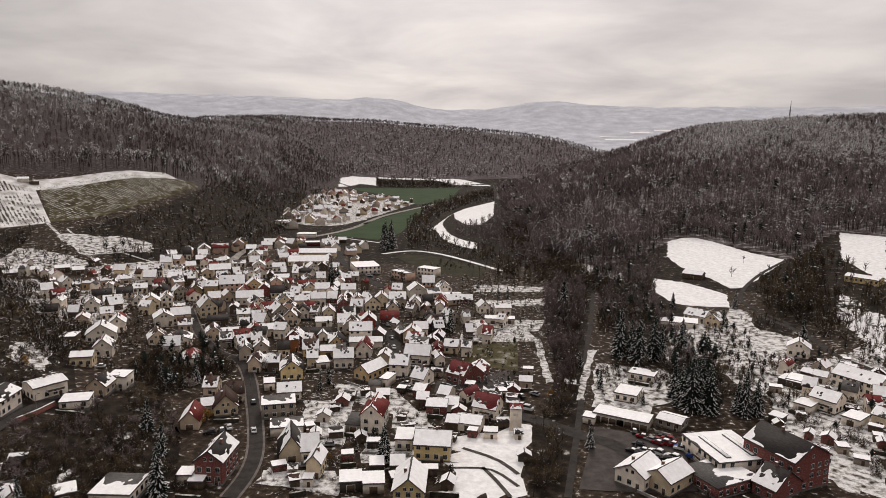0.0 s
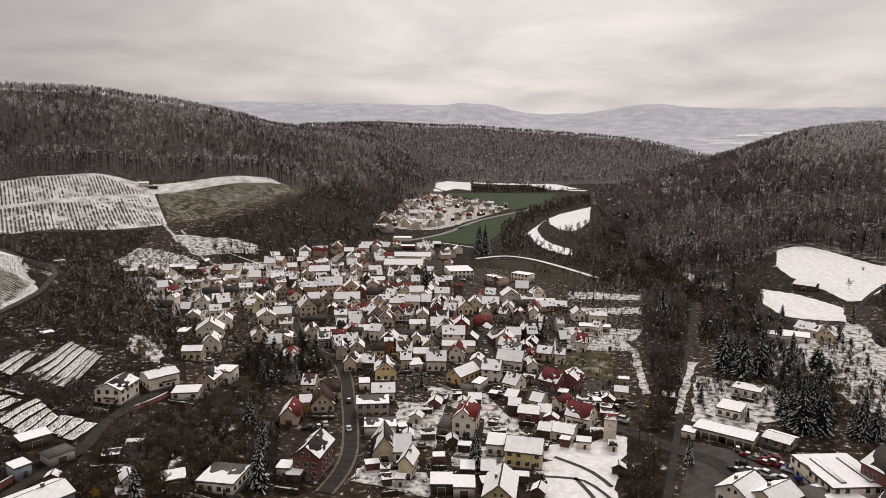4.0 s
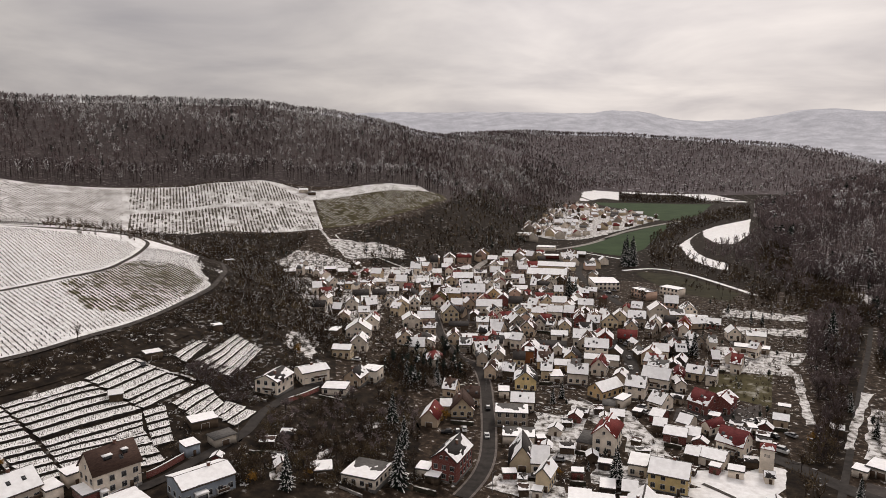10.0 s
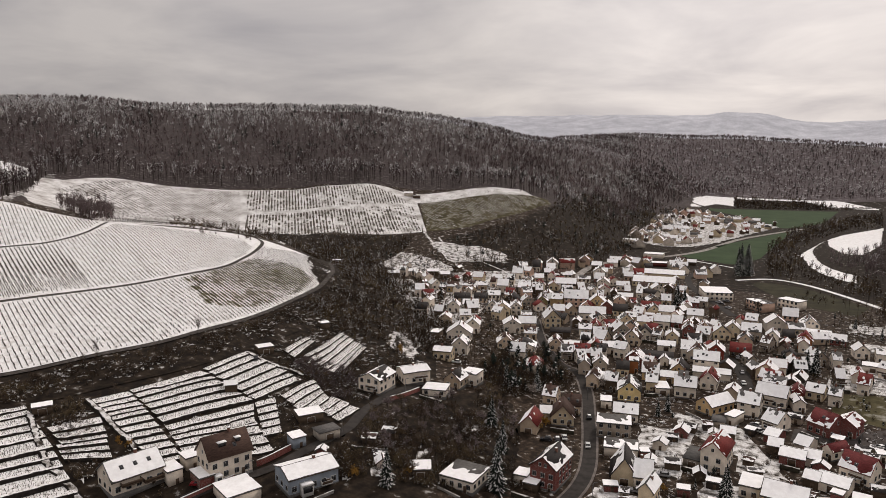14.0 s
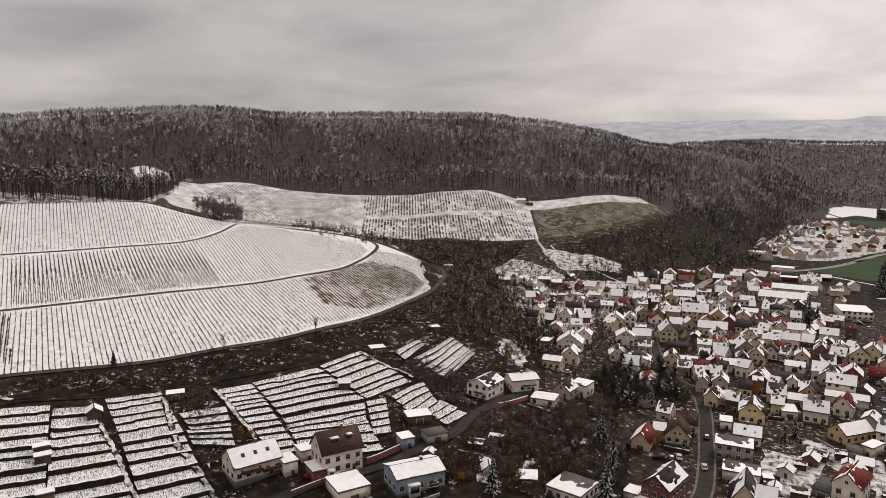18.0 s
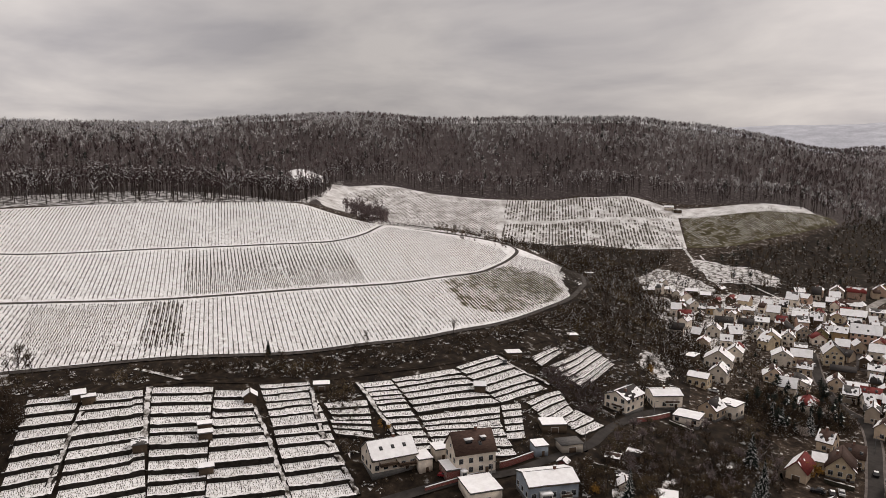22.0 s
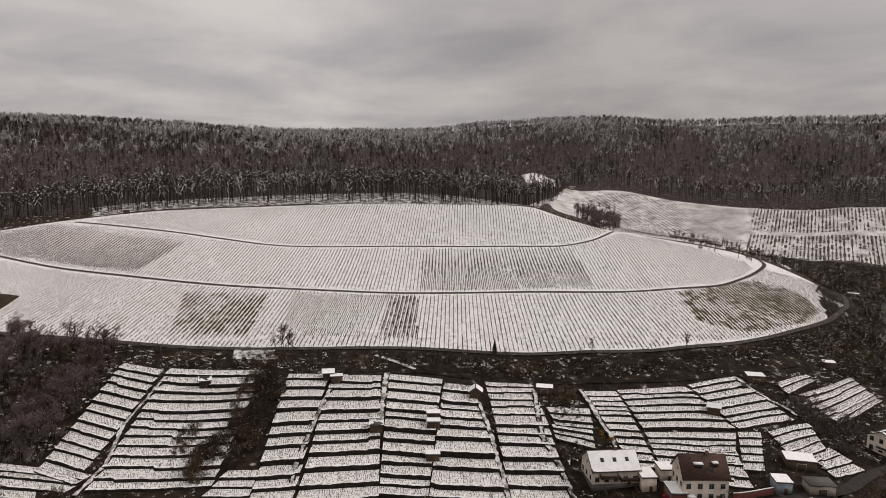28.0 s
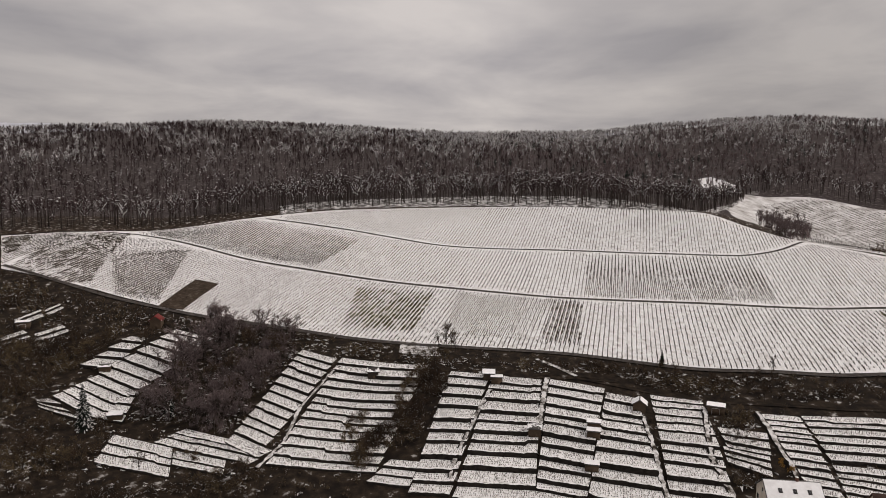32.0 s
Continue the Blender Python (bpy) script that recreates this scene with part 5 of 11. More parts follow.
CARS.append((71.2, 201.1, 65, "black", 1))
CARS.append((67.9, 217.1, 58, "red", 1))
CARS.append((70.0, 215.0, 51, "silver", 1))
CARS.append((71.7, 212.5, 44, "red", 1))
CARS.append((74.2, 202.3, 67, "silver", 1))
CARS.append((78.5, 209.1, 60, "blue", 1.2))
CARS.append((75.6, 217.3, 53, "black", 1))
# lamp posts
LAMPS = []
LAMPS.append((7.5, 262.3))
LAMPS.append((18.8, 263.5))
LAMPS.append((61, 201.1))
LAMPS.append((-131.4, 129.8))
LAMPS.append((-129.7, 208.5))
LAMPS.append((-64.1, 204.5))
LAMPS.append((-50.2, 180.6))
LAMPS.append((-75.6, 259.8))
LAMPS.append((-125.5, 164.2))
TOWER = (26, 223)
sheet("snow_bank", [(-272.5, 18.5), (-265.1, 32.9)],
      [(-284.3, 19.6), (-276.1, 34.5)], M_GARDEN, 0.25, "snowy bank below the vineyard track", "bank", ragged=1.0)
sheet("snow_strip", [(51.7, 249.2), (62.4, 287.6), (69.2, 311.4)],
      [(54.5, 249.4), (65.6, 287.9), (73.6, 311.6)], M_GARDEN, 0.25, "snowy verge beside the lane", "verge", ragged=0.5)
sheet("snow_patch", [(105.7, 517.3), (112.1, 480), (127.8, 465.8)],
      [(108.9, 531.2), (120.4, 517.4), (130.7, 492)], M_GARDEN, 0.25, "snowy clearing at the foot of the hill", "field", ragged=1.5)
sheet("snow_garden", [(96.5, 294.2), (117.6, 296.3), (138.5, 274.8), (149.4, 258.3)],
      [(105.2, 318.7), (127, 318.3), (155.6, 311.3), (156.3, 292.9)], M_GARDEN, 0.3, "snow-covered gardens with dark hedges", "garden", ragged=2.0)
sheet("snow_garden", [(152.2, 355.6), (168.5, 357.1)],
      [(170.3, 396.6), (176.4, 385.2)], M_GARDEN, 0.25, "snowy lawn by the hill road", "garden", ragged=1.0)
TREES.append(("spruce", -49.7, 586.6, 26.3))
TREES.append(("spruce", -45.3, 591.7, 25.5))
TREES.append(("bare", -250.8, -33.1, 9.0))
TREES.append(("bare", -275.1, -29.5, 12.2))
TREES.append(("bare", -257.5, -45.9, 14.0))
TREES.append(("bare", -276.8, -40.5, 14.8))
TREES.append(("bare", -242.9, -64, 12.4))
TREES.append(("bare", -241.8, -43.4, 13.3))
TREES.append(("bare", -255.8, -53.6, 12.8))
TREES.append(("bare", -262.5, -64.8, 12.0))
TREES.append(("bare", -276, -77.1, 10.1))
TREES.append(("bare", -205.7, -64.3, 8.0))
TREES.append(("bare", -197.6, -34.6, 7.5))
TREES.append(("bare", -271.2, 39.1, 9.6))
TREES.append(("bare", -268.4, 40.5, 8.6))
TREES.append(("bare", -275.4, 37.1, 7.3))
TREES.append(("bare", -207.9, 137.1, 6.6))
TREES.append(("bare", -222.7, 126.2, 5.9))
TREES.append(("bare", -213.9, 126, 6.2))
BR_EAST = [(-9, 437.4), (39.8, 493.2), (70.7, 432.3), (52.4, 305.6), (29.7, 308.8), (22, 374.9)]
BR_TERRACE = [(-268.5, 17.3), (-257.1, 32.5), (-228.4, 32.7), (-202.9, 18.7), (-208, 11.5)]
BR_RIGHT_WOOD = [(235.6, 460.9), (284.7, 507.4), (206.2, 360.3), (191.6, 369.7), (191.8, 402.6), (203.9, 437.5)]
BR_LANE = [(98.1, 440.7), (143.5, 443.7), (116.4, 385.8), (124.2, 352.9), (87.2, 330.3), (81, 339.1)]
BR_FOOT_MEADOW = [(130.4, 607.8), (186.1, 584.3), (165.8, 510.3), (142.8, 459.5), (98, 449.1)]
BR_HILL_ROAD = [(149.5, 345.5), (178.3, 348.2), (181, 313.6), (200.8, 350.2), (184.3, 385.9)]
BR_PITCH = [(-8.2, 525.6), (27.6, 515.6), (49, 488.7), (36, 436.3), (6.5, 468.8), (-9.2, 498.4)]
BR_VILLAGE_SLOPE = [(-173.4, 257.4), (-220.7, 396.5), (-163.4, 362.6), (-121.3, 282.6), (-111, 234.3), (-141.1, 257.1), (-150.8, 232.4)]
sheet("snow_garden", [(-47, 226.4), (-30.8, 226.2)],
      [(-51.7, 245.4), (-32.5, 245.7)], M_GARDEN, 0.13, "snow-covered garden plot between houses", "garden", ragged=0.8)
sheet("snow_garden", [(-40.3, 208), (-31.3, 210)],
      [(-43, 221.5), (-33.1, 221.8)], M_GARDEN, 0.13, "snow-covered garden plot between houses", "garden", ragged=0.8)
sheet("snow_garden", [(-16.6, 222.2), (-4.2, 220.5)],
      [(-17.9, 236.7), (-4.8, 237)], M_GARDEN, 0.13, "snow-covered garden plot between houses", "garden", ragged=0.8)
sheet("snow_garden", [(-52.2, 182.2), (-30.2, 182.2)],
      [(-52.2, 192), (-30, 190.8)], M_GARDEN, 0.13, "snow-covered garden plot between houses", "garden", ragged=0.8)
sheet("snow_garden", [(-24, 197.7), (-5, 194.7)],
      [(-24.9, 211.5), (-5.7, 211.6)], M_GARDEN, 0.13, "snow-covered garden plot between houses", "garden", ragged=0.8)
TIER_END = [(-408.5, -195.3), (-420.1, -183.1), (-430.9, -164.1), (-390.0, -170.5), (-370.9, -178.2)]
DARK_J = [(-412.9, -197.3), (-421.7, -182.0), (-396.7, -179.1), (-384.3, -184.3)]
DARK_I = [(-404.1, -136.6), (-420.9, -96.8), (-337.5, -92.8), (-345.3, -115.4)]
BR_TERRACES = [(-337.6, -163.5), (-344.8, -129), (-324.4, -84.9), (-300.7, -26.7), (-272.6, 34.9), (-256.7, 69.4), (-226, 135.8), (-209.5, 195.8), (-220.1, 267.1), (-222, 292.3), (-174.6, 246.7), (-136, 181.4), (-135.7, 151.1), (-146.3, 96.4), (-203.7, 11.1), (-180.8, -4.6), (-187, -94.3)]
sheet("snow_garden", [(-182, 759.4), (-145.7, 722.3), (-103.6, 751.9), (-58.2, 918.1)],
      [(-187.6, 1055.9), (-148.5, 1125.5), (-100.8, 1074.4), (-41.5, 983.9)], M_GARDEN, 0.25, "snowy gardens of the far village", "garden", ragged=2.0)
sheet("snow_garden", [(108.9, 311.9), (135.8, 306.2), (155.1, 289)],
      [(129, 365), (158.5, 361.1), (178.2, 335.4)], M_GARDEN, 0.22, "snowy lawns with dark shrubs", "garden", ragged=2.0)
sheet("snow_slope", [(-542.3, 311.7), (-423.8, 265.9)],
      [(-627.1, 378.1), (-615.7, 392.3)], M_SLOPE_SNOW, 0.3, "snowy corner between the two vineyards", "field", ragged=1.5)
sheet("snowy_plain", [(754.4, 3276.7), (898.6, 3231.5)],
      [(759.7, 3301.2), (908.2, 3267.8)], M_SNOW, 0.8, "snowy fields of a distant plain", "field", ragged=6.0)
sheet("snowy_plain", [(745.4, 3358.5), (899.9, 3335.9)],
      [(754, 3398.2), (909.6, 3373.3)], M_SNOW, 0.8, "snowy fields of a distant plain", "field", ragged=6.0)
sheet("snowy_plain", [(910.9, 3431.6), (1085.2, 3424.6)],
      [(922.3, 3476.6), (1094.8, 3456.7)], M_SNOW, 0.8, "snowy fields of a distant plain", "field", ragged=6.0)
sheet("snowy_plain", [(1046.5, 3478.6), (1171, 3441.1)],
      [(1051.9, 3498.1), (1185, 3484.1)], M_SNOW, 0.8, "snowy fields of a distant plain", "field", ragged=6.0)
ZEBRA = (-142.9, 373.6, 21)
ribbon("trodden_path", [(-253.3, 70.1), (-245.5, 75.1), (-235.9, 80.5)], 1.6, M_GARDEN, 0.5, "pale trodden path across the brushwood bank", "path", step=4)
sheet("snow_garden", [(-197.7, 329.7), (-151.4, 315.5)],
      [(-262, 399), (-233.7, 413.2), (-196.3, 417.9)], M_GARDEN, 0.22, "snowy hillside gardens between houses and scrub", "garden", ragged=2.0)
sheet("snow_garden", [(-166.8, 253.2), (-147.6, 245.7)],
      [(-180.7, 279.5), (-169.4, 287.8)], M_GARDEN, 0.22, "snowy hillside garden beside the scrub", "garden", ragged=1.5)

sheet("snow_garden", [(57.0, 242.7), (73.8, 242.2), (88.7, 249.3)],
      [(68.6, 294.3), (81.8, 288.8), (98.2, 285.8)], M_GARDEN, 0.2, "snowy lawn and beds round the bungalows", "garden", ragged=0.8)

# ---- woods on the hills ----
EDGE_AZ = (13, 17, 20, 25, 30, 50, 55, 58.5, 60, 62, 72, 80, 90, 98, 105, 112, 120)
EDGE_R = (800, 790, 770, 750, 752, 752, 752, 740, 640, 508, 516, 526, 518, 506, 484, 468, 472)


def hill_wood(a, q, x, y):
    return (q > np.interp(a, EDGE_AZ, EDGE_R) + np.interp(a, (20, 57, 62, 95, 104), (16, 16, 55, 50, 20))) & (q < np.interp(a, (13, 18, 22, 26, 30, 120), (1800, 1700, 1500, 1380, 1270, 1270)))


def elevation(x, y, q):
    """How high a place lies between the wood's lower edge (0) and the ridge (1)."""
    a = np.degrees(np.arctan2(-x, y))
    low = ground_z(*polar(a, np.interp(a, EDGE_AZ, EDGE_R)))
    return (ground_z(x, y) - low) / np.maximum(ground_z(*polar(a, np.interp(a, *CREST))) - low, 5)


CREST = ((13, 20, 30, 40, 60, 70, 80, 120), (1640, 1630, 1220, 1150, 1180, 1180, 1128, 1128))


def wood_kinds(rg, x, y, r, frost, conifer, far=780):
    n = len(x)
    k = np.full(n, "bare", dtype="<U14")
    k[rg.rand(n) < 0.6] = "pole"
    k[(rg.rand(n) < frost * np.clip(1.0 + slow_noise(x, y, 60), 0, 2))] = "frosted"
    k[rg.rand(n) < conifer * np.clip(1.0 + 1.6 * slow_noise(x, y, 45, 2.0), 0, 3)] = "pine"
    k[rg.rand(n) < 0.07] = "shrub"
    k[(r > far) & ((k == "pole") | (k == "bare"))] = "thin"
    k[(r > far) & (k == "frosted")] = "thin_frosted"
    return k


def wood_heights(rg, kinds, low, high):
    return rg.uniform(low, high, len(kinds)) * np.where(kinds == "shrub", 0.42, 1.0)


a, q, x, y, rg = scatter(37000, (13, 120), (460, 1800), 11, hill_wood)
kinds = wood_kinds(rg, x, y, q, np.clip(0.09 + np.interp(a, (22, 30, 60, 72), (0.35, 0.95, 0.95, 0.7)) * np.clip((elevation(x, y, q) - 0.42) / 0.3, 0, 1) * (0.65 + 0.45 * slow_noise(x, y, 70, 1.0)) + 0.45 * (slow_noise(x, y, 48, 3.0) > 0.55) + 0.5 * ((a < 44) & (a > 17) & (elevation(x, y, q) < 0.16)), 0, 0.9), 0.05)
kinds[(kinds == "frosted") & (a > 84) & (rg.rand(len(x)) < 0.5)] = "pole"
dark_side = np.interp(a, (92, 100, 108), (0.0, 0.1, 0.22)) * np.clip(1.3 - 1.1 * elevation(x, y, q), 0.15, 1)
kinds = np.where(rg.rand(len(x)) < dark_side, "tall", kinds)
heights = wood_heights(rg, kinds, 11, 16) * np.interp(q, (520, 900, 1120, 1270), (1.05, 0.95, 0.9, 0.85))
# by bearing, the shaded left flank gets the darker twig colour
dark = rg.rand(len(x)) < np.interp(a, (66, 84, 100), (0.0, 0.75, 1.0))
wood("hillside_wood", x[~dark], y[~dark], heights[~dark], kinds[~dark], 12, "leafless brown beech wood dusted with snow on the hillside")
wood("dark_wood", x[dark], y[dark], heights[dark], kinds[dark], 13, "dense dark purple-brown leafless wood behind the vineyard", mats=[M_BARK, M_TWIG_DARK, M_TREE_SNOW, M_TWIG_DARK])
a, q, x, y, rg = scatter(7000, (-14, 17), (1390, 1930), 31)
kinds = wood_kinds(rg, x, y, q, 0.10 + 0.3 * (slow_noise(x, y, 60, 2.0) > 0.4), 0.05)
wood("far_ridge_wood", x, y, wood_heights(rg, kinds, 8, 13), kinds, 32, "leafless dark wood on the far ridge")
a, q, x, y, rg = scatter(13000, (-42, -4.5), (440, 1180), 41, lambda a, q, x, y: q > np.interp(a, RIGHT_AZ, RIGHT_R) - 9)
kinds = wood_kinds(rg, x, y, q, 0.03 + 0.75 * np.clip((ground_z(x, y) - 62) / 30, 0, 1) * np.clip((-15 - a) / 7, 0, 1) + 0.2 * (slow_noise(x, y, 40, 5.0) > 0.7), 0.03)
wood("right_hill_wood", x, y, wood_heights(rg, kinds, 13, 18) * np.interp(ground_z(x, y), (10, 90), (1.25, 0.85)), kinds, 42, "leafless reddish brown wood on the steep hill", mats=PALE_MATS)
a, q, x, y, rg = scatter(5200, (-42, -7), (500, 800), 43, lambda a, q, x, y: np.abs(q - 28 - np.interp(a, RIGHT_AZ, RIGHT_R)) < 34)
wood("wood_margin", x, y, rg.uniform(12, 19, len(x)), np.where(rg.rand(len(x)) < 0.3, "bare", np.where(rg.rand(len(x)) < 0.12, "shrub", "pole")), 44, "close-set bare trunks at the foot of the steep hill", mats=PALE_MATS)
a, q, x, y, rg = scatter(2600, (6, 17.5), (820, 1420), 51, lambda a, q, x, y: (ground_z(x, y) > 13) & ((a < 13.5) | (q < 800)))
kinds = wood_kinds(rg, x, y, q, 0.08, 0.06)
wood("valley_side_wood", x, y, wood_heights(rg, kinds, 9, 15), kinds, 52, "leafless wood on the valley side above the far houses")
edge_az = np.linspace(58, 96, 90)
edge_r = np.interp(edge_az, EDGE_AZ, EDGE_R)
ex0, ey0 = polar(edge_az, edge_r - 5)
ex1, ey1 = polar(edge_az, edge_r + np.interp(edge_az, (58, 62, 78, 92, 100, 119), (8, 44, 44, 34, 16, 10)))
sheet("wood_edge_floor", np.column_stack([ex0, ey0]), np.column_stack([ex1, ey1]), M_EDGE, 0.2, "snowy floor between the trunks at the wood's edge", "forest floor", soft=False, ragged=1.5)
a, q, x, y, rg = scatter(42000, (20, 119), (440, 860), 61, lambda a, q, x, y: (q > np.interp(a, EDGE_AZ, EDGE_R)) & (q < np.interp(a, EDGE_AZ, EDGE_R) + np.interp(a, (20, 57, 62, 95, 104), (22, 22, 70, 60, 26))))
x, y = x[::2], y[::2]
az_of = np.degrees(np.arctan2(-x, y))
kinds = np.where(rg.rand(len(x)) < np.interp(az_of, (55, 60), (0.12, 0.36)), "tall", np.where(rg.rand(len(x)) < 0.16, "frosted", "pole"))
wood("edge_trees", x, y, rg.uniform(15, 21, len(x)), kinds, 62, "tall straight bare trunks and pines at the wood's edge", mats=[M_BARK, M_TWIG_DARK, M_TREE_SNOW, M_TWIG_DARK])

# ---- vineyards ----
def vine_rows(name, area, az, spacing, gap, label, seed, height=1.0, width=0.25, band=0.0, band_mat=None, skip=0.24, ragged=True):
    """Rows of vine stocks along one bearing inside an area; band: width of a dark strip of grass and soil under each row."""
    rg = np.random.RandomState(seed)
    p = np.asarray(area, float)
    d = np.array((-math.sin(radians(az)), math.cos(radians(az))))
    s = np.array((d[1], -d[0]))
    lo, hi = (p @ s).min(), (p @ s).max()
    la, lb = (p @ d).min(), (p @ d).max()
    V, BV, BF = [], [], []
    u = np.arange(la, lb, gap)
    for k, off in enumerate(np.arange(lo, hi, spacing)):
        q = off * s[None] + u[:, None] * d[None]
        q = q + rg.uniform(-0.12, 0.12, q.shape)
        keep = inside(q[:, 0], q[:, 1], p)
        if band:
            b = off * s[None] + np.arange(la, lb, 3.2)[:, None] * d[None]
            kb = inside(b[:, 0], b[:, 1], p)
            share = np.clip(0.78 + 0.5 * slow_noise(b[:, 0], b[:, 1], 16, seed) + rg.uniform(-0.25, 0.25), 0.1, 1)
            for i in range(len(b) - 1):
                wv = band * rg.uniform(0.3, 1.6)
                if kb[i] and kb[i + 1] and rg.rand() < share[i]:
                    n0 = len(BV)
                    for c, sg in ((b[i], -1), (b[i], 1), (b[i + 1], 1), (b[i + 1], -1)):
                        BV.append(c + s * sg * wv / 2)
                    BF.append((n0, n0 + 1, n0 + 2, n0 + 3))
        q = q[keep & (rg.rand(len(q)) > skip)]
        V.append(q)
    q = np.concatenate(V)
    n = len(q)
    z = ground_z(q[:, 0], q[:, 1])
    h = height * rg.uniform(0.7, 1.2, n)
    w = width * rg.uniform(0.7, 1.4, n)
    ang = rg.uniform(0, 6.283, n)
    vv = np.zeros((n, 4, 3))
    for k in range(3):
        vv[:, k, 0] = q[:, 0] + w * np.cos(ang + k * 2.094) + d[0] * 0.0
        vv[:, k, 1] = q[:, 1] + w * np.sin(ang + k * 2.094)
        vv[:, k, 2] = z + 0.05
    vv[:, 3, 0], vv[:, 3, 1], vv[:, 3, 2] = q[:, 0] + rg.uniform(-0.2, 0.2, n), q[:, 1] + rg.uniform(-0.2, 0.2, n), z + h
    t = np.array([(0, 1, 3), (1, 2, 3), (2, 0, 3)])
    T = (t[None] + 4 * np.arange(n)[:, None, None]).reshape(-1, 3)
    ob = new(name, fast_mesh(name, vv.reshape(-1, 3), T, [M_VINE]))
    tagged(ob, label, "vines", kind="stuff")
    if BV:
        b = np.array(BV)
        v = np.column_stack([b, ground_z(b[:, 0], b[:, 1]) + 0.26])
        tagged(new("grass_strips", fast_mesh("grass_strips", v, np.array(BF), [band_mat])), "dark grass and soil strips between vine rows", "grass", kind="stuff")


M_STRIP = material("grass_strip", [(0.034, 0.028, 0.020), (0.075, 0.063, 0.047), (0.40, 0.39, 0.37)], 0.5, 0.95, 0, 0.35, cut=(0.3, 0.72), detail=10)
M_STRIP_GREEN = material("green_strip", [(0.050, 0.046, 0.018), (0.092, 0.084, 0.036), (0.40, 0.39, 0.34)], 0.5, 0.95, 0, 0.35, cut=(0.3, 0.72), detail=10)
ROWS_AZ = 68.0
vine_rows("vine_rows", TIER_LOW, ROWS_AZ, 1.9, 1.15, "bare vine rows on the lower vineyard in snow", 1, band=0.2, band_mat=M_STRIP)
vine_rows("vine_rows", TIER_MID, ROWS_AZ + 1, 1.9, 1.25, "bare vine rows on the middle vineyard in snow", 2, band=0.2, band_mat=M_STRIP)
vine_rows("vine_rows", TIER_TOP, ROWS_AZ - 1, 1.9, 1.3, "bare vine rows on the upper vineyard in snow", 3, band=0.2, band_mat=M_STRIP)
vine_rows("vine_rows", DARK_A, ROWS_AZ, 1.9, 0.9, "older vine rows over brown grass", 11, band=0.95, band_mat=M_STRIP_GREEN)
vine_rows("vine_rows", DARK_B, ROWS_AZ, 1.9, 0.9, "vine rows over greenish brown grass", 12, band=1.25, band_mat=M_STRIP_GREEN)
vine_rows("vine_rows", DARK_C, ROWS_AZ, 1.9, 1.0, "vine rows with dark open soil", 13, band=0.6, band_mat=M_STRIP)
vine_rows("vine_rows", DARK_D, ROWS_AZ, 1.9, 1.7, "vine rows with dark open soil", 14, band=0.3, band_mat=M_STRIP)
vine_rows("vine_rows", DARK_E, ROWS_AZ, 1.9, 2.2, "vine rows with thin snow", 15, band=0.28, band_mat=M_STRIP)
vine_rows("vine_rows", DARK_F, ROWS_AZ, 1.9, 3.0, "vine rows with thin snow", 16, band=0.16, band_mat=M_STRIP)
vine_rows("vine_rows", DARK_G, ROWS_AZ, 1.9, 1.0, "vine rows with thin grey snow", 17, band=1.1, band_mat=M_STRIP)
vine_rows("vine_rows", DARK_I, ROWS_AZ, 1.9, 1.0, "vine rows with thin grey snow", 19, band=0.6, band_mat=M_STRIP)
vine_rows("vine_rows", TIER_END, ROWS_AZ, 1.9, 1.1, "bare vine rows at the end of the vineyard", 20, band=0.5, band_mat=M_STRIP)
vine_rows("vine_rows", DARK_J, ROWS_AZ, 1.9, 1.0, "vine rows over open brown soil", 21, band=1.5, band_mat=M_STRIP)
vine_rows("vine_rows", DARK_H, ROWS_AZ, 1.9, 1.0, "vine rows with thin grey snow", 18, band=0.45, band_mat=M_STRIP)
vine_rows("vine_rows", SLOPE_DARK_UP, 41, 2.9, 1.8, "bare vine rows with tilled strips on the slope", 4, band=1.25, band_mat=M_STRIP)
vine_rows("vine_rows", SLOPE_DARK_LOW, 41, 2.9, 1.8, "bare vine rows with tilled strips on the slope", 5, band=1.5, band_mat=M_STRIP)
vine_rows("vine_rows", SLOPE_LIGHT, 20, 2.4, 1.8, "bare vine rows in deeper snow on the slope", 6, band=0.6, band_mat=M_STRIP)
vine_rows("vine_rows", SLOPE_GREEN, 62, 2.6, 1.5, "bare vine rows over brown grass", 7, band=0.5, band_mat=M_SLOPE_SNOW)


# ---- terraces ----
M_BED = material("terrace_snow", [(0.08, 0.068, 0.055), (0.56, 0.545, 0.52), (0.80, 0.79, 0.78)], 0.9, 0.85, 0.2, 0.25, cut=(0.30, 0.53), detail=10, rand=0.05)


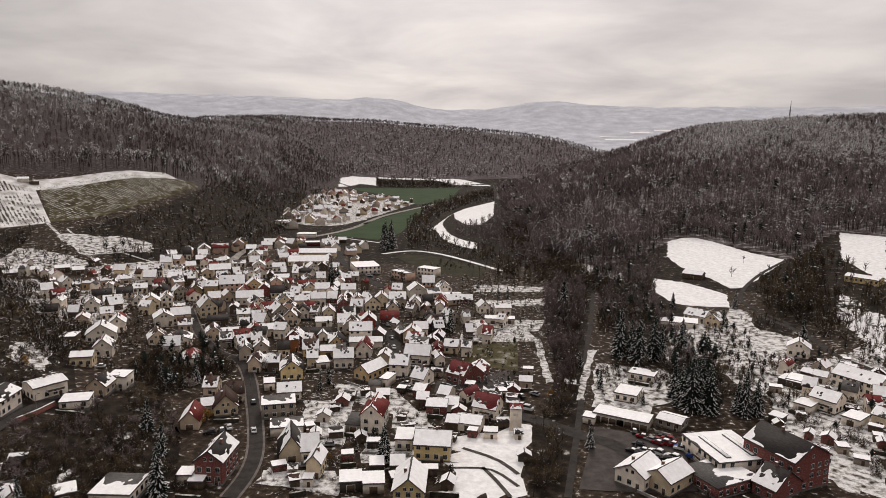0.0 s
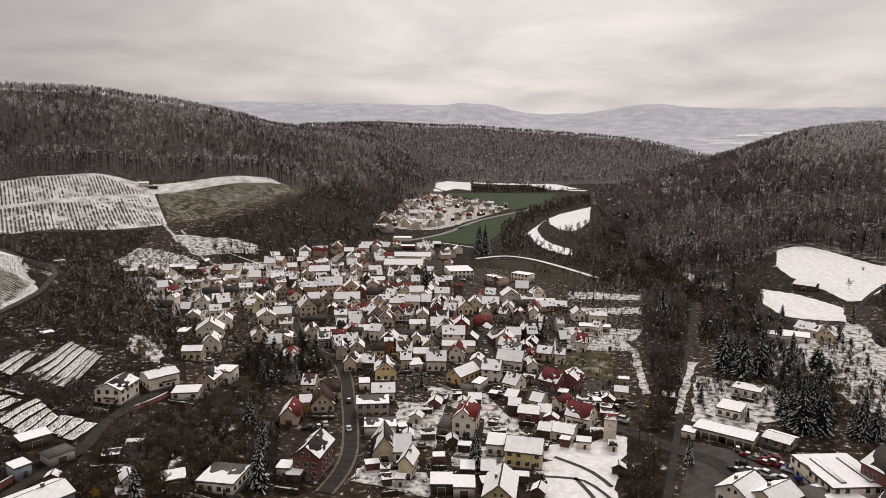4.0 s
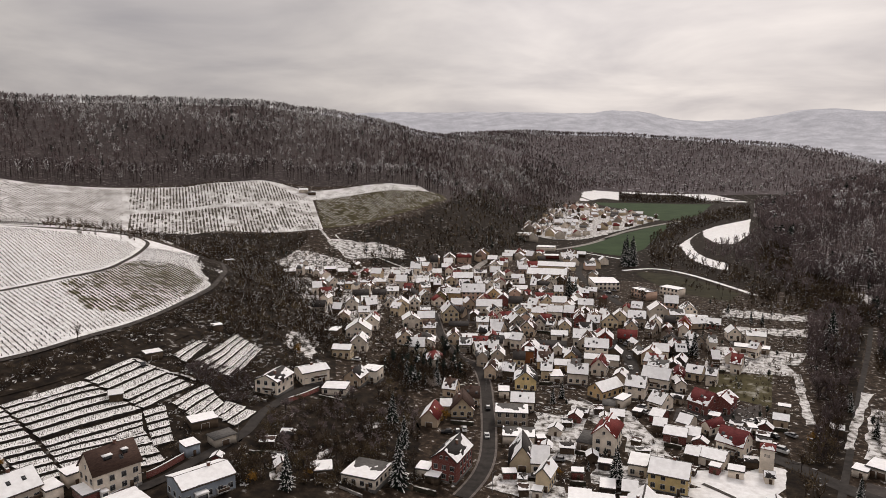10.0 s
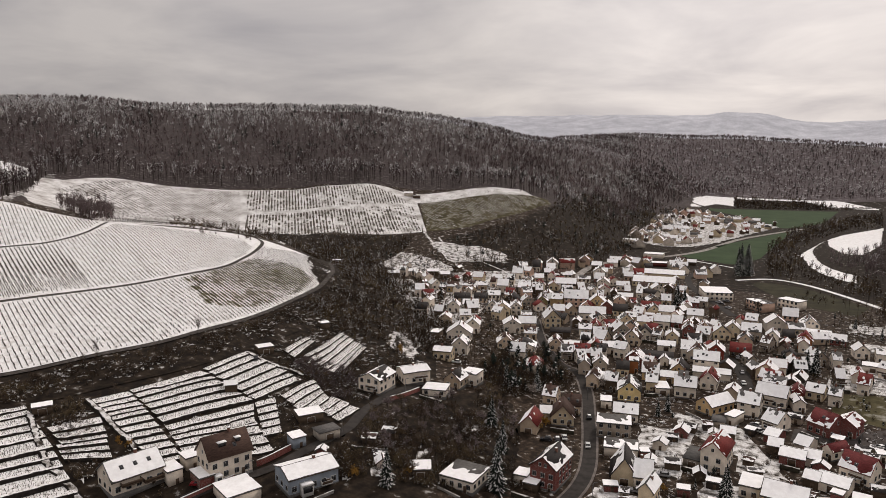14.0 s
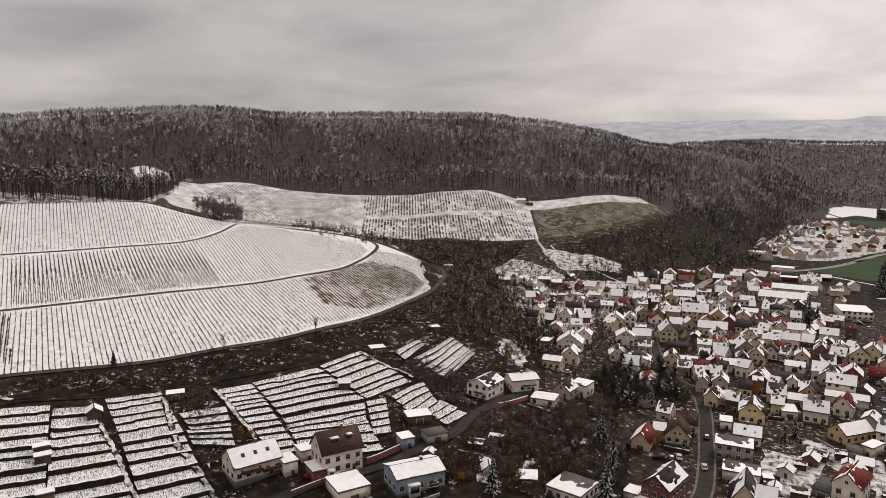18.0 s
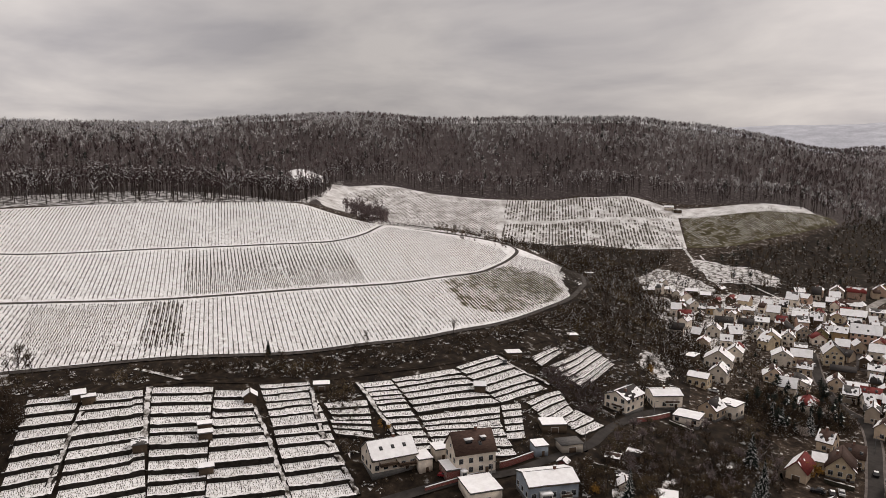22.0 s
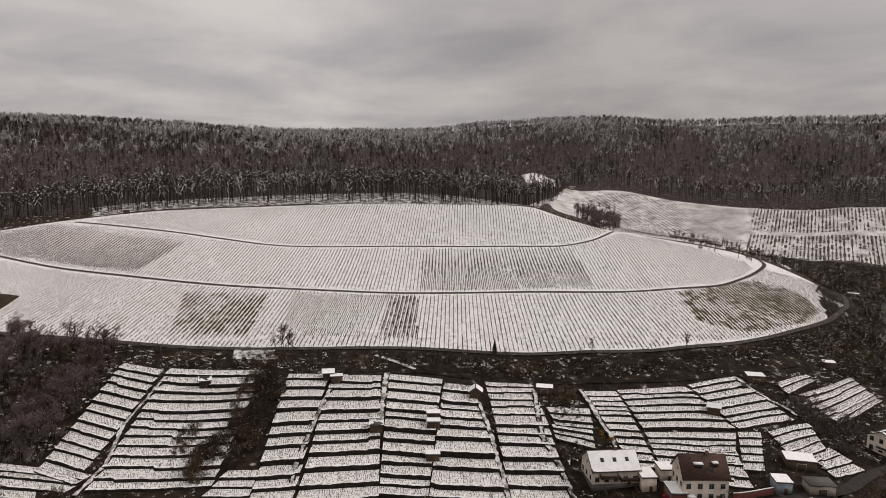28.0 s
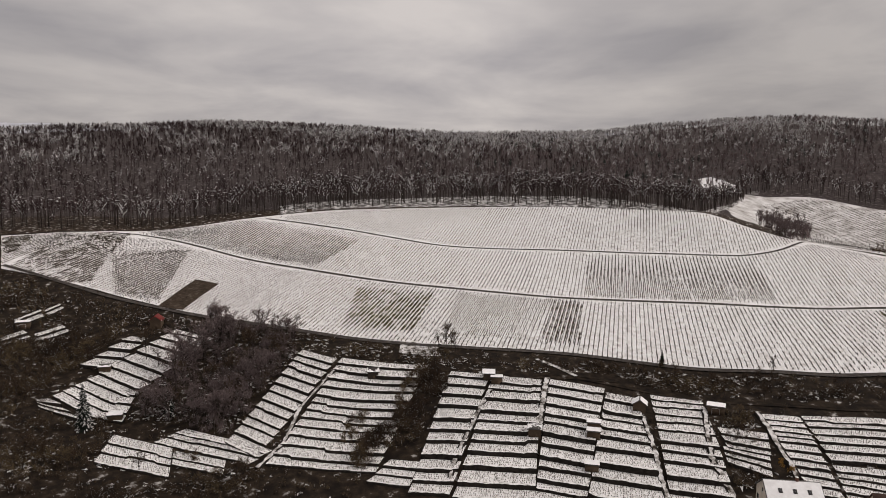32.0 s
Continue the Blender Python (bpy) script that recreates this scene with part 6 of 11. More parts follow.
def terraced_plot(ul, ur, ll, lr, n, seed):
    """A hillside plot of narrow terraces, each with a dry stone wall in front and a bed of vines."""
    rg = np.random.RandomState(seed)
    ul, ur, ll, lr = (np.array(p, float) for p in (ul, ur, ll, lr))
    width = np.linalg.norm(ur - ul + lr - ll) / 2
    KEEP_CLEAR.append(np.array([ul, ur, lr, ll]))
    m = max(6, int(width / 0.9))
    u = np.linspace(0, 1, m)[:, None]
    empty = new("vineyard_plot")
    mid = (ll + lr) / 2
    base = Vector((mid[0], mid[1], float(ground_z(mid[0], mid[1]))))
    empty.location = base
    tagged(empty, "terraced vineyard plot with dark dry stone walls in snow", "vineyard", group="terraced plots")
    steps = np.cumsum(np.concatenate([[0], rg.uniform(0.7, 1.3, n)]))
    steps /= steps[-1]
    lines, wave = [], np.cumsum(rg.normal(0, 0.0008, (n + 1, m)), axis=1)
    wave -= wave.mean(1)[:, None]
    for _ in range(int(width / 12)):
        cut, side = rg.randint(1, m - 1), rg.choice((-1, 1))
        for i in range(1, n):
            if rg.rand() < 0.4:
                wave[i, cut:] += side * rg.uniform(0.06, 0.26) / n
    for i in range(n + 1):
        s = np.clip(steps[i] + wave[i] * (0.9 if 0 < i < n else 0.2), -0.02, 1.02)[:, None]
        low = ll * (1 - u) + lr * u
        up = ul * (1 - u) + ur * u
        lines.append(low * (1 - s) + up * s)
    gz = [ground_z(q[:, 0], q[:, 1]) for q in lines]
    vines, off = [], np.array(base)
    strip = lambda a, b: np.array([(a * m + k, a * m + k + 1, b * m + k + 1, b * m + k) for k in range(m - 1)])
    for i in range(n):
        front, back = lines[i], lines[i + 1]
        depth = np.maximum(np.hypot(*(back - front).T), 0.3)[:, None]
        way = (back - front) / depth
        rise = gz[i + 1] - gz[i]
        zt = gz[i] + np.clip(0.72 * rise, 0.45, 2.2) + rg.uniform(0.12, 0.34) + np.convolve(rg.uniform(-0.14, 0.14, m + 2), np.ones(3) / 3, "valid")
        zb = np.maximum(gz[i + 1] + 0.1, zt)
        lip = front + way * 0.12
        ledge = front + way * np.minimum(rg.uniform(0.12, 0.6, (m, 1)), depth * 0.36)
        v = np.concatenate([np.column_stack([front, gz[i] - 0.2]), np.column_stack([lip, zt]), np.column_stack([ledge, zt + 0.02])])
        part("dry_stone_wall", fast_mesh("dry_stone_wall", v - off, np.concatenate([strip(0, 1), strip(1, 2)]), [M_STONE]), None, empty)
        cut_in = front + way * np.minimum(rg.uniform(0.0, 0.5, (m, 1)), depth * 0.3)
        half = (cut_in + back) / 2
        v2 = np.concatenate([np.column_stack([cut_in, zt + 0.06]), np.column_stack([half, (zt + zb) / 2 + 0.05 + rg.uniform(-0.06, 0.06, m)]), np.column_stack([back, zb + 0.02])])
        part("snowy_bed", fast_mesh("snowy_bed", v2 - off, np.concatenate([strip(0, 1), strip(1, 2)]), [M_BED]), None, empty)
        rows = max(2, int(depth.mean() / 1.35))
        for r in range(rows):
            t = 0.14 + 0.8 * (r + 0.5) / rows
            cnt = int(width / 0.62)
            ui = (np.arange(cnt) + rg.uniform(0.2, 0.8, cnt)) / cnt
            ui = ui[rg.rand(cnt) > 0.15]
            px = np.interp(ui, u[:, 0], front[:, 0] * (1 - t) + back[:, 0] * t)
            py = np.interp(ui, u[:, 0], front[:, 1] * (1 - t) + back[:, 1] * t)
            pz = np.interp(ui, u[:, 0], zt * (1 - t) + zb * t)
            vines.append(np.column_stack([px, py, pz]))
    q = np.concatenate(vines) - off
    k = len(q)
    ang = rg.uniform(0, 6.283, k)
    vv = np.zeros((k, 4, 3))
    for j in range(3):
        vv[:, j] = q + np.column_stack([0.13 * np.cos(ang + j * 2.094), 0.13 * np.sin(ang + j * 2.094), np.zeros(k)])
    vv[:, 3] = q + np.column_stack([rg.uniform(-0.35, 0.35, (k, 2)), rg.uniform(0.4, 0.95, k)])
    T = (np.array([(0, 1, 3), (1, 2, 3), (2, 0, 3)])[None] + 4 * np.arange(k)[:, None, None]).reshape(-1, 3)
    vo = part("vine_stocks", fast_mesh("vine_stocks", vv.reshape(-1, 3), T, [M_VINE]), None, empty)
    vo["kind"] = "stuff"
    vo.name = "vine_growth"


for i, (ul, ur, ll, lr, n) in enumerate(TERRACES):
    terraced_plot(ul, ur, ll, lr, n, 50 + i)


def stair(points, width, seed):
    """A steep flight of snowy steps between two plots, on a rough stone base."""
    rg = np.random.RandomState(seed)
    c = along(points, step=1.1)
    t = np.gradient(c, axis=0)
    t /= np.linalg.norm(t, axis=1)[:, None]
    s = np.stack([-t[:, 1], t[:, 0]], 1)
    n = len(c)
    g = ground_z(c[:, 0], c[:, 1])
    z = g + 0.75 + np.convolve(rg.uniform(-0.35, 0.35, n + 2), np.ones(3) / 3, "valid")
    wl, wr = (width * rg.uniform(0.2, 0.64, n)[:, None] for _ in range(2))
    ob = new("stair_path")
    ob.location = (c[0, 0], c[0, 1], g[0])
    tagged(ob, "snowy stone steps climbing between terraced vineyard plots", "steps", group="stair paths", kind="structure")
    off = np.array((c[0, 0], c[0, 1], g[0]))
    strip = lambda a, b: np.array([(a * n + k, a * n + k + 1, b * n + k + 1, b * n + k) for k in range(n - 1)])
    v = np.concatenate([np.column_stack([c - s * (width * 0.62), g - 0.3]), np.column_stack([c - s * (width * 0.6), z - 0.05]), np.column_stack([c + s * (width * 0.6), z - 0.05]), np.column_stack([c + s * (width * 0.62), g - 0.3])])
    part("stone_base", fast_mesh("stone_base", v - off, np.concatenate([strip(0, 1), strip(1, 2), strip(2, 3)]), [M_STONE]), None, ob)
    v = np.concatenate([np.column_stack([c - s * wl, z]), np.column_stack([c, z + 0.06]), np.column_stack([c + s * wr, z])])
    part("snow", fast_mesh("snow", v - off, np.concatenate([strip(0, 1), strip(1, 2)]), [M_GARDEN]), None, ob)


for i, (width, pts) in enumerate((
        (1.7, [(-231.7, 47.7), (-221.1, 42.1), (-209.6, 36.4), (-197.5, 30.2), (-188.3, 27.2)]),
        (2.3, [(-236.2, 69.6), (-222.7, 64.5), (-208.8, 59.4), (-203.9, 57.2)]),
        (1.6, [(-205.6, 93.5), (-197.4, 91.4), (-188.4, 89.7), (-179.7, 87.4), (-171.2, 85.5), (-160.4, 82.3)]),
        (1.9, [(-207, 115.2), (-192.6, 108.8), (-181, 104), (-173.8, 103.1), (-165.9, 101.7), (-151.1, 97.9)]),
        (1.8, [(-201, 130.2), (-190.8, 127.8), (-180, 124.8), (-172, 123.3), (-167.8, 122.1)]),
        (1.5, [(-265.5, -6.3), (-249.2, -14.2), (-236.5, -19.4), (-218.1, -22.6), (-206.8, -27.5), (-202.4, -29.4)]),
        (1.6, [(-190.5, 190.5), (-179.6, 189.9), (-171.7, 190.2), (-163.2, 190.9)]))):
    stair(pts, 0.85 * width, 90 + i)

# ---- houses ----
WALLS = {
    "white": (0.92, 0.87, 0.81), "cream": (0.76, 0.66, 0.50), "yellow": (0.74, 0.61, 0.34), "grey": (0.42, 0.375, 0.33), "beige": (0.62, 0.52, 0.42),
    "ochre": (0.62, 0.46, 0.27), "orange": (0.48, 0.20, 0.09), "pink": (0.72, 0.53, 0.45), "brown": (0.11, 0.085, 0.065), "red": (0.26, 0.06, 0.045),
    "olive": (0.32, 0.30, 0.16), "maroon": (0.16, 0.045, 0.04), "blue": (0.33, 0.40, 0.50), "dark": (0.07, 0.06, 0.055), "garage": (0.42, 0.40, 0.37)}
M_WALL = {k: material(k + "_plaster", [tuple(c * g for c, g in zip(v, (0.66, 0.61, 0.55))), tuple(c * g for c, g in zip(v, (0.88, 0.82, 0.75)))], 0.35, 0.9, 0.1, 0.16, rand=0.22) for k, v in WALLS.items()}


def brick_material():
    m = material("brick_wall", [(0.15, 0.05, 0.04), (0.24, 0.08, 0.06)], 0.4, 0.9, 0, 0.2)
    n, l = m.node_tree.nodes, m.node_tree.links
    b = n.new("ShaderNodeTexBrick")
    b.inputs["Color1"].default_value, b.inputs["Color2"].default_value, b.inputs["Mortar"].default_value = (0.20, 0.06, 0.05, 1), (0.14, 0.045, 0.04, 1), (0.26, 0.2, 0.17, 1)
    b.inputs["Scale"].default_value = 4.0
    b.inputs["Mortar Size"].default_value = 0.012
    co = n.new("ShaderNodeTexCoord")
    mp = n.new("ShaderNodeMapping"); mp.inputs["Rotation"].default_value = (radians(90), 0, 0)
    l.new(co.outputs["Object"], mp.inputs[0]); l.new(mp.outputs[0], b.inputs["Vector"])
    l.new(b.outputs[0], n["Principled BSDF"].inputs["Base Color"])
    return m


M_WALL["brick"] = brick_material()
ROOFS = {"dark": (0.045, 0.040, 0.038), "grey": (0.11, 0.105, 0.10), "brown": (0.070, 0.043, 0.034), "red": (0.17, 0.034, 0.030), "maroon": (0.13, 0.03, 0.03), "flat": (0.10, 0.095, 0.09)}
M_ROOF = {k: material(k + "_roof_tiles", [tuple(c * 0.7 for c in v), tuple(c * 1.2 for c in v)], 1.5, 0.8, 0.2, 0.3, rand=0.15, stretch=(0.6, 1, 3)) for k, v in ROOFS.items()}
M_FRAME = material("window_frame", [(0.55, 0.53, 0.50), (0.66, 0.64, 0.61)], 2.0, 0.6, 0, 0.05)
M_PANE = material("dark_window_glass", [(0.018, 0.019, 0.021), (0.035, 0.035, 0.037)], 0.8, 0.12, 0, 0.1, spec=0.5)
M_DOOR = material("door_wood", [(0.06, 0.04, 0.03), (0.11, 0.075, 0.05)], 2.0, 0.6, 0, 0.2)
M_CHIMNEY = material("chimney_brick", [(0.12, 0.06, 0.045), (0.2, 0.11, 0.085)], 2.5, 0.9, 0, 0.3)


def box_data(name, boxes, mats):
    """A mesh of boxes (x0, y0, z0, x1, y1, z1, material number)."""
    v, f, idx = [], [], []
    for x0, y0, z0, x1, y1, z1, k in boxes:
        i = len(v)
        v += [(x0, y0, z0), (x1, y0, z0), (x1, y1, z0), (x0, y1, z0), (x0, y0, z1), (x1, y0, z1), (x1, y1, z1), (x0, y1, z1)]
        f += [(i + 3, i + 2, i + 1, i), (i + 4, i + 5, i + 6, i + 7), (i, i + 1, i + 5, i + 4), (i + 1, i + 2, i + 6, i + 5), (i + 2, i + 3, i + 7, i + 6), (i + 3, i, i + 4, i + 7)]
        idx += [k] * 6
    return fast_mesh(name, v, np.array(f), mats, idx)


def window_mesh(w, h):
    """A window in one piece, and the same split into frame and panes."""
    whole = [(-w / 2 - 0.05, -0.05, -0.05, w / 2 + 0.05, 0.03, h + 0.05, 0), (-w / 2, -0.075, 0, -0.02, 0.02, h, 1), (0.02, -0.075, 0, w / 2, 0.02, h, 1), (-w / 2 - 0.1, -0.14, -0.1, w / 2 + 0.1, 0.02, -0.05, 0)]
    panes = [b[:6] + (0,) for b in whole if b[6] == 1]
    return box_data("window", whole, [M_FRAME, M_PANE]), box_data("window", [b for b in whole if b[6] == 0], [M_FRAME]), box_data("pane", panes[:1], [M_PANE]), box_data("pane", panes[1:], [M_PANE])


WINDOWS = [window_mesh(1.25, 1.45), window_mesh(0.8, 1.0), window_mesh(1.9, 1.3)]
DOOR = box_data("door", [(-0.6, -0.06, 0, 0.6, 0.03, 2.2, 0), (-0.5, -0.09, 0.02, 0.5, 0.02, 2.1, 1)], [M_FRAME, M_DOOR])
GARAGE_DOOR = box_data("garage_door", [(-1.25, -0.06, 0, 1.25, 0.03, 2.25, 0), (-1.15, -0.09, 0.02, 1.15, 0.02, 2.15, 1)], [M_FRAME, M_DOOR])
SHED_DOOR = box_data("door", [(-0.45, -0.05, 0, 0.45, 0.02, 1.75, 0)], [M_DOOR])
CHIMNEY = box_data("chimney", [(-0.35, -0.35, -1.2, 0.35, 0.35, 1.0, 0), (-0.43, -0.43, 1.0, 0.43, 0.43, 1.1, 0)], [M_CHIMNEY])
CHIMNEY_CAP = box_data("snow_cap", [(-0.36, -0.36, 1.1, 0.36, 0.36, 1.22, 0)], [M_ROOF_SNOW])
SKYLIGHT = box_data("skylight", [(-0.5, -0.65, -0.1, 0.5, 0.65, 0.07, 0), (-0.4, -0.55, 0.0, 0.4, 0.55, 0.1, 1)], [M_ROOF["grey"], M_PANE])
BALCONY = box_data("balcony", [(-1.9, -1.4, 0, 1.9, 0, 0.16, 0), (-1.9, -1.4, 0.16, -1.82, 0, 1.1, 0), (1.82, -1.4, 0.16, 1.9, 0, 1.1, 0), (-1.9, -1.4, 0.25, 1.9, -1.34, 0.95, 1), (-1.9, -1.42, 1.02, 1.9, -1.32, 1.1, 0)], [M_FRAME, M_DOOR])
GUTTER = box_data("gutter", [(-0.5, -0.09, -0.12, 0.5, 0.09, 0.05, 0)], [M_DOOR])
TIMBER_BALCONY = box_data("balcony", [(-2.6, -1.5, 0, 2.6, 0, 0.18, 0), (-2.6, -1.5, 0.18, -2.5, 0, 1.1, 0), (2.5, -1.5, 0.18, 2.6, 0, 1.1, 0), (-2.6, -1.5, 0.3, 2.6, -1.42, 1.1, 0)], [M_DOOR])
WORDS = {"brick": "red brick", "brown": "brown timber", "dark": "dark timber", "red": "red painted", "maroon": "dark red", "garage": "white and brown"}
SNOWY = {"1": "fully under snow", "m": "mostly under snow", "p": "partly under snow", "s": "with snow along the eaves", "l": "with snow on one side", "r": "with snow on one side", "0": "bare of snow"}


def slope_mesh(name, a, b, c, d, thick, mat):
    """A slab between two lower corners a, b and two upper ones d, c."""
    a, b, c, d = (np.array(p, float) for p in (a, b, c, d))
    nrm = np.cross(b - a, d - a)
    nrm /= np.linalg.norm(nrm)
    if nrm[2] < 0:
        nrm = -nrm
    v = [a, b, c, d] + [p + nrm * thick for p in (a, b, c, d)]
    f = [(3, 2, 1, 0), (4, 5, 6, 7), (0, 1, 5, 4), (1, 2, 6, 5), (2, 3, 7, 6), (3, 0, 4, 7)]
    return fast_mesh(name, v, np.array(f), [mat])


def snow_mesh(a, b, c, d, lift, share, rg):
    """A sheet of snow on a slope, whole with a slightly broken edge, or in patches with rounded outlines."""
    a, b, c, d = (np.array(p, float) for p in (a, b, c, d))
    nrm = np.cross(b - a, d - a)
    nrm /= np.linalg.norm(nrm)
    if nrm[2] < 0:
        nrm = -nrm
    nu, nv = (21, 13) if share < 1 else (15, 9)
    u, v = np.meshgrid(np.linspace(0.01, 0.99, nu), np.linspace(0.02, 0.985, nv), indexing="ij")
    g = rg.uniform(0, 6.28, 6)
    field = np.sin(u * 7 + g[0]) + np.sin(v * 5 + g[1] + u * 3) + 0.7 * np.sin(u * 17 + v * 9 + g[2]) + 0.6 * np.sin(v * 15 - u * 11 + g[3]) + rg.normal(0, 0.28, u.shape)
    if share >= 1:
        edge = np.minimum(np.minimum(u, 1 - u) * 2.2, np.minimum(v * 1.6, (1 - v) * 3))
        field = field * 0.4 + 9 * np.minimum(edge, 0.25)
        thr = np.quantile(field, 0.035)
    else:
        way = -1 if rg.rand() < 0.65 else 1
        field = 0.42 * field + way * 2.6 * v + 1.2 * np.maximum(np.abs(u - 0.5) - 0.36, 0) * 8
        thr = np.quantile(field, 1 - share)
    p = a * ((1 - u) * (1 - v))[..., None] + b * (u * (1 - v))[..., None] + c * (u * v)[..., None] + d * ((1 - u) * v)[..., None]
    p = (p + nrm * (lift + rg.uniform(0, 0.05, u.shape))[..., None]).reshape(-1, 3)
    w = field.ravel() - thr
    quads = grid_faces(nu, nv)
    tri = np.concatenate([quads[:, [0, 1, 2]], quads[:, [0, 2, 3]]])
    sign = w[tri] > 0
    V, F = list(p), [tuple(t) for t in tri[sign.all(1)]]
    for t in tri[sign.any(1) & ~sign.all(1)]:
        ring = []
        for k in range(3):
            i, j = t[k], t[(k + 1) % 3]
            if w[i] > 0:
                ring.append(i)
            if (w[i] > 0) != (w[j] > 0):
                q = w[i] / (w[i] - w[j])
                V.append(p[i] * (1 - q) + p[j] * q)
                ring.append(len(V) - 1)
        F += [(ring[0], ring[k], ring[k + 1]) for k in range(1, len(ring) - 1)]
    return fast_mesh("snow", V, np.array(F), [M_ROOF_SNOW])


def roof_snow(me, ob, share):
    """Snow on one side of a roof; broken patches count as stuff."""
    sn = part("snow", me, None, ob)
    if share < 1:
        sn["kind"] = "stuff"


HOUSE_NO = [0]
HOUSE_SPOTS = []
HOUSE_DIM = {}


def house(x, y, turn, w, depth, form, floors, wall, roof, snow, pitch, name="house", category="house", label="", windows=True):
    """A house. form: g gable to the front, e eaves to the front, h hipped; the front looks along local -y."""
    HOUSE_NO[0] += 1
    rg = np.random.RandomState(HOUSE_NO[0])
    in_village = name == "house" and not label and math.hypot(x, y) > 230 and floors > 1 and w < 14
    if in_village:
        w, depth, pitch = w * 0.9, depth * 0.86, pitch * 0.92
        if snow == "1" and (HOUSE_NO[0] * 7) % 10 < 4:
            snow = "m"
    HOUSE_SPOTS.append((x, y, turn, w, depth))
    r = math.hypot(x, y)
    c, s = math.cos(radians(turn)), math.sin(radians(turn))
    hw, hd = w / 2, depth / 2
    corners = [(x + a * c - b * s, y + a * s + b * c) for a in (-hw, hw) for b in (-hd, hd)]
    gz = [float(ground_z(*q)) for q in corners]
    z0 = min(gz) - 0.05
    up = float(np.mean(gz)) - z0
    eave = up + 0.3 + 2.75 * floors * (0.84 if in_village else 0.94 if floors < 2.25 and floors > 0.95 else 1.06)
    shed = w < 6.5 and floors <= 1.3 or floors <= 1.0
    if name == "house" and shed:
        name = category = "garage" if wall == "garage" else "shed"
    ob = new(name)
    ob.matrix_world = pose(x, y, z0, 0, 0, turn)
    kind_word = {"flat": "flat-roofed"}.get(roof, "hip-roofed" if form == "h" else "gabled")
    tagged(ob, label or "%s %s %s, %s roof %s" % (WORDS.get(wall, wall + " rendered"), kind_word, name, {"flat": "bitumen", "dark": "black tiled"}.get(roof, roof + " tiled"), SNOWY[snow]), category, group="village buildings")
    flat = roof == "flat"
    run = (hw if form == "g" else hd)
    rise = 0 if flat else run * math.tan(radians(pitch))
    HOUSE_DIM[ob.name] = (hw, hd, up, eave, rise, pitch)
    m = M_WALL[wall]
    # body
    if flat or form == "h":
        body = box_data("wall", [(-hw, -hd, 0, hw, hd, eave, 0)], [m])
    elif form == "g":
        v = [(-hw, -hd, 0), (hw, -hd, 0), (hw, -hd, eave), (0, -hd, eave + rise), (-hw, -hd, eave)]
        v += [(a, hd, b) for a, _, b in v]
        body = bmesh.new()
        vs = [body.verts.new(p) for p in v]
        for f in ((0, 1, 2, 3, 4), (9, 8, 7, 6, 5), (1, 6, 7, 2), (5, 0, 4, 9), (5, 6, 1, 0)):
            body.faces.new([vs[k] for k in f])
    else:
        v = [(-hw, -hd, 0), (-hw, hd, 0), (-hw, hd, eave), (-hw, 0, eave + rise), (-hw, -hd, eave)]
        v += [(hw, a, b) for _, a, b in v]
        body = bmesh.new()
        vs = [body.verts.new(p) for p in v]
        for f in ((4, 3, 2, 1, 0), (5, 6, 7, 8, 9), (0, 5, 9, 4), (6, 1, 2, 7), (0, 1, 6, 5)):
            body.faces.new([vs[k] for k in f])
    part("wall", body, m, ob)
    if r < 300 and not shed:
        part("plinth", box_data("plinth", [(-hw - 0.04, -hd - 0.04, -0.2, hw + 0.04, hd + 0.04, up + 0.55, 0)], [M_ROOF["grey"]]), None, ob)
    # roof
    mr = M_ROOF[roof]
    share = {"1": (1, 1), "p": (0.55, 0.5), "m": (0.86, 0.8), "s": (0.2, 0.75), "l": (1, 0.06), "r": (0.06, 1), "0": (0.0, 0.05)}[snow]
    if snow == "p" and roof in ("red", "maroon"):
        share = (0.3, 0.24)
    if flat:
        o = 0.3
        part("roof", box_data("roof", [(-hw - o, -hd - o, eave, hw + o, hd + o, eave + 0.28, 0)], [mr]), None, ob)
        if share[0] > 0:
            roof_snow(snow_mesh((-hw - o, -hd - o, eave), (hw + o, -hd - o, eave), (hw + o, hd + o, eave), (-hw - o, hd + o, eave), 0.34, share[0], rg), ob, share[0])
    elif form == "h":
        o = 0.5
        k = [(-hw - o, -hd - o, eave), (hw + o, -hd - o, eave), (hw + o, hd + o, eave), (-hw - o, hd + o, eave)]
        t = rise * 0.85
        top = [(-hw * 0.12, -0.05, eave + t), (hw * 0.12, -0.05, eave + t), (hw * 0.12, 0.05, eave + t), (-hw * 0.12, 0.05, eave + t)]
        for i in range(4):
            j = (i + 1) % 4
            q = (k[i], k[j], top[j], top[i])
            part("roof", slope_mesh("roof", *q, 0.2, mr), None, ob)
            roof_snow(snow_mesh(*q, 0.25, 0.35, rg), ob, 0.35)
    else:
        o, e = 0.45, 0.4
        drop = o * math.tan(radians(pitch))
        for side, sh in ((-1, share[0]), (1, share[1])):
            if form == "g":
                q = ((side * (hw + o), -hd - e, eave - drop), (side * (hw + o), hd + e, eave - drop), (0, hd + e, eave + rise), (0, -hd - e, eave + rise))
            else:
                q = ((-hw - e, side * (hd + o), eave - drop), (hw + e, side * (hd + o), eave - drop), (hw + e, 0, eave + rise), (-hw - e, 0, eave + rise))
            part("roof", slope_mesh("roof", *q, 0.22, mr), None, ob)
            if sh > 0:
                roof_snow(snow_mesh(*q, 0.26, sh, rg), ob, sh)
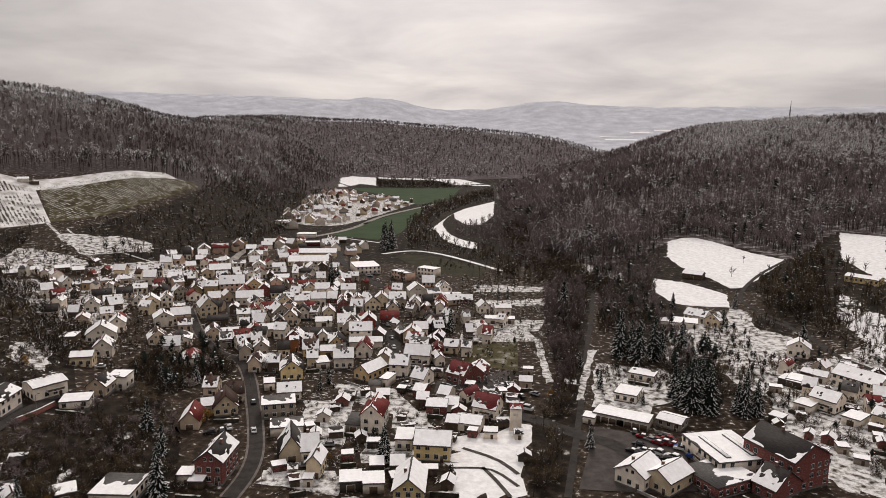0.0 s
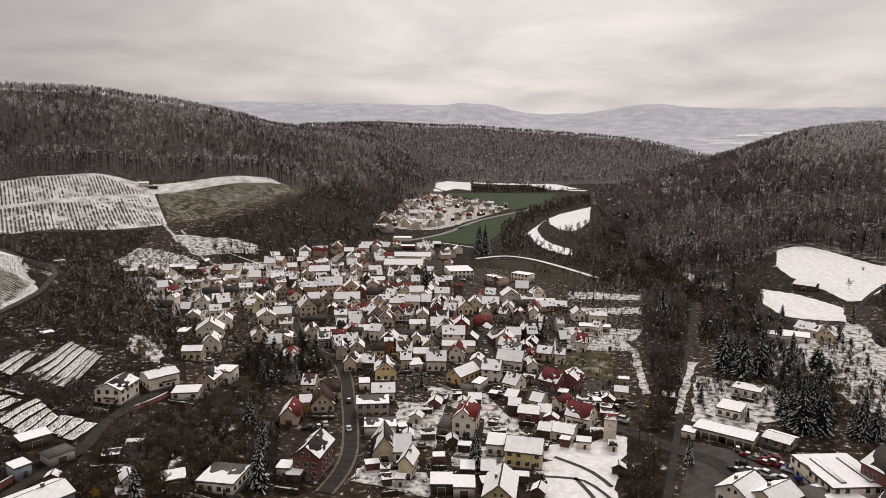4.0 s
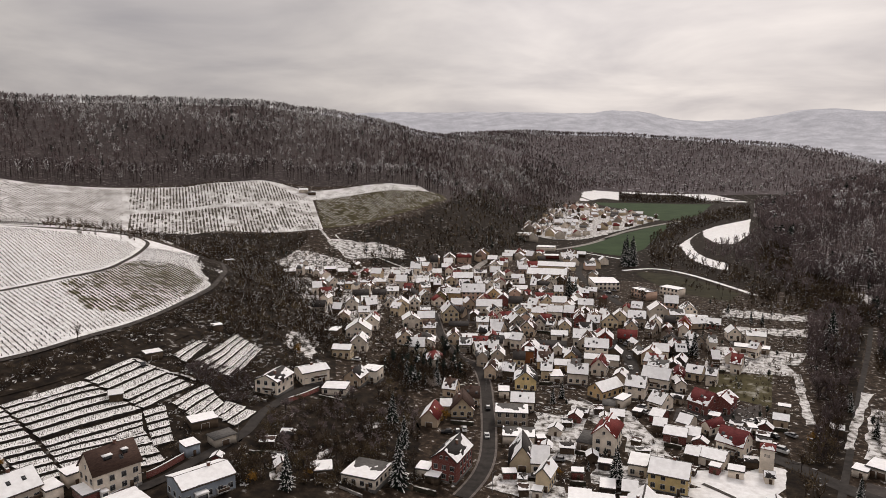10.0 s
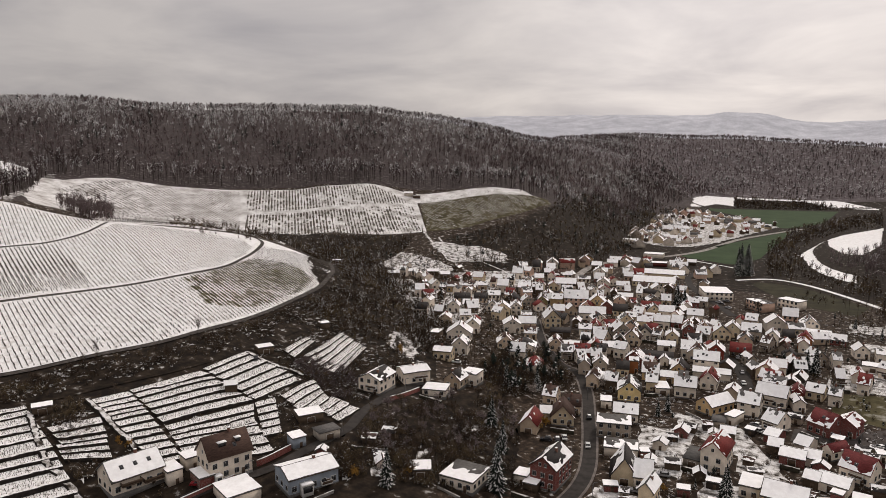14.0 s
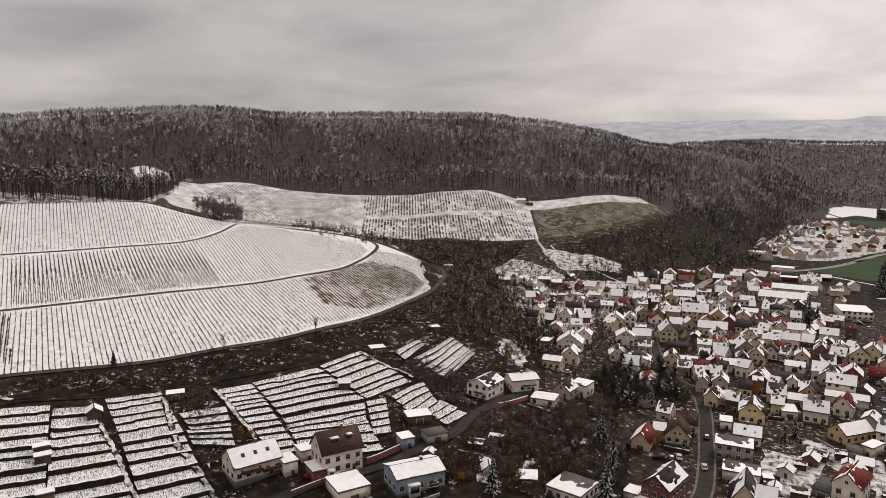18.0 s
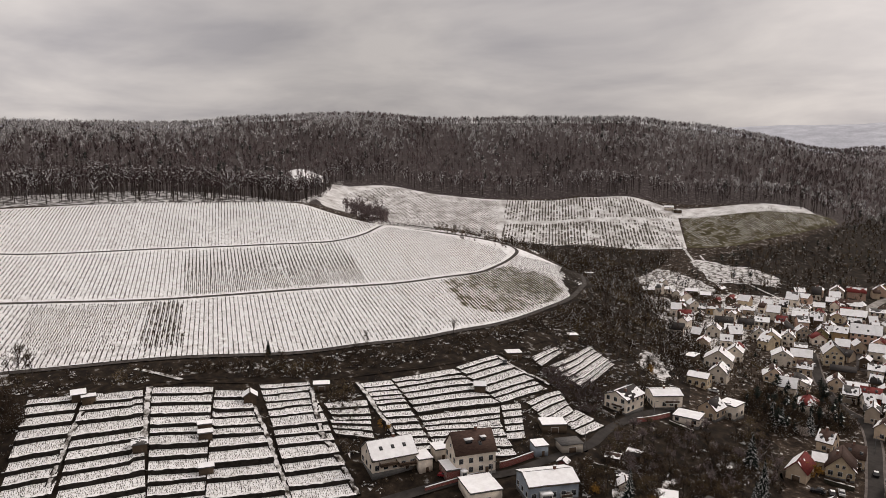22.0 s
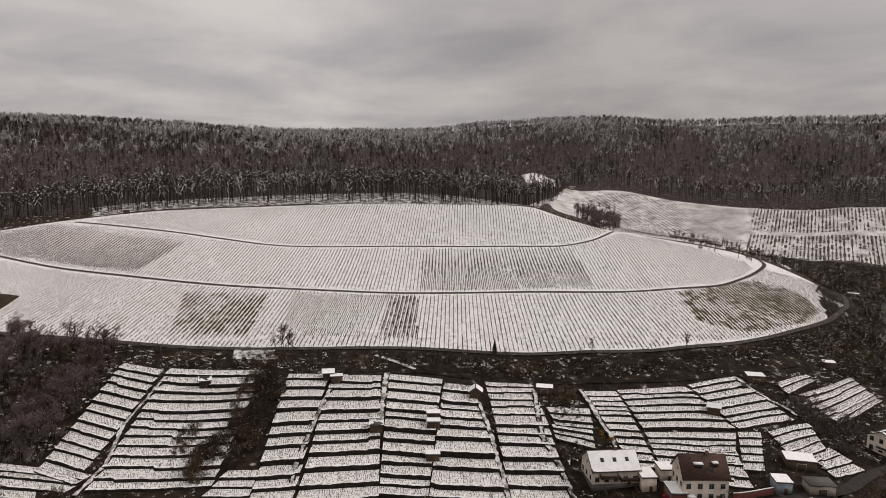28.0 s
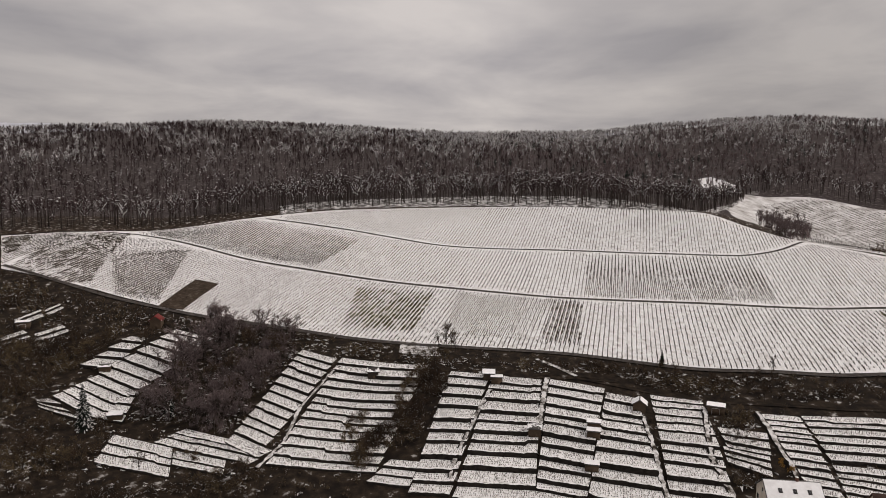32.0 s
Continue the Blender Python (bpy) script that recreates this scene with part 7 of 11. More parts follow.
            if r < 330 and not shed:
                gu = part("gutter", GUTTER, None, ob)
                gu.matrix_basis = pose((q[0][0] + q[1][0]) / 2, (q[0][1] + q[1][1]) / 2, q[0][2] + 0.02, 0, 0, 90 if form == "g" else 0)
                gu.scale = ((depth if form == "g" else w) + 0.8, 1, 1)
    if not shed and not flat and floors > 1.1:
        ch = part("chimney", CHIMNEY, None, ob)
        if r < 300:
            part("snow_cap", CHIMNEY_CAP, None, ch)
        off = rg.uniform(-0.3, 0.3)
        ch.location = (0.3 * hw * rg.choice((-1, 1)) if form == "g" else off * hw, off * hd if form == "g" else 0.0, eave + rise * (0.78 if form == "g" else 1.0))
    front_roof = form == "e" and not flat and not shed and rise > 2
    if front_roof and r < 480 and rg.rand() < 0.6:
        for k in range(rg.randint(1, 4)):
            sk = part("skylight", SKYLIGHT, None, ob)
            t = rg.uniform(0.3, 0.65)
            sk.matrix_basis = pose(rg.uniform(-0.7, 0.7) * hw, -(hd + 0.45) * (1 - t), eave - 0.4 + (rise + 0.4) * t + 0.3, pitch, 0, 0)
    if form == "e" and floors >= 1.6 and r < 420 and rg.rand() < 0.4:
        ba = part("balcony", BALCONY, None, ob)
        ba.location = (rg.uniform(-0.35, 0.35) * hw, -hd, up + 2.5)
    # openings
    if r < 560 and windows:
        levels = max(1, int(floors + 0.3))
        near = r < 390

        def add_window(size):
            whole, frame_, left, right = WINDOWS[size]
            if r > 245:
                return part("window", whole, None, ob)
            wi = part("window", frame_, None, ob)
            part("pane", left, None, wi)
            part("pane", right, None, wi)
            return wi

        def wall_openings(length, px, py, rz, door):
            n = max(1, int(length / 2.6))
            for lv in range(levels):
                zz = up + 1.15 + 2.75 * lv
                if zz + 1.5 > eave + 0.2:
                    continue
                for k in range(n):
                    if rg.rand() < 0.10:
                        continue
                    t = (k + 0.5) / n * length - length / 2
                    wi = add_window(0 if length > 5 else 1)
                    wi.matrix_basis = pose(px, py, zz, 0, 0, rz) @ pose(t, 0, 0)
            if door:
                do = part("garage_door" if wall == "garage" or shed else "door", GARAGE_DOOR if wall == "garage" or shed else DOOR, None, ob)
                do.matrix_basis = pose(px, py, up + 0.02, 0, 0, rz) @ pose(length * 0.28, 0, 0)

        if shed:
            do = part("door", SHED_DOOR, None, ob) if w < 5 and wall != "garage" else part("garage_door", GARAGE_DOOR, None, ob)
            do.matrix_basis = pose(0.1 * w if w < 5 else 0, -hd, 0.02, 0, 0, 0)
        else:
            wall_openings(w, 0, -hd, 0, True)
            if form == "g" and rise > 2.5:
                for k in ((-0.9, 0.9) if w > 7.5 else (0,)):
                    wi = add_window(1)
                    wi.location = (k, -hd, eave + 0.25)
            if near:
                wall_openings(depth, hw, 0, 90, False)
                wall_openings(depth, -hw, 0, -90, False)
                if form == "e" and rise > 2.5:
                    for sx, rz in ((hw, 90), (-hw, -90)):
                        wi = add_window(1)
                        wi.matrix_basis = pose(sx, 0, eave + 0.3, 0, 0, rz)
    return ob


def dormer(ob, x, t, w, snow=True):
    """A gabled dormer on the front slope of a house with its eaves to the front."""
    hw, hd, up, eave, rise, pitch = HOUSE_DIM[ob.name]
    y, z = -(hd + 0.45) * (1 - t), eave - 0.4 + (rise + 0.4) * t
    d = part("dormer", box_data("dormer", [(-w / 2, 0.0, -0.3, w / 2, 2.4, 1.35, 0)], [M_ROOF["dark"]]), None, ob)
    d.location = (x, y, z)
    part("pane", box_data("pane", [(-w / 2 + 0.15, -0.05, 0.2, w / 2 - 0.15, 0.02, 1.2, 0)], [M_PANE]), None, d)
    part("snow" if snow else "roof", box_data("snow", [(-w / 2 - 0.15, -0.25, 1.35, w / 2 + 0.15, 2.6, 1.5, 0)], [M_ROOF_SNOW if snow else M_ROOF["dark"]]), None, d)


def skylight(ob, x, t):
    hw, hd, up, eave, rise, pitch = HOUSE_DIM[ob.name]
    sk = part("skylight", SKYLIGHT, None, ob)
    sk.matrix_basis = pose(x, -(hd + 0.45) * (1 - t), eave - 0.4 + (rise + 0.4) * t + 0.36, pitch, 0, 0)


def front_balcony(ob, x, z, wide=1.0):
    hw, hd, up, eave, rise, pitch = HOUSE_DIM[ob.name]
    ba = part("balcony", BALCONY, None, ob)
    ba.location = (x, -hd, up + z)
    ba.scale = (wide, 1, 1)


def porch(ob, x, w, height):
    """A glazed porch with a snowy lean-to roof against the front."""
    hw, hd, up, eave, rise, pitch = HOUSE_DIM[ob.name]
    po = part("porch", box_data("porch", [(-w / 2, -2.0, -0.4, w / 2, 0.0, height, 0), (-w / 2 - 0.2, -2.25, height, w / 2 + 0.2, 0.0, height + 0.15, 0)], [M_FRAME]), None, ob)
    po.location = (x, -hd, up)
    part("pane", box_data("pane", [(-w / 2 + 0.2, -2.04, 0.9, w / 2 - 0.2, -1.98, height - 0.3, 0)], [M_PANE]), None, po)
    part("snow", box_data("snow", [(-w / 2 - 0.1, -2.15, height + 0.15, w / 2 + 0.1, -0.05, height + 0.3, 0)], [M_ROOF_SNOW]), None, po)


house(-127.4, 361.9, 27, 9.9, 14, "g", 2.4, "cream", "dark", "l", 50)
house(-116.7, 346.0, 19, 10.1, 8, "e", 0.9, "brown", "dark", "0", 20)
house(-146.0, 370.4, 22, 5.7, 7, "e", 1, "orange", "grey", "p", 25)
house(-148.5, 402.9, 20, 7.6, 10, "g", 2, "olive", "dark", "p", 45)
house(-131.1, 384.5, 19, 7.2, 9, "e", 2, "pink", "grey", "1", 40)
house(-131.8, 420.2, 17, 15, 10, "e", 2, "pink", "grey", "1", 42)
house(-117.1, 417.0, 16, 10.6, 10, "g", 2.2, "ochre", "brown", "1", 45)
house(-112.5, 390.8, 16, 15.3, 9, "e", 1.6, "white", "grey", "1", 35)
house(-100.6, 409.0, 14, 9, 9, "e", 1.4, "cream", "dark", "0", 45)
house(-85.3, 421.4, 11, 12.1, 9, "e", 2, "pink", "red", "p", 40)
house(-74.4, 415.3, 10, 9.8, 9, "e", 2, "white", "grey", "1", 40)
house(-58.1, 414.3, 8, 9.8, 9, "e", 2, "white", "grey", "1", 40)
house(-80.6, 384.9, 12, 9.1, 9, "e", 2, "cream", "brown", "1", 40)
house(-72.2, 390.0, 10, 9.2, 9, "e", 2, "white", "grey", "1", 38)
house(-91.0, 396.7, 13, 6.7, 8, "e", 1.5, "beige", "brown", "1", 35)
house(-87.2, 356.4, 29, 10.3, 12, "g", 2.2, "grey", "brown", "1", 45)
house(-75.8, 363.2, 12, 6.8, 9, "g", 1.6, "white", "dark", "0", 48)
house(-79.1, 351.0, 3, 8.9, 10, "g", 1.6, "beige", "brown", "p", 48)
house(-101.8, 360.6, 16, 6.2, 9, "g", 1.8, "beige", "red", "p", 48)
house(-106.1, 356.0, 17, 7.3, 8, "e", 1.5, "white", "grey", "1", 35)
house(-87.8, 330.1, 20, 11.2, 12, "e", 1.4, "white", "grey", "1", 20)
house(-62.8, 325.9, 11, 16.1, 9, "e", 0.9, "brown", "dark", "0", 25)
house(-61.8, 348.2, 10, 8.3, 7, "e", 1, "white", "grey", "1", 25)
house(-61.8, 363.6, 10, 6.8, 9, "g", 1.6, "cream", "brown", "1", 45)
house(-50.3, 341.4, 8, 6.9, 12, "e", 2, "white", "grey", "1", 35)
house(-55.7, 377.6, 8, 7, 9, "g", 2, "brick", "brown", "p", 48)
house(-48.8, 384.7, 7, 8.4, 9, "g", 2, "beige", "brown", "p", 45)
house(-40.4, 383.3, 16, 9.7, 9, "g", 1.6, "cream", "dark", "l", 45)
house(-175.8, 442.1, 12, 9.1, 8, "e", 1.6, "cream", "grey", "1", 35)
house(-177.1, 537.4, 18, 13.6, 9, "e", 2, "pink", "red", "p", 40)
house(-186.1, 527.0, 19, 9.8, 9, "g", 1.6, "white", "grey", "1", 42)
house(-169.3, 551.7, 37, 4.8, 7, "e", 1.8, "beige", "brown", "0", 35)
house(-164.1, 486.7, 19, 14.9, 9, "e", 2, "white", "brown", "p", 35)
house(-151.9, 459.5, 18, 14.1, 9, "e", 2, "white", "brown", "1", 35)
house(-176.8, 494.2, 20, 8.4, 8, "e", 1.3, "brown", "grey", "1", 38)
house(-147.2, 526.8, 16, 9.8, 9, "g", 1.7, "white", "grey", "1", 42)
house(-151.8, 595.9, 14, 12, 8, "e", 1.2, "brown", "grey", "1", 38)
house(-130.3, 649.0, 3, 17.3, 12, "e", 1.2, "white", "flat", "1", 10)
house(-115.6, 604.1, 11, 20.2, 9, "e", 1, "maroon", "flat", "1", 10)
house(-102.1, 552.8, 7, 30.5, 12, "e", 1.1, "cream", "grey", "1", 24)
house(-102.1, 514.3, 8, 30.1, 14, "e", 1.2, "cream", "grey", "1", 26)
house(-95.9, 596.7, 9, 9, 8, "e", 1.4, "white", "grey", "1", 40)
house(-92.7, 622.5, 8, 7.3, 7, "e", 1, "brown", "grey", "1", 30)
house(-132.8, 486.7, 15, 9.1, 9, "g", 1.7, "white", "grey", "1", 42)
house(-118.1, 485.2, 14, 9.8, 8, "e", 1.6, "white", "grey", "1", 38)
house(-131.0, 456.7, 36, 7.1, 9, "g", 1.7, "white", "grey", "p", 42)
house(-108.1, 451.8, 13, 10.7, 8, "e", 1.3, "white", "grey", "1", 30)
house(-175.4, 468.8, 21, 7.2, 8, "e", 1.4, "beige", "grey", "1", 38)
house(-150.1, 496.5, 17, 10.1, 8, "e", 1.2, "white", "grey", "p", 30)
house(-56.4, 490.2, 19, 17.8, 22, "e", 1.9, "white", "flat", "1", 10)
house(-74.0, 568.9, 22, 10.4, 10, "g", 1.6, "cream", "grey", "1", 42)
house(-68.8, 589.2, 17, 7.9, 9, "g", 1.6, "white", "grey", "1", 42)
house(-27.1, 466.0, -45, 14.8, 9, "e", 2, "pink", "flat", "p", 10)
house(-9.7, 479.7, -31, 14, 9, "e", 2, "white", "flat", "1", 10)
house(-15.9, 415.7, 14, 11.8, 11, "g", 1.9, "white", "dark", "1", 40)
house(0.9, 420.1, 10, 9.8, 10, "g", 2.2, "white", "grey", "p", 42)
house(-0.6, 385.2, 0, 7.1, 9, "g", 2, "orange", "red", "p", 50)
house(-15.6, 384.9, 2, 6.5, 9, "g", 2, "white", "grey", "1", 48)
house(-8.4, 396.3, 1, 5.3, 7, "e", 1, "brown", "dark", "0", 40)
house(14.2, 401.3, -2, 8.7, 9, "e", 1.1, "brick", "grey", "1", 35)
house(5.5, 409.7, -1, 11.6, 8, "e", 0.9, "brown", "grey", "1", 20)
house(23.5, 380.5, 11, 7, 9, "g", 1.6, "white", "dark", "l", 45)
house(33.9, 376.3, 3, 10, 10, "e", 1.9, "white", "grey", "1", 22)
house(27.4, 358.1, -4, 8.4, 7, "e", 1, "white", "flat", "1", 10)
house(36.4, 358.6, -6, 5.4, 6, "e", 0.8, "grey", "flat", "1", 10)
house(-26.2, 391.9, 4, 10.5, 10, "e", 2, "grey", "grey", "1", 42)
house(-35.5, 391.7, 5, 7.9, 9, "g", 2, "cream", "grey", "1", 45)
house(-27.3, 372.4, 4, 7.5, 9, "g", 1.8, "beige", "dark", "p", 48)
house(-6.7, 354.8, 1, 6, 8, "g", 1.6, "grey", "dark", "0", 45)
house(-27.8, 353.0, 4, 10.1, 9, "e", 1.4, "brown", "red", "0", 45)
house(-46.0, 337.9, 8, 8, 10, "g", 1.8, "grey", "brown", "p", 45)
house(-37.9, 344.0, 6, 8.1, 10, "g", 2, "red", "grey", "1", 45)
house(-22.9, 341.0, 29, 4.1, 9, "g", 1.6, "grey", "grey", "1", 45)
house(-19.2, 327.9, 23, 5.5, 9, "g", 1.3, "brown", "grey", "p", 45)
house(-58.0, 323.4, 10, 4.4, 7, "g", 1.2, "white", "grey", "1", 40)
house(-52.4, 317.8, 9, 4.3, 7, "e", 1.2, "grey", "grey", "1", 35)
house(-122.1, 308.1, 17, 12.2, 11, "g", 1.2, "white", "dark", "p", 26)
house(-141.5, 337.5, 28, 9.9, 10, "g", 1.9, "white", "grey", "1", 35)
house(-106.3, 281.2, 21, 7.3, 10, "h", 1.6, "white", "red", "p", 45)
house(-110.2, 320.2, 19, 7.2, 10, "g", 1.6, "beige", "brown", "p", 45)
house(-101.0, 309.9, 18, 5.9, 8, "e", 1.6, "grey", "grey", "p", 40)
house(-104.8, 324.6, 18, 11.7, 7, "e", 0.9, "beige", "brown", "1", 20)
house(-94.6, 313.5, 17, 8.1, 9, "e", 1.6, "red", "red", "p", 42)
house(-91.7, 325.1, 16, 7.2, 9, "g", 1.6, "brown", "red", "l", 45)
house(-87.2, 292.6, 17, 5.5, 9, "g", 2, "grey", "grey", "p", 45)
house(-81.6, 299.0, 15, 6.7, 9, "g", 1.8, "grey", "grey", "1", 45)
house(-78.4, 278.5, 6, 5.7, 11, "g", 1.8, "beige", "brown", "p", 48)
house(-73.5, 284.9, 14, 6.4, 8, "e", 1, "white", "grey", "1", 25)
house(-71.3, 299.0, 13, 5.6, 8, "e", 1.5, "cream", "dark", "0", 40)
house(-68.0, 305.5, 13, 4.2, 7, "e", 2.4, "orange", "grey", "1", 20)
house(-59.4, 300.0, 11, 7.7, 9, "e", 1.5, "ochre", "brown", "p", 45)
house(-51.5, 299.8, 10, 6.7, 7, "e", 1, "ochre", "grey", "1", 25)
house(-55.8, 285.4, 11, 4.9, 8, "e", 1.8, "cream", "grey", "1", 40)
house(-61.6, 270.7, 13, 9.7, 12, "g", 1.9, "yellow", "dark", "p", 42)
house(-51.6, 284.1, 20, 5.3, 9, "e", 1, "white", "flat", "1", 10)
house(-42.2, 284.8, 8, 9.2, 10, "e", 2.1, "white", "grey", "1", 40)
house(-29.2, 272.4, -32, 8, 15, "g", 1.6, "ochre", "dark", "r", 40)
house(-39.7, 325.2, 7, 12.1, 10, "e", 2.2, "white", "grey", "1", 40)
house(-35.9, 314.2, 7, 15.5, 7, "e", 1, "white", "grey", "1", 22)
house(-34.8, 300.1, -1, 7.1, 10, "g", 1.8, "white", "red", "p", 50)
house(-57.3, 247.4, 13, 9.6, 9, "e", 1.6, "white", "grey", "1", 35)
house(-67.4, 257.5, 15, 4, 6, "e", 1, "white", "flat", "1", 10)
house(-77.2, 233.9, 18, 8.9, 12, "g", 1.4, "cream", "brown", "0", 50)
house(-87.2, 249.8, 4, 5.6, 9, "e", 1.6, "beige", "brown", "p", 40)
house(-76.9, 244.9, 17, 6.4, 9, "e", 1.6, "beige", "brown", "0", 40)
house(-84.4, 220.8, 9, 6.5, 12, "g", 1.3, "beige", "red", "l", 50)
house(-83.7, 233.9, 20, 4, 7, "e", 1, "grey", "grey", "1", 25)
house(-57.7, 232.0, 14, 12.8, 10, "e", 2.2, "grey", "flat", "p", 10)
house(-51.7, 218.5, 13, 10.7, 8, "e", 1, "white", "flat", "p", 10)
house(-46.4, 201.8, 13, 7.7, 12, "g", 1, "cream", "dark", "p", 55)
house(-40.4, 200.6, 11, 5.2, 9, "e", 1.4, "white", "grey", "1", 40)
house(-65.0, 187.4, -3, 7.9, 13, "g", 2.3, "brick", "dark", "p", 38)
house(-36.4, 189.8, -4, 4, 8, "g", 1.9, "cream", "grey", "1", 48)
house(-22.4, 222.6, -6, 7.2, 12, "g", 2.3, "white", "red", "p", 42)
house(-28.8, 222.6, -5, 5, 10, "e", 1, "grey", "flat", "0", 10)
house(-1.9, 203.4, -5, 11.1, 11, "e", 2, "yellow", "grey", "1", 25)
house(-11.3, 209.1, -2, 5.4, 9, "e", 1.4, "white", "flat", "1", 10)
house(-8.0, 176.5, -2, 8.2, 13, "g", 2, "yellow", "grey", "1", 40)
house(-25.3, 182.6, 8, 6.1, 7, "e", 0.9, "dark", "flat", "1", 10)
house(-18.7, 181.9, 6, 6, 7, "e", 0.9, "white", "flat", "1", 10)
house(-12.6, 193.5, 4, 4, 7, "e", 1, "brown", "grey", "1", 25)
house(-18.8, 192.6, 6, 4, 6, "e", 0.8, "dark", "flat", "1", 10)
house(-17.2, 276.4, -6, 8.4, 10, "e", 2.2, "white", "grey", "1", 40)
house(-21.4, 263.9, -20, 4, 9, "e", 1.3, "white", "flat", "1", 10)
house(-10.1, 291.1, -8, 12.3, 10, "e", 2, "white", "grey", "1", 42)
house(-7.4, 264.5, -28, 6.5, 10, "e", 1.6, "white", "grey", "1", 40)
house(-1.7, 301.2, 0, 5.1, 10, "g", 1.6, "maroon", "maroon", "p", 45)
house(5.0, 307.7, -11, 7.2, 9, "e", 1.4, "cream", "grey", "1", 35)
house(8.4, 269.0, -34, 9.1, 11, "e", 1.8, "brick", "maroon", "p", 42)
house(15.4, 272.3, -18, 7.8, 11, "g", 1.9, "brick", "maroon", "1", 35)
house(-1.1, 238.6, -5, 7.3, 8, "e", 1, "brick", "grey", "1", 20)
house(4.5, 240.6, -6, 4.5, 8, "e", 1, "white", "grey", "1", 20)
house(-6.5, 244.8, -3, 4.2, 7, "e", 1, "brown", "grey", "1", 25)
house(-7.3, 254.1, -18, 4.4, 8, "e", 0.8, "brick", "grey", "1", 20)
house(2.3, 249.9, -21, 4.9, 9, "e", 1.2, "white", "grey", "1", 30)
house(10.9, 248.0, -38, 4, 9, "g", 1.5, "white", "maroon", "l", 45)
house(17.2, 234.5, -24, 9.6, 10, "e", 1.8, "white", "maroon", "p", 45)
house(10.5, 224.1, -15, 8.4, 8, "e", 1, "white", "grey", "1", 22)
house(4.7, 224.4, -11, 4, 7, "e", 1, "brown", "grey", "1", 22)
house(-26.0, 257.7, 6, 4.4, 6, "e", 0.8, "grey", "flat", "0", 10)
house(-21.9, 248.8, 5, 4.7, 6, "e", 0.8, "brown", "grey", "1", 25)
house(72.5, 252.3, -28, 9.2, 12, "e", 1.3, "white", "flat", "1", 10)
house(84.3, 273.7, -29, 11.4, 9, "e", 1.2, "white", "flat", "1", 10)
ob = house(64.8, 230.3, -28, 19.3, 8, "e", 0.9, "garage", "flat", "1", 10)
for k in range(7):
    do = part("garage_door", GARAGE_DOOR, None, ob)
    do.matrix_basis = pose(-8.1 + 2.7 * k, -4.0, 0.02, 0, 0, 0)
house(81.5, 227.6, -38, 9.5, 9, "e", 1.1, "grey", "grey", "1", 16)
house(58.8, 188.5, -42, 9.2, 12, "g", 1.6, "white", "grey", "1", 30)
house(66.5, 185.6, -50, 8.5, 12, "g", 1.6, "cream", "grey", "1", 30)
house(166.9, 308.9, -28, 10.5, 9, "g", 1.9, "white", "grey", "1", 35)
house(146.4, 357.1, -42, 8.4, 9, "g", 1.6, "cream", "grey", "1", 42)
house(142.6, 363.9, -51, 7.2, 9, "e", 1.6, "white", "grey", "1", 42)
house(138.5, 368.8, -51, 6, 9, "e", 1.4, "white", "grey", "1", 42)
house(129.9, 356.5, -20, 13.4, 11, "e", 1, "white", "flat", "1", 10)
house(170.1, 265.1, -58, 18.5, 11, "e", 2, "white", "grey", "1", 30)
house(145.3, 244.9, -53, 10.5, 10, "e", 2, "white", "grey", "1", 36)
house(136.9, 243.9, -49, 6, 8, "e", 1, "white", "flat", "1", 10)
house(148.4, 232.2, -51, 5.9, 9, "e", 1, "white", "flat", "1", 10)
house(147.9, 269.6, -39, 9.2, 9, "e", 1, "brown", "flat", "1", 10)
house(159.2, 274.8, -40, 5.6, 8, "e", 1.2, "white", "grey", "1", 25)
house(157.4, 231.1, -54, 4.8, 9, "e", 1.8, "cream", "grey", "1", 30)
house(176.8, 473.9, -35, 13.4, 9, "e", 0.9, "brown", "grey", "1", 20)
house(275.8, 440.2, -50, 20.4, 10, "e", 1.2, "yellow", "grey", "1", 16)
house(122.2, 356.2, -19, 10.2, 8, "e", 1, "white", "flat", "1", 10)
ob = house(-139.9, 204.9, 2, 10.1, 13, "g", 2.2, "white", "dark", "p", 27)
front_balcony(ob, 1.5, 2.4, 1.1)
ob = house(-135.8, 224.2, 53, 12.2, 10, "e", 2, "white", "grey", "1", 18)
front_balcony(ob, 2.0, 2.4, 1.0)
house(-123.2, 220.4, 15, 10, 9, "e", 1.1, "white", "flat", "1", 10)
house(-120.3, 245.5, 1, 7.6, 9, "e", 2.1, "white", "flat", "1", 10)
house(-122.8, 236.0, 2, 7.4, 9, "g", 1.6, "beige", "dark", "p", 45)
house(-143.9, 264.5, 14, 9.1, 9, "e", 1.7, "cream", "grey", "1", 20)
house(-164.9, 293.6, 9, 6.8, 9, "e", 1.3, "brown", "flat", "1", 10)
house(-144.0, 281.7, 17, 8, 9, "g", 1.8, "white", "grey", "1", 45)
house(-155.4, 302.7, 22, 13.6, 11, "g", 1.6, "white", "grey", "1", 38)
house(-156.2, 319.9, 21, 7.7, 9, "g", 2, "white", "grey", "1", 42)
house(-186.4, 354.8, 23, 8, 9, "g", 1.7, "white", "grey", "1", 42)
house(-181.4, 367.6, 26, 10.3, 9, "e", 1.4, "white", "grey", "1", 35)
house(-160.7, 368.5, 24, 10, 10, "g", 1.8, "cream", "grey", "1", 40)
house(-154.8, 375.6, 22, 6.8, 9, "g", 2.2, "white", "grey", "1", 45)
house(-224.4, 399.9, 49, 7.7, 9, "g", 1.6, "white", "grey", "1", 42)
house(-211.4, 402.2, 28, 9.8, 8, "e", 1.6, "ochre", "brown", "p", 38)
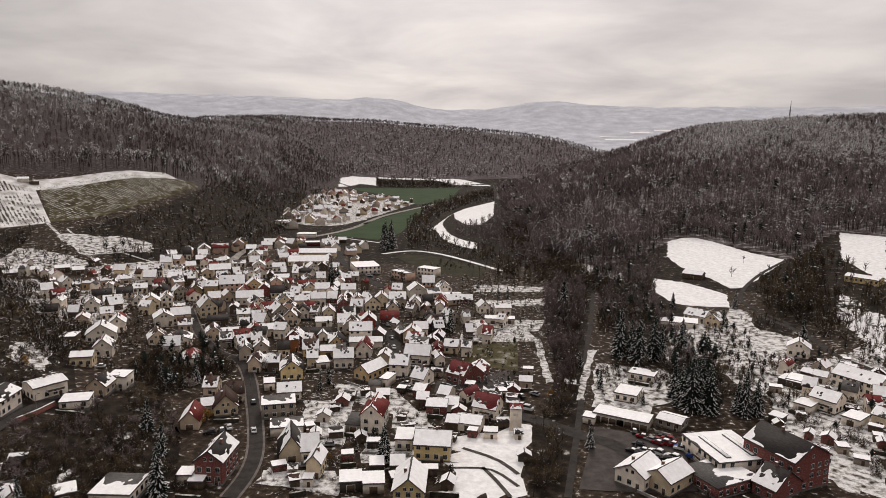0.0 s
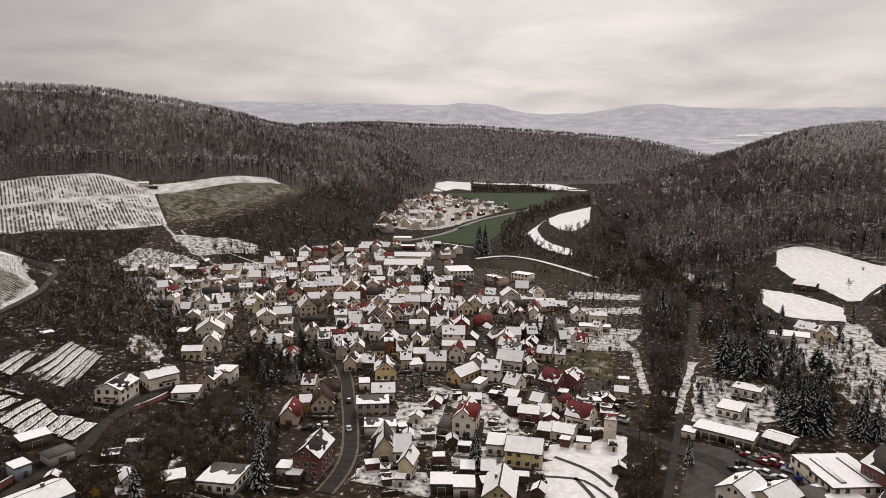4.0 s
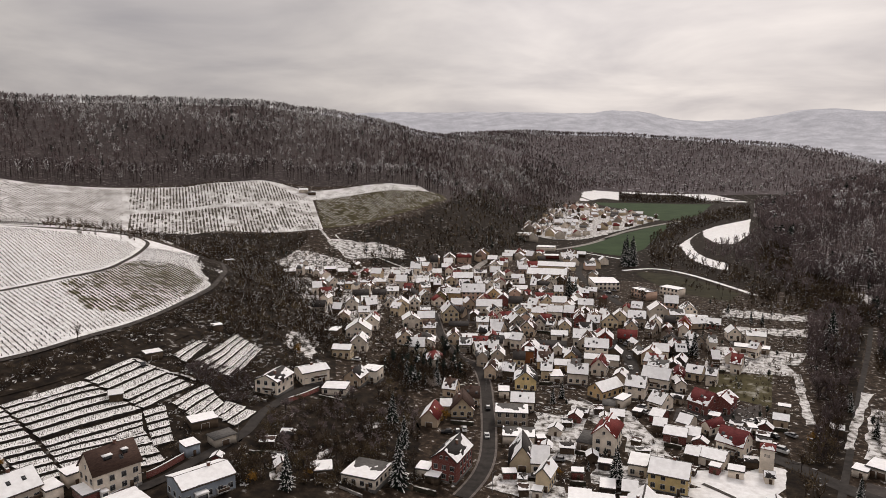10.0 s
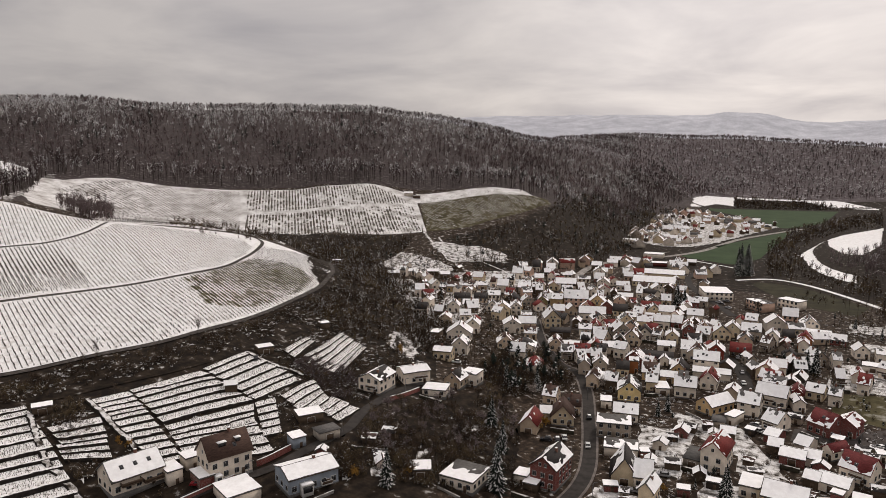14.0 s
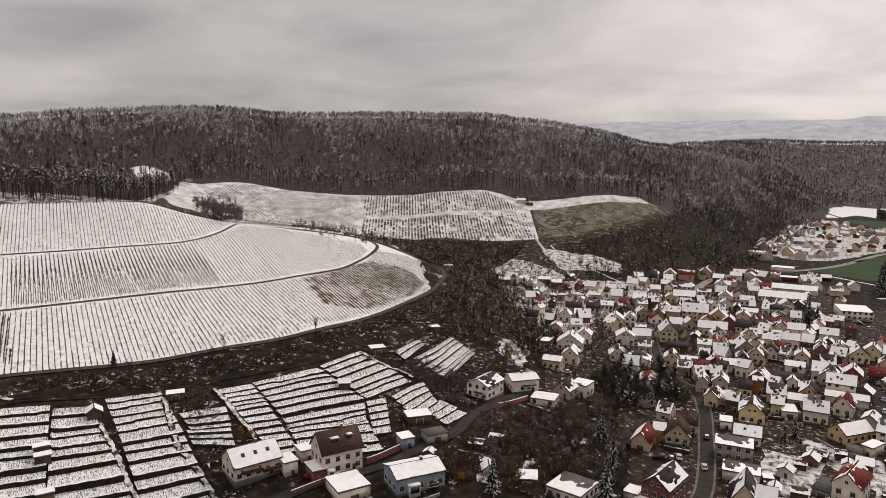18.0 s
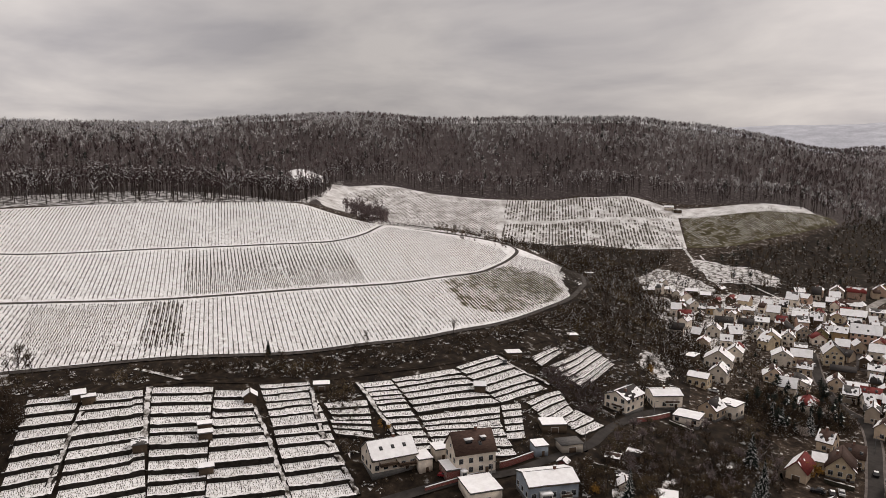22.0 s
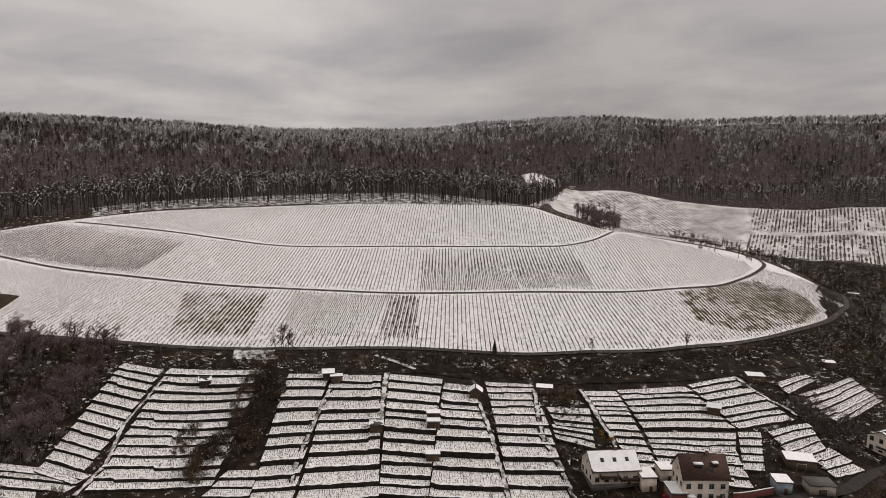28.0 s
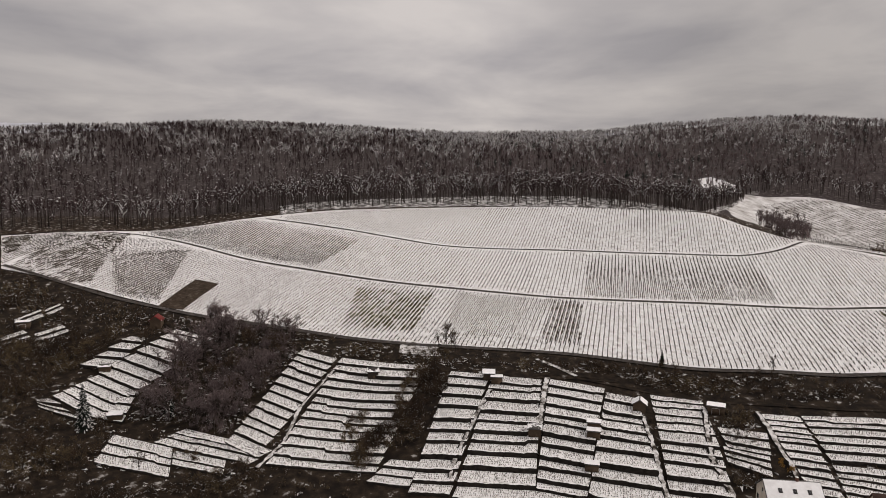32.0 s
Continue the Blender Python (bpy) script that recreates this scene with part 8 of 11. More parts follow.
house(-204.0, 411.4, 26, 11.5, 8, "e", 1.6, "pink", "brown", "p", 38)
house(-194.2, 381.3, 27, 10.7, 8, "e", 1.2, "beige", "dark", "0", 40)
house(-184.8, 389.2, 25, 9.3, 8, "e", 1.2, "beige", "dark", "0", 40)
house(-181.4, 401.9, 24, 8.8, 8, "e", 1.3, "white", "grey", "1", 35)
house(-198.4, 420.5, 25, 7, 7, "e", 1.2, "beige", "grey", "1", 35)
house(-169.6, 373.2, 24, 7.5, 8, "g", 1.3, "white", "grey", "p", 45)
house(-258.6, 423.8, 31, 8.2, 7, "e", 1.1, "white", "grey", "1", 30)
house(-261.9, 406.2, 33, 8, 6, "e", 0.9, "brown", "grey", "1", 25)
house(-246.2, 435.4, 29, 8.3, 6, "e", 0.9, "brown", "grey", "1", 25)
house(-234.7, 433.4, 28, 6.6, 7, "e", 1, "brown", "grey", "1", 25)
ob = house(-116.3, 136.1, 63, 14.0, 10, "e", 1.7, "blue", "grey", "1", 18)
porch(ob, -2.6, 3.0, 3.0)
front_balcony(ob, 3.2, 1.2, 0.8)
ob = house(-157.0, 112.6, 75, 13.6, 10, "e", 1.6, "white", "grey", "1", 36)
for x in (-3.4, 0.2, 3.8):
    skylight(ob, x, 0.52)
for bx, bz in ((-2.2, 2.5), (3.6, 1.6)):
    ba = part("balcony", TIMBER_BALCONY, None, ob, "dark timber balcony")
    ba.location = (bx, -HOUSE_DIM[ob.name][1], HOUSE_DIM[ob.name][2] + bz)
ob = house(-140.8, 130.3, 69, 12.2, 9, "e", 2.3, "white", "brown", "0", 46)
dormer(ob, -1.6, 0.42, 2.2)
dormer(ob, 3.0, 0.46, 1.4)
porch(ob, -4.2, 1.6, 2.4)
house(-149.9, 119.7, 71, 4, 6, "e", 1.2, "white", "flat", "1", 10)
house(-141.9, 123.2, 69, 4, 7, "e", 1, "brick", "flat", "1", 10)
house(-150.8, 126.9, 70, 4, 5, "e", 0.9, "white", "flat", "1", 10)
house(-132.3, 150.7, 63, 4, 5, "e", 0.9, "blue", "flat", "1", 10)
house(-128.0, 159.6, 64, 6.7, 5, "e", 0.8, "garage", "flat", "0", 10)
house(-129.9, 124.0, 68, 9.1, 10, "e", 0.85, "white", "flat", "1", 10)
house(-140.2, 166.0, 55, 7.9, 6, "e", 0.7, "brown", "flat", "1", 10)
house(-84.4, 168.0, -1, 10.6, 11, "e", 1.2, "white", "flat", "p", 10)
house(-72.0, 182.1, 2, 4, 5, "e", 0.8, "white", "flat", "1", 10)
house(-68.0, 179.8, 1, 4, 5, "e", 0.7, "brown", "flat", "1", 10)
house(-96.2, 162.7, 31, 5.8, 6, "e", 0.6, "brown", "flat", "1", 10)
house(-168.6, 714.5, 13, 14.2, 9, "e", 1.4, "white", "flat", "1", 10)
house(-155.7, 696.9, 23, 13.8, 9, "g", 1.6, "white", "brown", "p", 42)
house(-168.9, 773.5, 12, 12.7, 9, "g", 1.6, "white", "grey", "1", 42)
house(-179.0, 775.7, 13, 10.2, 8, "g", 1.6, "beige", "brown", "p", 42)
house(-150.2, 577.5, 15, 9.7, 8, "e", 1.4, "white", "grey", "1", 38)
house(-146.6, 531.1, 15, 10.8, 8, "e", 1.6, "white", "grey", "1", 38)
house(-149.1, 762.8, 11, 13.6, 9, "g", 1.6, "white", "grey", "1", 42)
house(-255.3, 6.8, 88, 4, 4, "e", 0.8, "dark", "dark", "p", 25)
house(-240.7, 48.8, 79, 4, 4, "e", 0.8, "brown", "grey", "1", 25)
house(-237.0, 51.0, 78, 4, 3, "e", 0.7, "brown", "flat", "1", 10)
house(-204.2, 56.7, 74, 4, 4, "e", 0.8, "brown", "grey", "p", 14)
house(-202.6, 75.5, 70, 4, 3, "e", 0.8, "brown", "flat", "1", 10)
house(-198.6, 74.1, 70, 4, 3, "e", 0.8, "brown", "flat", "1", 10)
house(-185.6, 69.1, 70, 4, 3, "e", 0.7, "brown", "flat", "1", 10)
house(-211.0, 94.3, 66, 4, 4, "g", 0.8, "brown", "grey", "1", 35)
house(-205.6, 118.5, 60, 5.4, 4, "e", 0.7, "brown", "flat", "1", 10)
house(-172.2, 163.7, 46, 4, 4, "e", 0.8, "brown", "grey", "1", 25)
house(-312.2, -87.3, 91, 5.2, 6, "g", 1.2, "brown", "red", "0", 42)
house(-275.1, -96.9, 99, 4, 4, "e", 0.7, "brown", "grey", "p", 14)
house(-239.8, -81.9, 99, 4.6, 4, "e", 0.6, "brown", "flat", "1", 10)
house(-308.3, -140.9, 105, 5.3, 4, "e", 0.6, "brown", "flat", "1", 10)
house(-188.0, 197.1, 59, 5.9, 5, "e", 0.7, "brown", "flat", "1", 10)
house(-195.7, 244.1, 54, 4.1, 4, "e", 0.7, "brown", "flat", "1", 10)
house(-311.4, 405.4, 38, 5.8, 3, "e", 0.7, "brown", "flat", "1", 10)
house(-420.6, 287.6, 56, 4.2, 4, "e", 0.8, "brown", "grey", "1", 30)
house(-378.1, 616.9, 32, 8.9, 5, "e", 0.9, "white", "grey", "1", 30)
house(-368.8, 617.8, 31, 7.7, 4, "e", 0.7, "brown", "flat", "1", 10)
house(-504.9, -32.1, 94, 4, 3, "e", 0.7, "brown", "flat", "1", 10)
house(96.4, 182.4, -58, 7.1, 12, "e", 1.4, "brick", "dark", "p", 35)
house(52.0, 262.6, -11, 4, 4, "e", 0.8, "brown", "grey", "1", 25)
house(34.3, 264.4, -7, 4.9, 5, "e", 0.9, "beige", "grey", "1", 30)
house(36.9, 278.3, -8, 4, 3, "e", 0.8, "grey", "flat", "1", 10)
house(53.2, 230.4, -25, 4, 5, "e", 0.7, "white", "flat", "1", 10)
house(144.9, 269.6, -48, 9.3, 8, "e", 0.8, "dark", "flat", "1", 10)
house(121.0, 232.9, -47, 4.6, 5, "e", 0.7, "brown", "flat", "1", 10)
house(155.9, 278.5, -49, 4.3, 5, "e", 0.9, "brown", "grey", "1", 25)
house(103.6, 192.8, -66, 18.2, 14.4, "e", 3.2, "brick", "dark", "s", 30, name="factory", category="factory", label="large red brick factory with dark roof partly under snow")
ob = house(88.8, 200.4, -78, 20.1, 17.5, "e", 2, "white", "flat", "1", 10, name="factory_hall", category="hall", label="wide white factory hall with flat roof under snow")
for k in (-1, 1):
    rl = part("roof_light", box_data("roof_light", [(-7.5, -0.8, 0, 7.5, 0.8, 0.35, 0), (-7.3, -0.6, 0.35, 7.3, 0.6, 0.42, 1)], [M_ROOF["grey"], M_ROOF_SNOW]), None, ob)
    rl.location = (0.5, 4.2 * k, HOUSE_DIM[ob.name][3] + 0.3)
house(82.1, 187.3, -65, 13.8, 16.3, "e", 1.3, "brick", "flat", "p", 10, name="workshop", category="workshop", label="low red brick workshop with flat roof partly under snow")
house(-160.0, 748.1, 4, 9, 9.3, "g", 1.6, "beige", "red", "0", 38)
house(-144.1, 777.9, 25, 8.4, 8.8, "e", 1.4, "white", "grey", "l", 38)
house(-175.0, 889.6, 3, 8.9, 7.1, "g", 1.6, "grey", "dark", "1", 45)
house(-172.3, 878.1, 11, 8.1, 7.9, "g", 1.4, "pink", "brown", "1", 45)
house(-132.5, 731.5, 15, 11.8, 8.5, "g", 2, "white", "red", "1", 42)
house(-103.8, 999.5, -2, 11.1, 9.6, "e", 1.4, "beige", "grey", "0", 45)
house(-70.3, 1013.4, -4, 9.9, 9.2, "e", 2, "grey", "red", "l", 38)
house(-76.5, 927.9, 20, 8.9, 9.6, "e", 2, "white", "red", "1", 45)
house(-70.4, 939.5, 9, 9.7, 8.7, "g", 1.6, "white", "dark", "p", 42)
house(-73.6, 987.9, -4, 10.2, 7, "e", 1.6, "grey", "grey", "0", 45)
house(-170.2, 830.2, -8, 11.2, 9.6, "e", 1.4, "pink", "grey", "1", 42)
house(-112.6, 1006.7, 6, 8.6, 7.2, "e", 2, "white", "brown", "p", 42)
house(-149.6, 932.0, -11, 8.4, 7.6, "e", 2, "beige", "grey", "1", 42)
house(-92.3, 916.9, 21, 11.9, 7.7, "g", 1.4, "grey", "grey", "p", 42)
house(-101.5, 969.6, -14, 8.5, 9.2, "e", 1.4, "white", "grey", "0", 42)
house(-145.4, 743.5, 3, 11.3, 8.4, "g", 1.6, "cream", "brown", "1", 45)
house(-107.5, 1036.5, 6, 9.3, 8.5, "g", 1.6, "white", "dark", "1", 45)
house(-82.6, 1024.3, 20, 10.7, 7.6, "g", 2, "white", "red", "0", 38)
house(-134.4, 1037.7, 7, 10, 8, "e", 1.6, "white", "brown", "1", 38)
house(-144.2, 849.3, 10, 9.5, 9.3, "e", 2, "white", "brown", "1", 45)
house(-147.5, 1128.4, 12, 8.4, 9.7, "g", 1.6, "white", "grey", "1", 38)
house(-123.2, 841.0, 8, 11.4, 7.5, "g", 1.6, "grey", "brown", "p", 45)
house(-158.4, 1111.8, 13, 8.2, 9, "g", 1.6, "pink", "brown", "p", 42)
house(-172.6, 1087.0, 24, 10.4, 8, "g", 1.4, "white", "dark", "0", 45)
house(-61.7, 966.9, -16, 8.7, 8.1, "e", 1.6, "cream", "dark", "1", 42)
house(-171.4, 765.7, 13, 10.3, 7.3, "e", 1.4, "beige", "brown", "1", 38)
house(-134.5, 771.3, 2, 9.2, 9.7, "e", 1.4, "grey", "grey", "1", 38)
house(-150.8, 907.2, 1, 8.4, 9.6, "e", 1.4, "grey", "dark", "1", 38)
house(-75.9, 1038.1, -16, 10.1, 7.3, "e", 1.4, "cream", "dark", "p", 42)
house(-139.3, 940.8, 8, 9.8, 7.8, "g", 1.4, "beige", "brown", "1", 42)
house(-122.2, 1066.3, 7, 10.1, 7, "g", 2, "pink", "dark", "1", 42)
house(-96.2, 1019.3, 20, 10.9, 8.8, "e", 2, "cream", "grey", "1", 45)
house(-143.9, 818.9, 25, 9.5, 9.5, "g", 2, "white", "grey", "p", 45)
house(-169.4, 1038.6, 9, 11.8, 8.3, "g", 1.6, "pink", "red", "l", 42)
house(-146.8, 1091.4, -12, 8.2, 9.2, "g", 1.6, "pink", "grey", "1", 38)
house(-119.5, 760.4, 24, 10.5, 8.3, "g", 1.4, "white", "red", "p", 42)
house(-169.3, 921.5, 25, 11.8, 8.7, "g", 2, "white", "grey", "l", 38)
house(-157.0, 863.7, 10, 10.3, 7.8, "e", 2, "beige", "dark", "p", 42)
house(-165.4, 1072.3, 24, 11.5, 7.6, "e", 1.6, "white", "grey", "1", 45)
house(-85.5, 845.9, 6, 8.3, 8.9, "e", 2, "white", "red", "p", 45)
house(-179.6, 1029.5, 15, 9.4, 9.2, "g", 1.6, "pink", "red", "1", 42)
house(-154.8, 844.4, 10, 11.3, 9.6, "e", 1.6, "grey", "red", "l", 45)
house(-168.7, 817.3, 12, 9.4, 8.6, "g", 2, "beige", "red", "p", 45)
house(-99.6, 836.4, -13, 11, 9.7, "g", 2, "cream", "brown", "l", 42)
house(-172.3, 757.4, 18, 11.7, 7, "g", 2, "grey", "brown", "1", 42)
house(-130.5, 931.1, 13, 10, 7.1, "g", 1.4, "white", "grey", "l", 38)
house(-163.9, 789.4, 4, 8.4, 7.5, "e", 2, "white", "dark", "p", 38)
house(-130.3, 984.0, 23, 10.9, 8.5, "e", 1.6, "pink", "brown", "1", 45)
house(-114.9, 1021.5, 21, 11, 8.3, "e", 1.4, "white", "dark", "0", 42)
house(-156.4, 1071.1, -12, 11.6, 9.3, "g", 1.6, "white", "red", "1", 45)
house(-159.6, 804.4, -9, 8.9, 7.2, "e", 1.6, "white", "dark", "1", 45)
house(-93.8, 939.8, 21, 10.9, 8.6, "g", 1.6, "pink", "brown", "1", 45)
house(-182.0, 944.0, 26, 9.6, 8.6, "g", 2, "white", "brown", "p", 38)
house(-139.9, 869.2, 24, 9.6, 9.8, "e", 1.4, "white", "red", "1", 38)
house(-130.3, 1049.6, -1, 10.6, 7.2, "e", 1.4, "white", "grey", "p", 38)
house(-158.5, 1046.3, 9, 8.5, 8.5, "e", 2, "cream", "red", "p", 45)
house(-179.0, 962.4, 26, 9, 8.9, "e", 1.6, "beige", "grey", "1", 42)
house(-52.3, 951.0, -5, 8.4, 8.5, "e", 1.4, "cream", "grey", "p", 42)
house(-121.1, 821.2, 13, 9, 7.8, "e", 1.4, "white", "grey", "0", 38)
house(-93.4, 1032.9, -3, 11.2, 7.4, "g", 2, "white", "grey", "p", 45)
house(-126.6, 1008.0, 22, 11.1, 8, "g", 1.4, "cream", "red", "p", 45)
house(-62.3, 915.4, 9, 8.1, 8.6, "e", 2, "cream", "dark", "1", 45)
house(-142.9, 1047.2, -12, 4.7, 7, "g", 1.4, "white", "dark", "1", 42)
house(-130.5, 890.9, 0, 5, 8, "e", 2, "white", "red", "0", 38)
house(-149.8, 961.6, -11, 4.8, 8.4, "g", 1.6, "brown", "grey", "0", 38)
house(-127.1, 923.0, 23, 5.5, 8.7, "e", 2, "cream", "brown", "p", 38)
house(-125.8, 750.6, 2, 5.2, 8, "e", 1.4, "white", "dark", "1", 42)
house(-135.0, 831.0, 14, 5.8, 9, "e", 1.6, "white", "grey", "1", 45)
house(-163.5, 1001.5, 9, 4.3, 9.6, "g", 1.6, "brown", "red", "1", 38)
house(-78.3, 952.8, -15, 5, 9.7, "e", 2, "cream", "brown", "1", 42)
house(-157.8, 743.2, 4, 4.3, 9, "e", 1.6, "brown", "dark", "p", 38)
house(-182.9, 897.1, -8, 5.1, 9.1, "g", 2, "cream", "grey", "0", 42)
house(-101.0, 1065.6, 5, 4.6, 9.1, "g", 1.4, "brown", "dark", "1", 45)
house(-72.6, 952.2, 4, 5.1, 8.7, "g", 2, "cream", "brown", "p", 42)
house(-161.8, 967.2, 24, 4.2, 10, "g", 2, "white", "red", "p", 38)
house(-115.7, 973.5, -13, 5.6, 8.3, "g", 1.6, "brown", "red", "1", 38)
house(-71.8, 892.0, 5, 5.3, 9.3, "e", 1.4, "brown", "red", "p", 45)
house(-143.6, 890.0, 1, 5.8, 9.1, "e", 1.6, "white", "brown", "p", 38)
house(-143.4, 839.1, 2, 4.5, 9, "g", 1.6, "cream", "brown", "0", 45)
house(-144.6, 919.4, 1, 5.3, 9, "g", 2, "brown", "grey", "1", 38)
house(-184.4, 811.1, 13, 4.9, 8.2, "g", 1.4, "white", "dark", "1", 38)
house(-112.1, 770.6, 13, 4.3, 8.1, "g", 2, "white", "brown", "1", 42)
house(-124.7, 907.9, 8, 5, 8.6, "e", 1.4, "brown", "dark", "1", 42)
house(-125.0, 1040.9, 7, 4.8, 9.4, "g", 1.4, "white", "brown", "p", 42)
house(-47.2, 996.8, 3, 4.4, 8, "g", 2, "brown", "dark", "1", 42)
house(-110.0, 782.7, 23, 4, 8.3, "e", 2, "white", "dark", "l", 45)
house(-175.8, 993.1, 10, 5.4, 8.4, "e", 1.4, "brown", "dark", "p", 45)
house(-159.2, 1022.8, 14, 4.6, 8.5, "g", 2, "brown", "grey", "1", 45)
house(-172.8, 844.0, 4, 4.7, 9.4, "e", 1.4, "brown", "grey", "l", 45)
house(-75.5, 879.5, -15, 4.9, 7.8, "g", 1.4, "brown", "red", "1", 45)
house(-103.1, 822.2, 12, 4.1, 9, "e", 1.6, "brown", "red", "1", 45)
house(-98.5, 891.1, 11, 5.7, 9.1, "g", 1.6, "cream", "brown", "l", 38)
house(-49.6, 355.2, 13, 6.9, 9, "e", 2, "white", "dark", "p", 45)
house(-144.8, 440.9, 23, 7.5, 7.5, "e", 2, "pink", "dark", "p", 45)
house(-96.5, 349.0, 20, 6.7, 9, "e", 1.6, "grey", "brown", "l", 42)
house(-47.5, 373.7, -1, 7.4, 9.3, "e", 2, "grey", "red", "1", 42)
house(-151.0, 421.2, 20, 8.8, 9.5, "g", 1.6, "pink", "grey", "1", 42)
house(-165.4, 418.7, 37, 6.5, 9.4, "e", 2, "pink", "grey", "p", 38)
house(-67.1, 440.1, 9, 6, 9.9, "g", 1.6, "white", "red", "1", 42)
house(-84.5, 370.1, 5, 6.8, 7.1, "g", 2, "pink", "dark", "p", 38)
house(-88.6, 407.3, -8, 6.4, 8.5, "e", 1.6, "white", "red", "l", 45)
house(-159.3, 455.1, 19, 7.5, 8.9, "g", 1.4, "cream", "red", "1", 38)
house(-126.7, 395.0, 33, 6, 8.6, "g", 1.6, "beige", "dark", "1", 45)
house(-167.4, 448.6, 20, 8.3, 7.1, "g", 1.4, "white", "red", "p", 45)
house(-88.8, 445.1, 26, 8.9, 9.7, "g", 1.6, "grey", "grey", "p", 38)
house(-125.7, 463.9, 20, 8.3, 7.6, "g", 1.6, "white", "red", "l", 42)
house(-67.5, 408.7, -11, 6.4, 7.4, "g", 2, "white", "red", "1", 38)
house(-106.8, 431.6, 14, 8, 8.3, "g", 2, "pink", "grey", "1", 38)
house(-149.6, 414.3, 12, 8, 7.7, "e", 1.6, "cream", "brown", "1", 45)
house(-82.0, 414.4, 16, 8.1, 8.6, "g", 2, "cream", "dark", "p", 45)
house(-146.8, 394.3, 35, 7.7, 7.6, "g", 1.4, "white", "red", "0", 38)
house(-106.0, 380.3, 31, 8.4, 9.6, "g", 1.6, "white", "dark", "p", 38)
house(-120.6, 407.6, 8, 8.6, 8.5, "g", 1.4, "pink", "red", "l", 42)
house(-158.0, 401.7, 36, 8.8, 8.1, "g", 1.4, "grey", "brown", "1", 42)
house(-236.8, 411.7, 45, 6.8, 8.1, "g", 2, "white", "red", "1", 38)
house(-207.1, 433.4, 6, 7.6, 8.2, "e", 2, "cream", "red", "l", 45)
house(-180.8, 508.0, 25, 7.5, 9.3, "e", 1.6, "grey", "red", "l", 42)
house(-188.6, 447.8, 15, 5.4, 9.9, "e", 1.4, "white", "dark", "p", 42)
house(-169.4, 479.5, 11, 5.9, 8.9, "g", 2, "white", "red", "p", 42)
house(-184.5, 424.4, 15, 8, 9.6, "e", 2, "white", "grey", "l", 45)
house(-178.4, 456.3, 13, 5.2, 7.9, "g", 1.4, "white", "grey", "p", 38)
house(-198.5, 406.2, 26, 5.2, 7.9, "g", 1.4, "beige", "brown", "p", 38)
house(-195.9, 438.8, 29, 6.9, 8.7, "e", 1.6, "pink", "dark", "1", 42)
house(12.5, 355.2, 13, 3.7, 7.4, "e", 2, "white", "grey", "p", 45)
house(-16.9, 370.5, -17, 4.6, 8.7, "e", 2, "grey", "brown", "p", 38)
house(-56.5, 401.3, 8, 5.4, 8, "g", 1.4, "brown", "brown", "1", 45)
house(-68.2, 425.9, -11, 5.5, 8.5, "g", 1.6, "brown", "grey", "1", 45)
house(-9.4, 378.6, -7, 4.2, 8.6, "g", 1.4, "brown", "red", "1", 45)
house(-99.9, 337.0, 9, 5.1, 7.4, "e", 1.4, "brown", "dark", "p", 45)
house(31.9, 350.6, -25, 4, 7.6, "e", 2, "white", "red", "1", 38)
house(-111.5, 470.6, 18, 3.9, 9.6, "e", 1.4, "brown", "red", "1", 42)
house(-116.3, 433.7, 30, 3.6, 8.2, "g", 1.6, "brown", "dark", "1", 45)
house(-47.9, 366.3, 22, 4.4, 7.8, "g", 2, "dark", "grey", "l", 38)
house(-9.1, 366.9, -19, 4.3, 7.2, "g", 1.6, "grey", "brown", "0", 42)
house(-117.9, 459.7, 14, 3.8, 9.8, "g", 1.6, "brown", "brown", "1", 45)
house(-99.3, 435.7, 28, 4, 7.7, "e", 1.4, "grey", "red", "p", 38)
house(-58.2, 390.2, 0, 4.3, 7.7, "g", 2, "white", "red", "1", 38)
house(-165.5, 436.9, 21, 5.3, 8.2, "e", 2, "brown", "grey", "1", 38)
house(-123.6, 447.0, 15, 4.6, 7.1, "e", 1.4, "grey", "grey", "1", 45)
house(-133.4, 438.7, 32, 3.9, 8.5, "e", 2, "brown", "grey", "l", 45)
house(-114.7, 368.5, 9, 4.5, 8.2, "g", 1.6, "brown", "dark", "1", 38)
house(-83.5, 340.1, 19, 5.3, 7.1, "g", 2, "dark", "grey", "p", 45)
house(-45.3, 399.0, -14, 3.7, 7.1, "e", 1.6, "white", "grey", "1", 38)
house(-50.2, 434.1, -13, 3.7, 8, "g", 2, "brown", "red", "l", 42)
house(-161.0, 430.9, 20, 4.8, 9.7, "e", 2, "brown", "grey", "1", 45)
house(-1.1, 378.2, 0, 4.9, 9.1, "g", 2, "white", "red", "1", 42)
house(-142.6, 462.1, -3, 4.6, 7.1, "g", 1.6, "dark", "grey", "0", 42)
house(-139.5, 453.4, 32, 4.9, 9.3, "e", 2, "brown", "brown", "l", 45)
house(-33.9, 415.0, -3, 3.6, 7.7, "g", 2, "white", "red", "0", 42)
house(-68.6, 362.8, -9, 4.6, 7.1, "e", 1.6, "white", "brown", "p", 42)
house(-102.0, 467.2, 4, 4.1, 8.2, "e", 1.4, "white", "dark", "l", 38)
house(-219.7, 421.1, 8, 4.8, 7.4, "g", 1.6, "brown", "red", "p", 42)
house(-197.0, 396.7, 18, 4.1, 7.1, "g", 2, "white", "dark", "1", 38)
house(-194.5, 431.3, 4, 3.9, 7.3, "e", 1.6, "white", "brown", "0", 38)
house(-208.0, 379.0, 21, 4.7, 8.8, "g", 1.6, "brown", "brown", "p", 42)
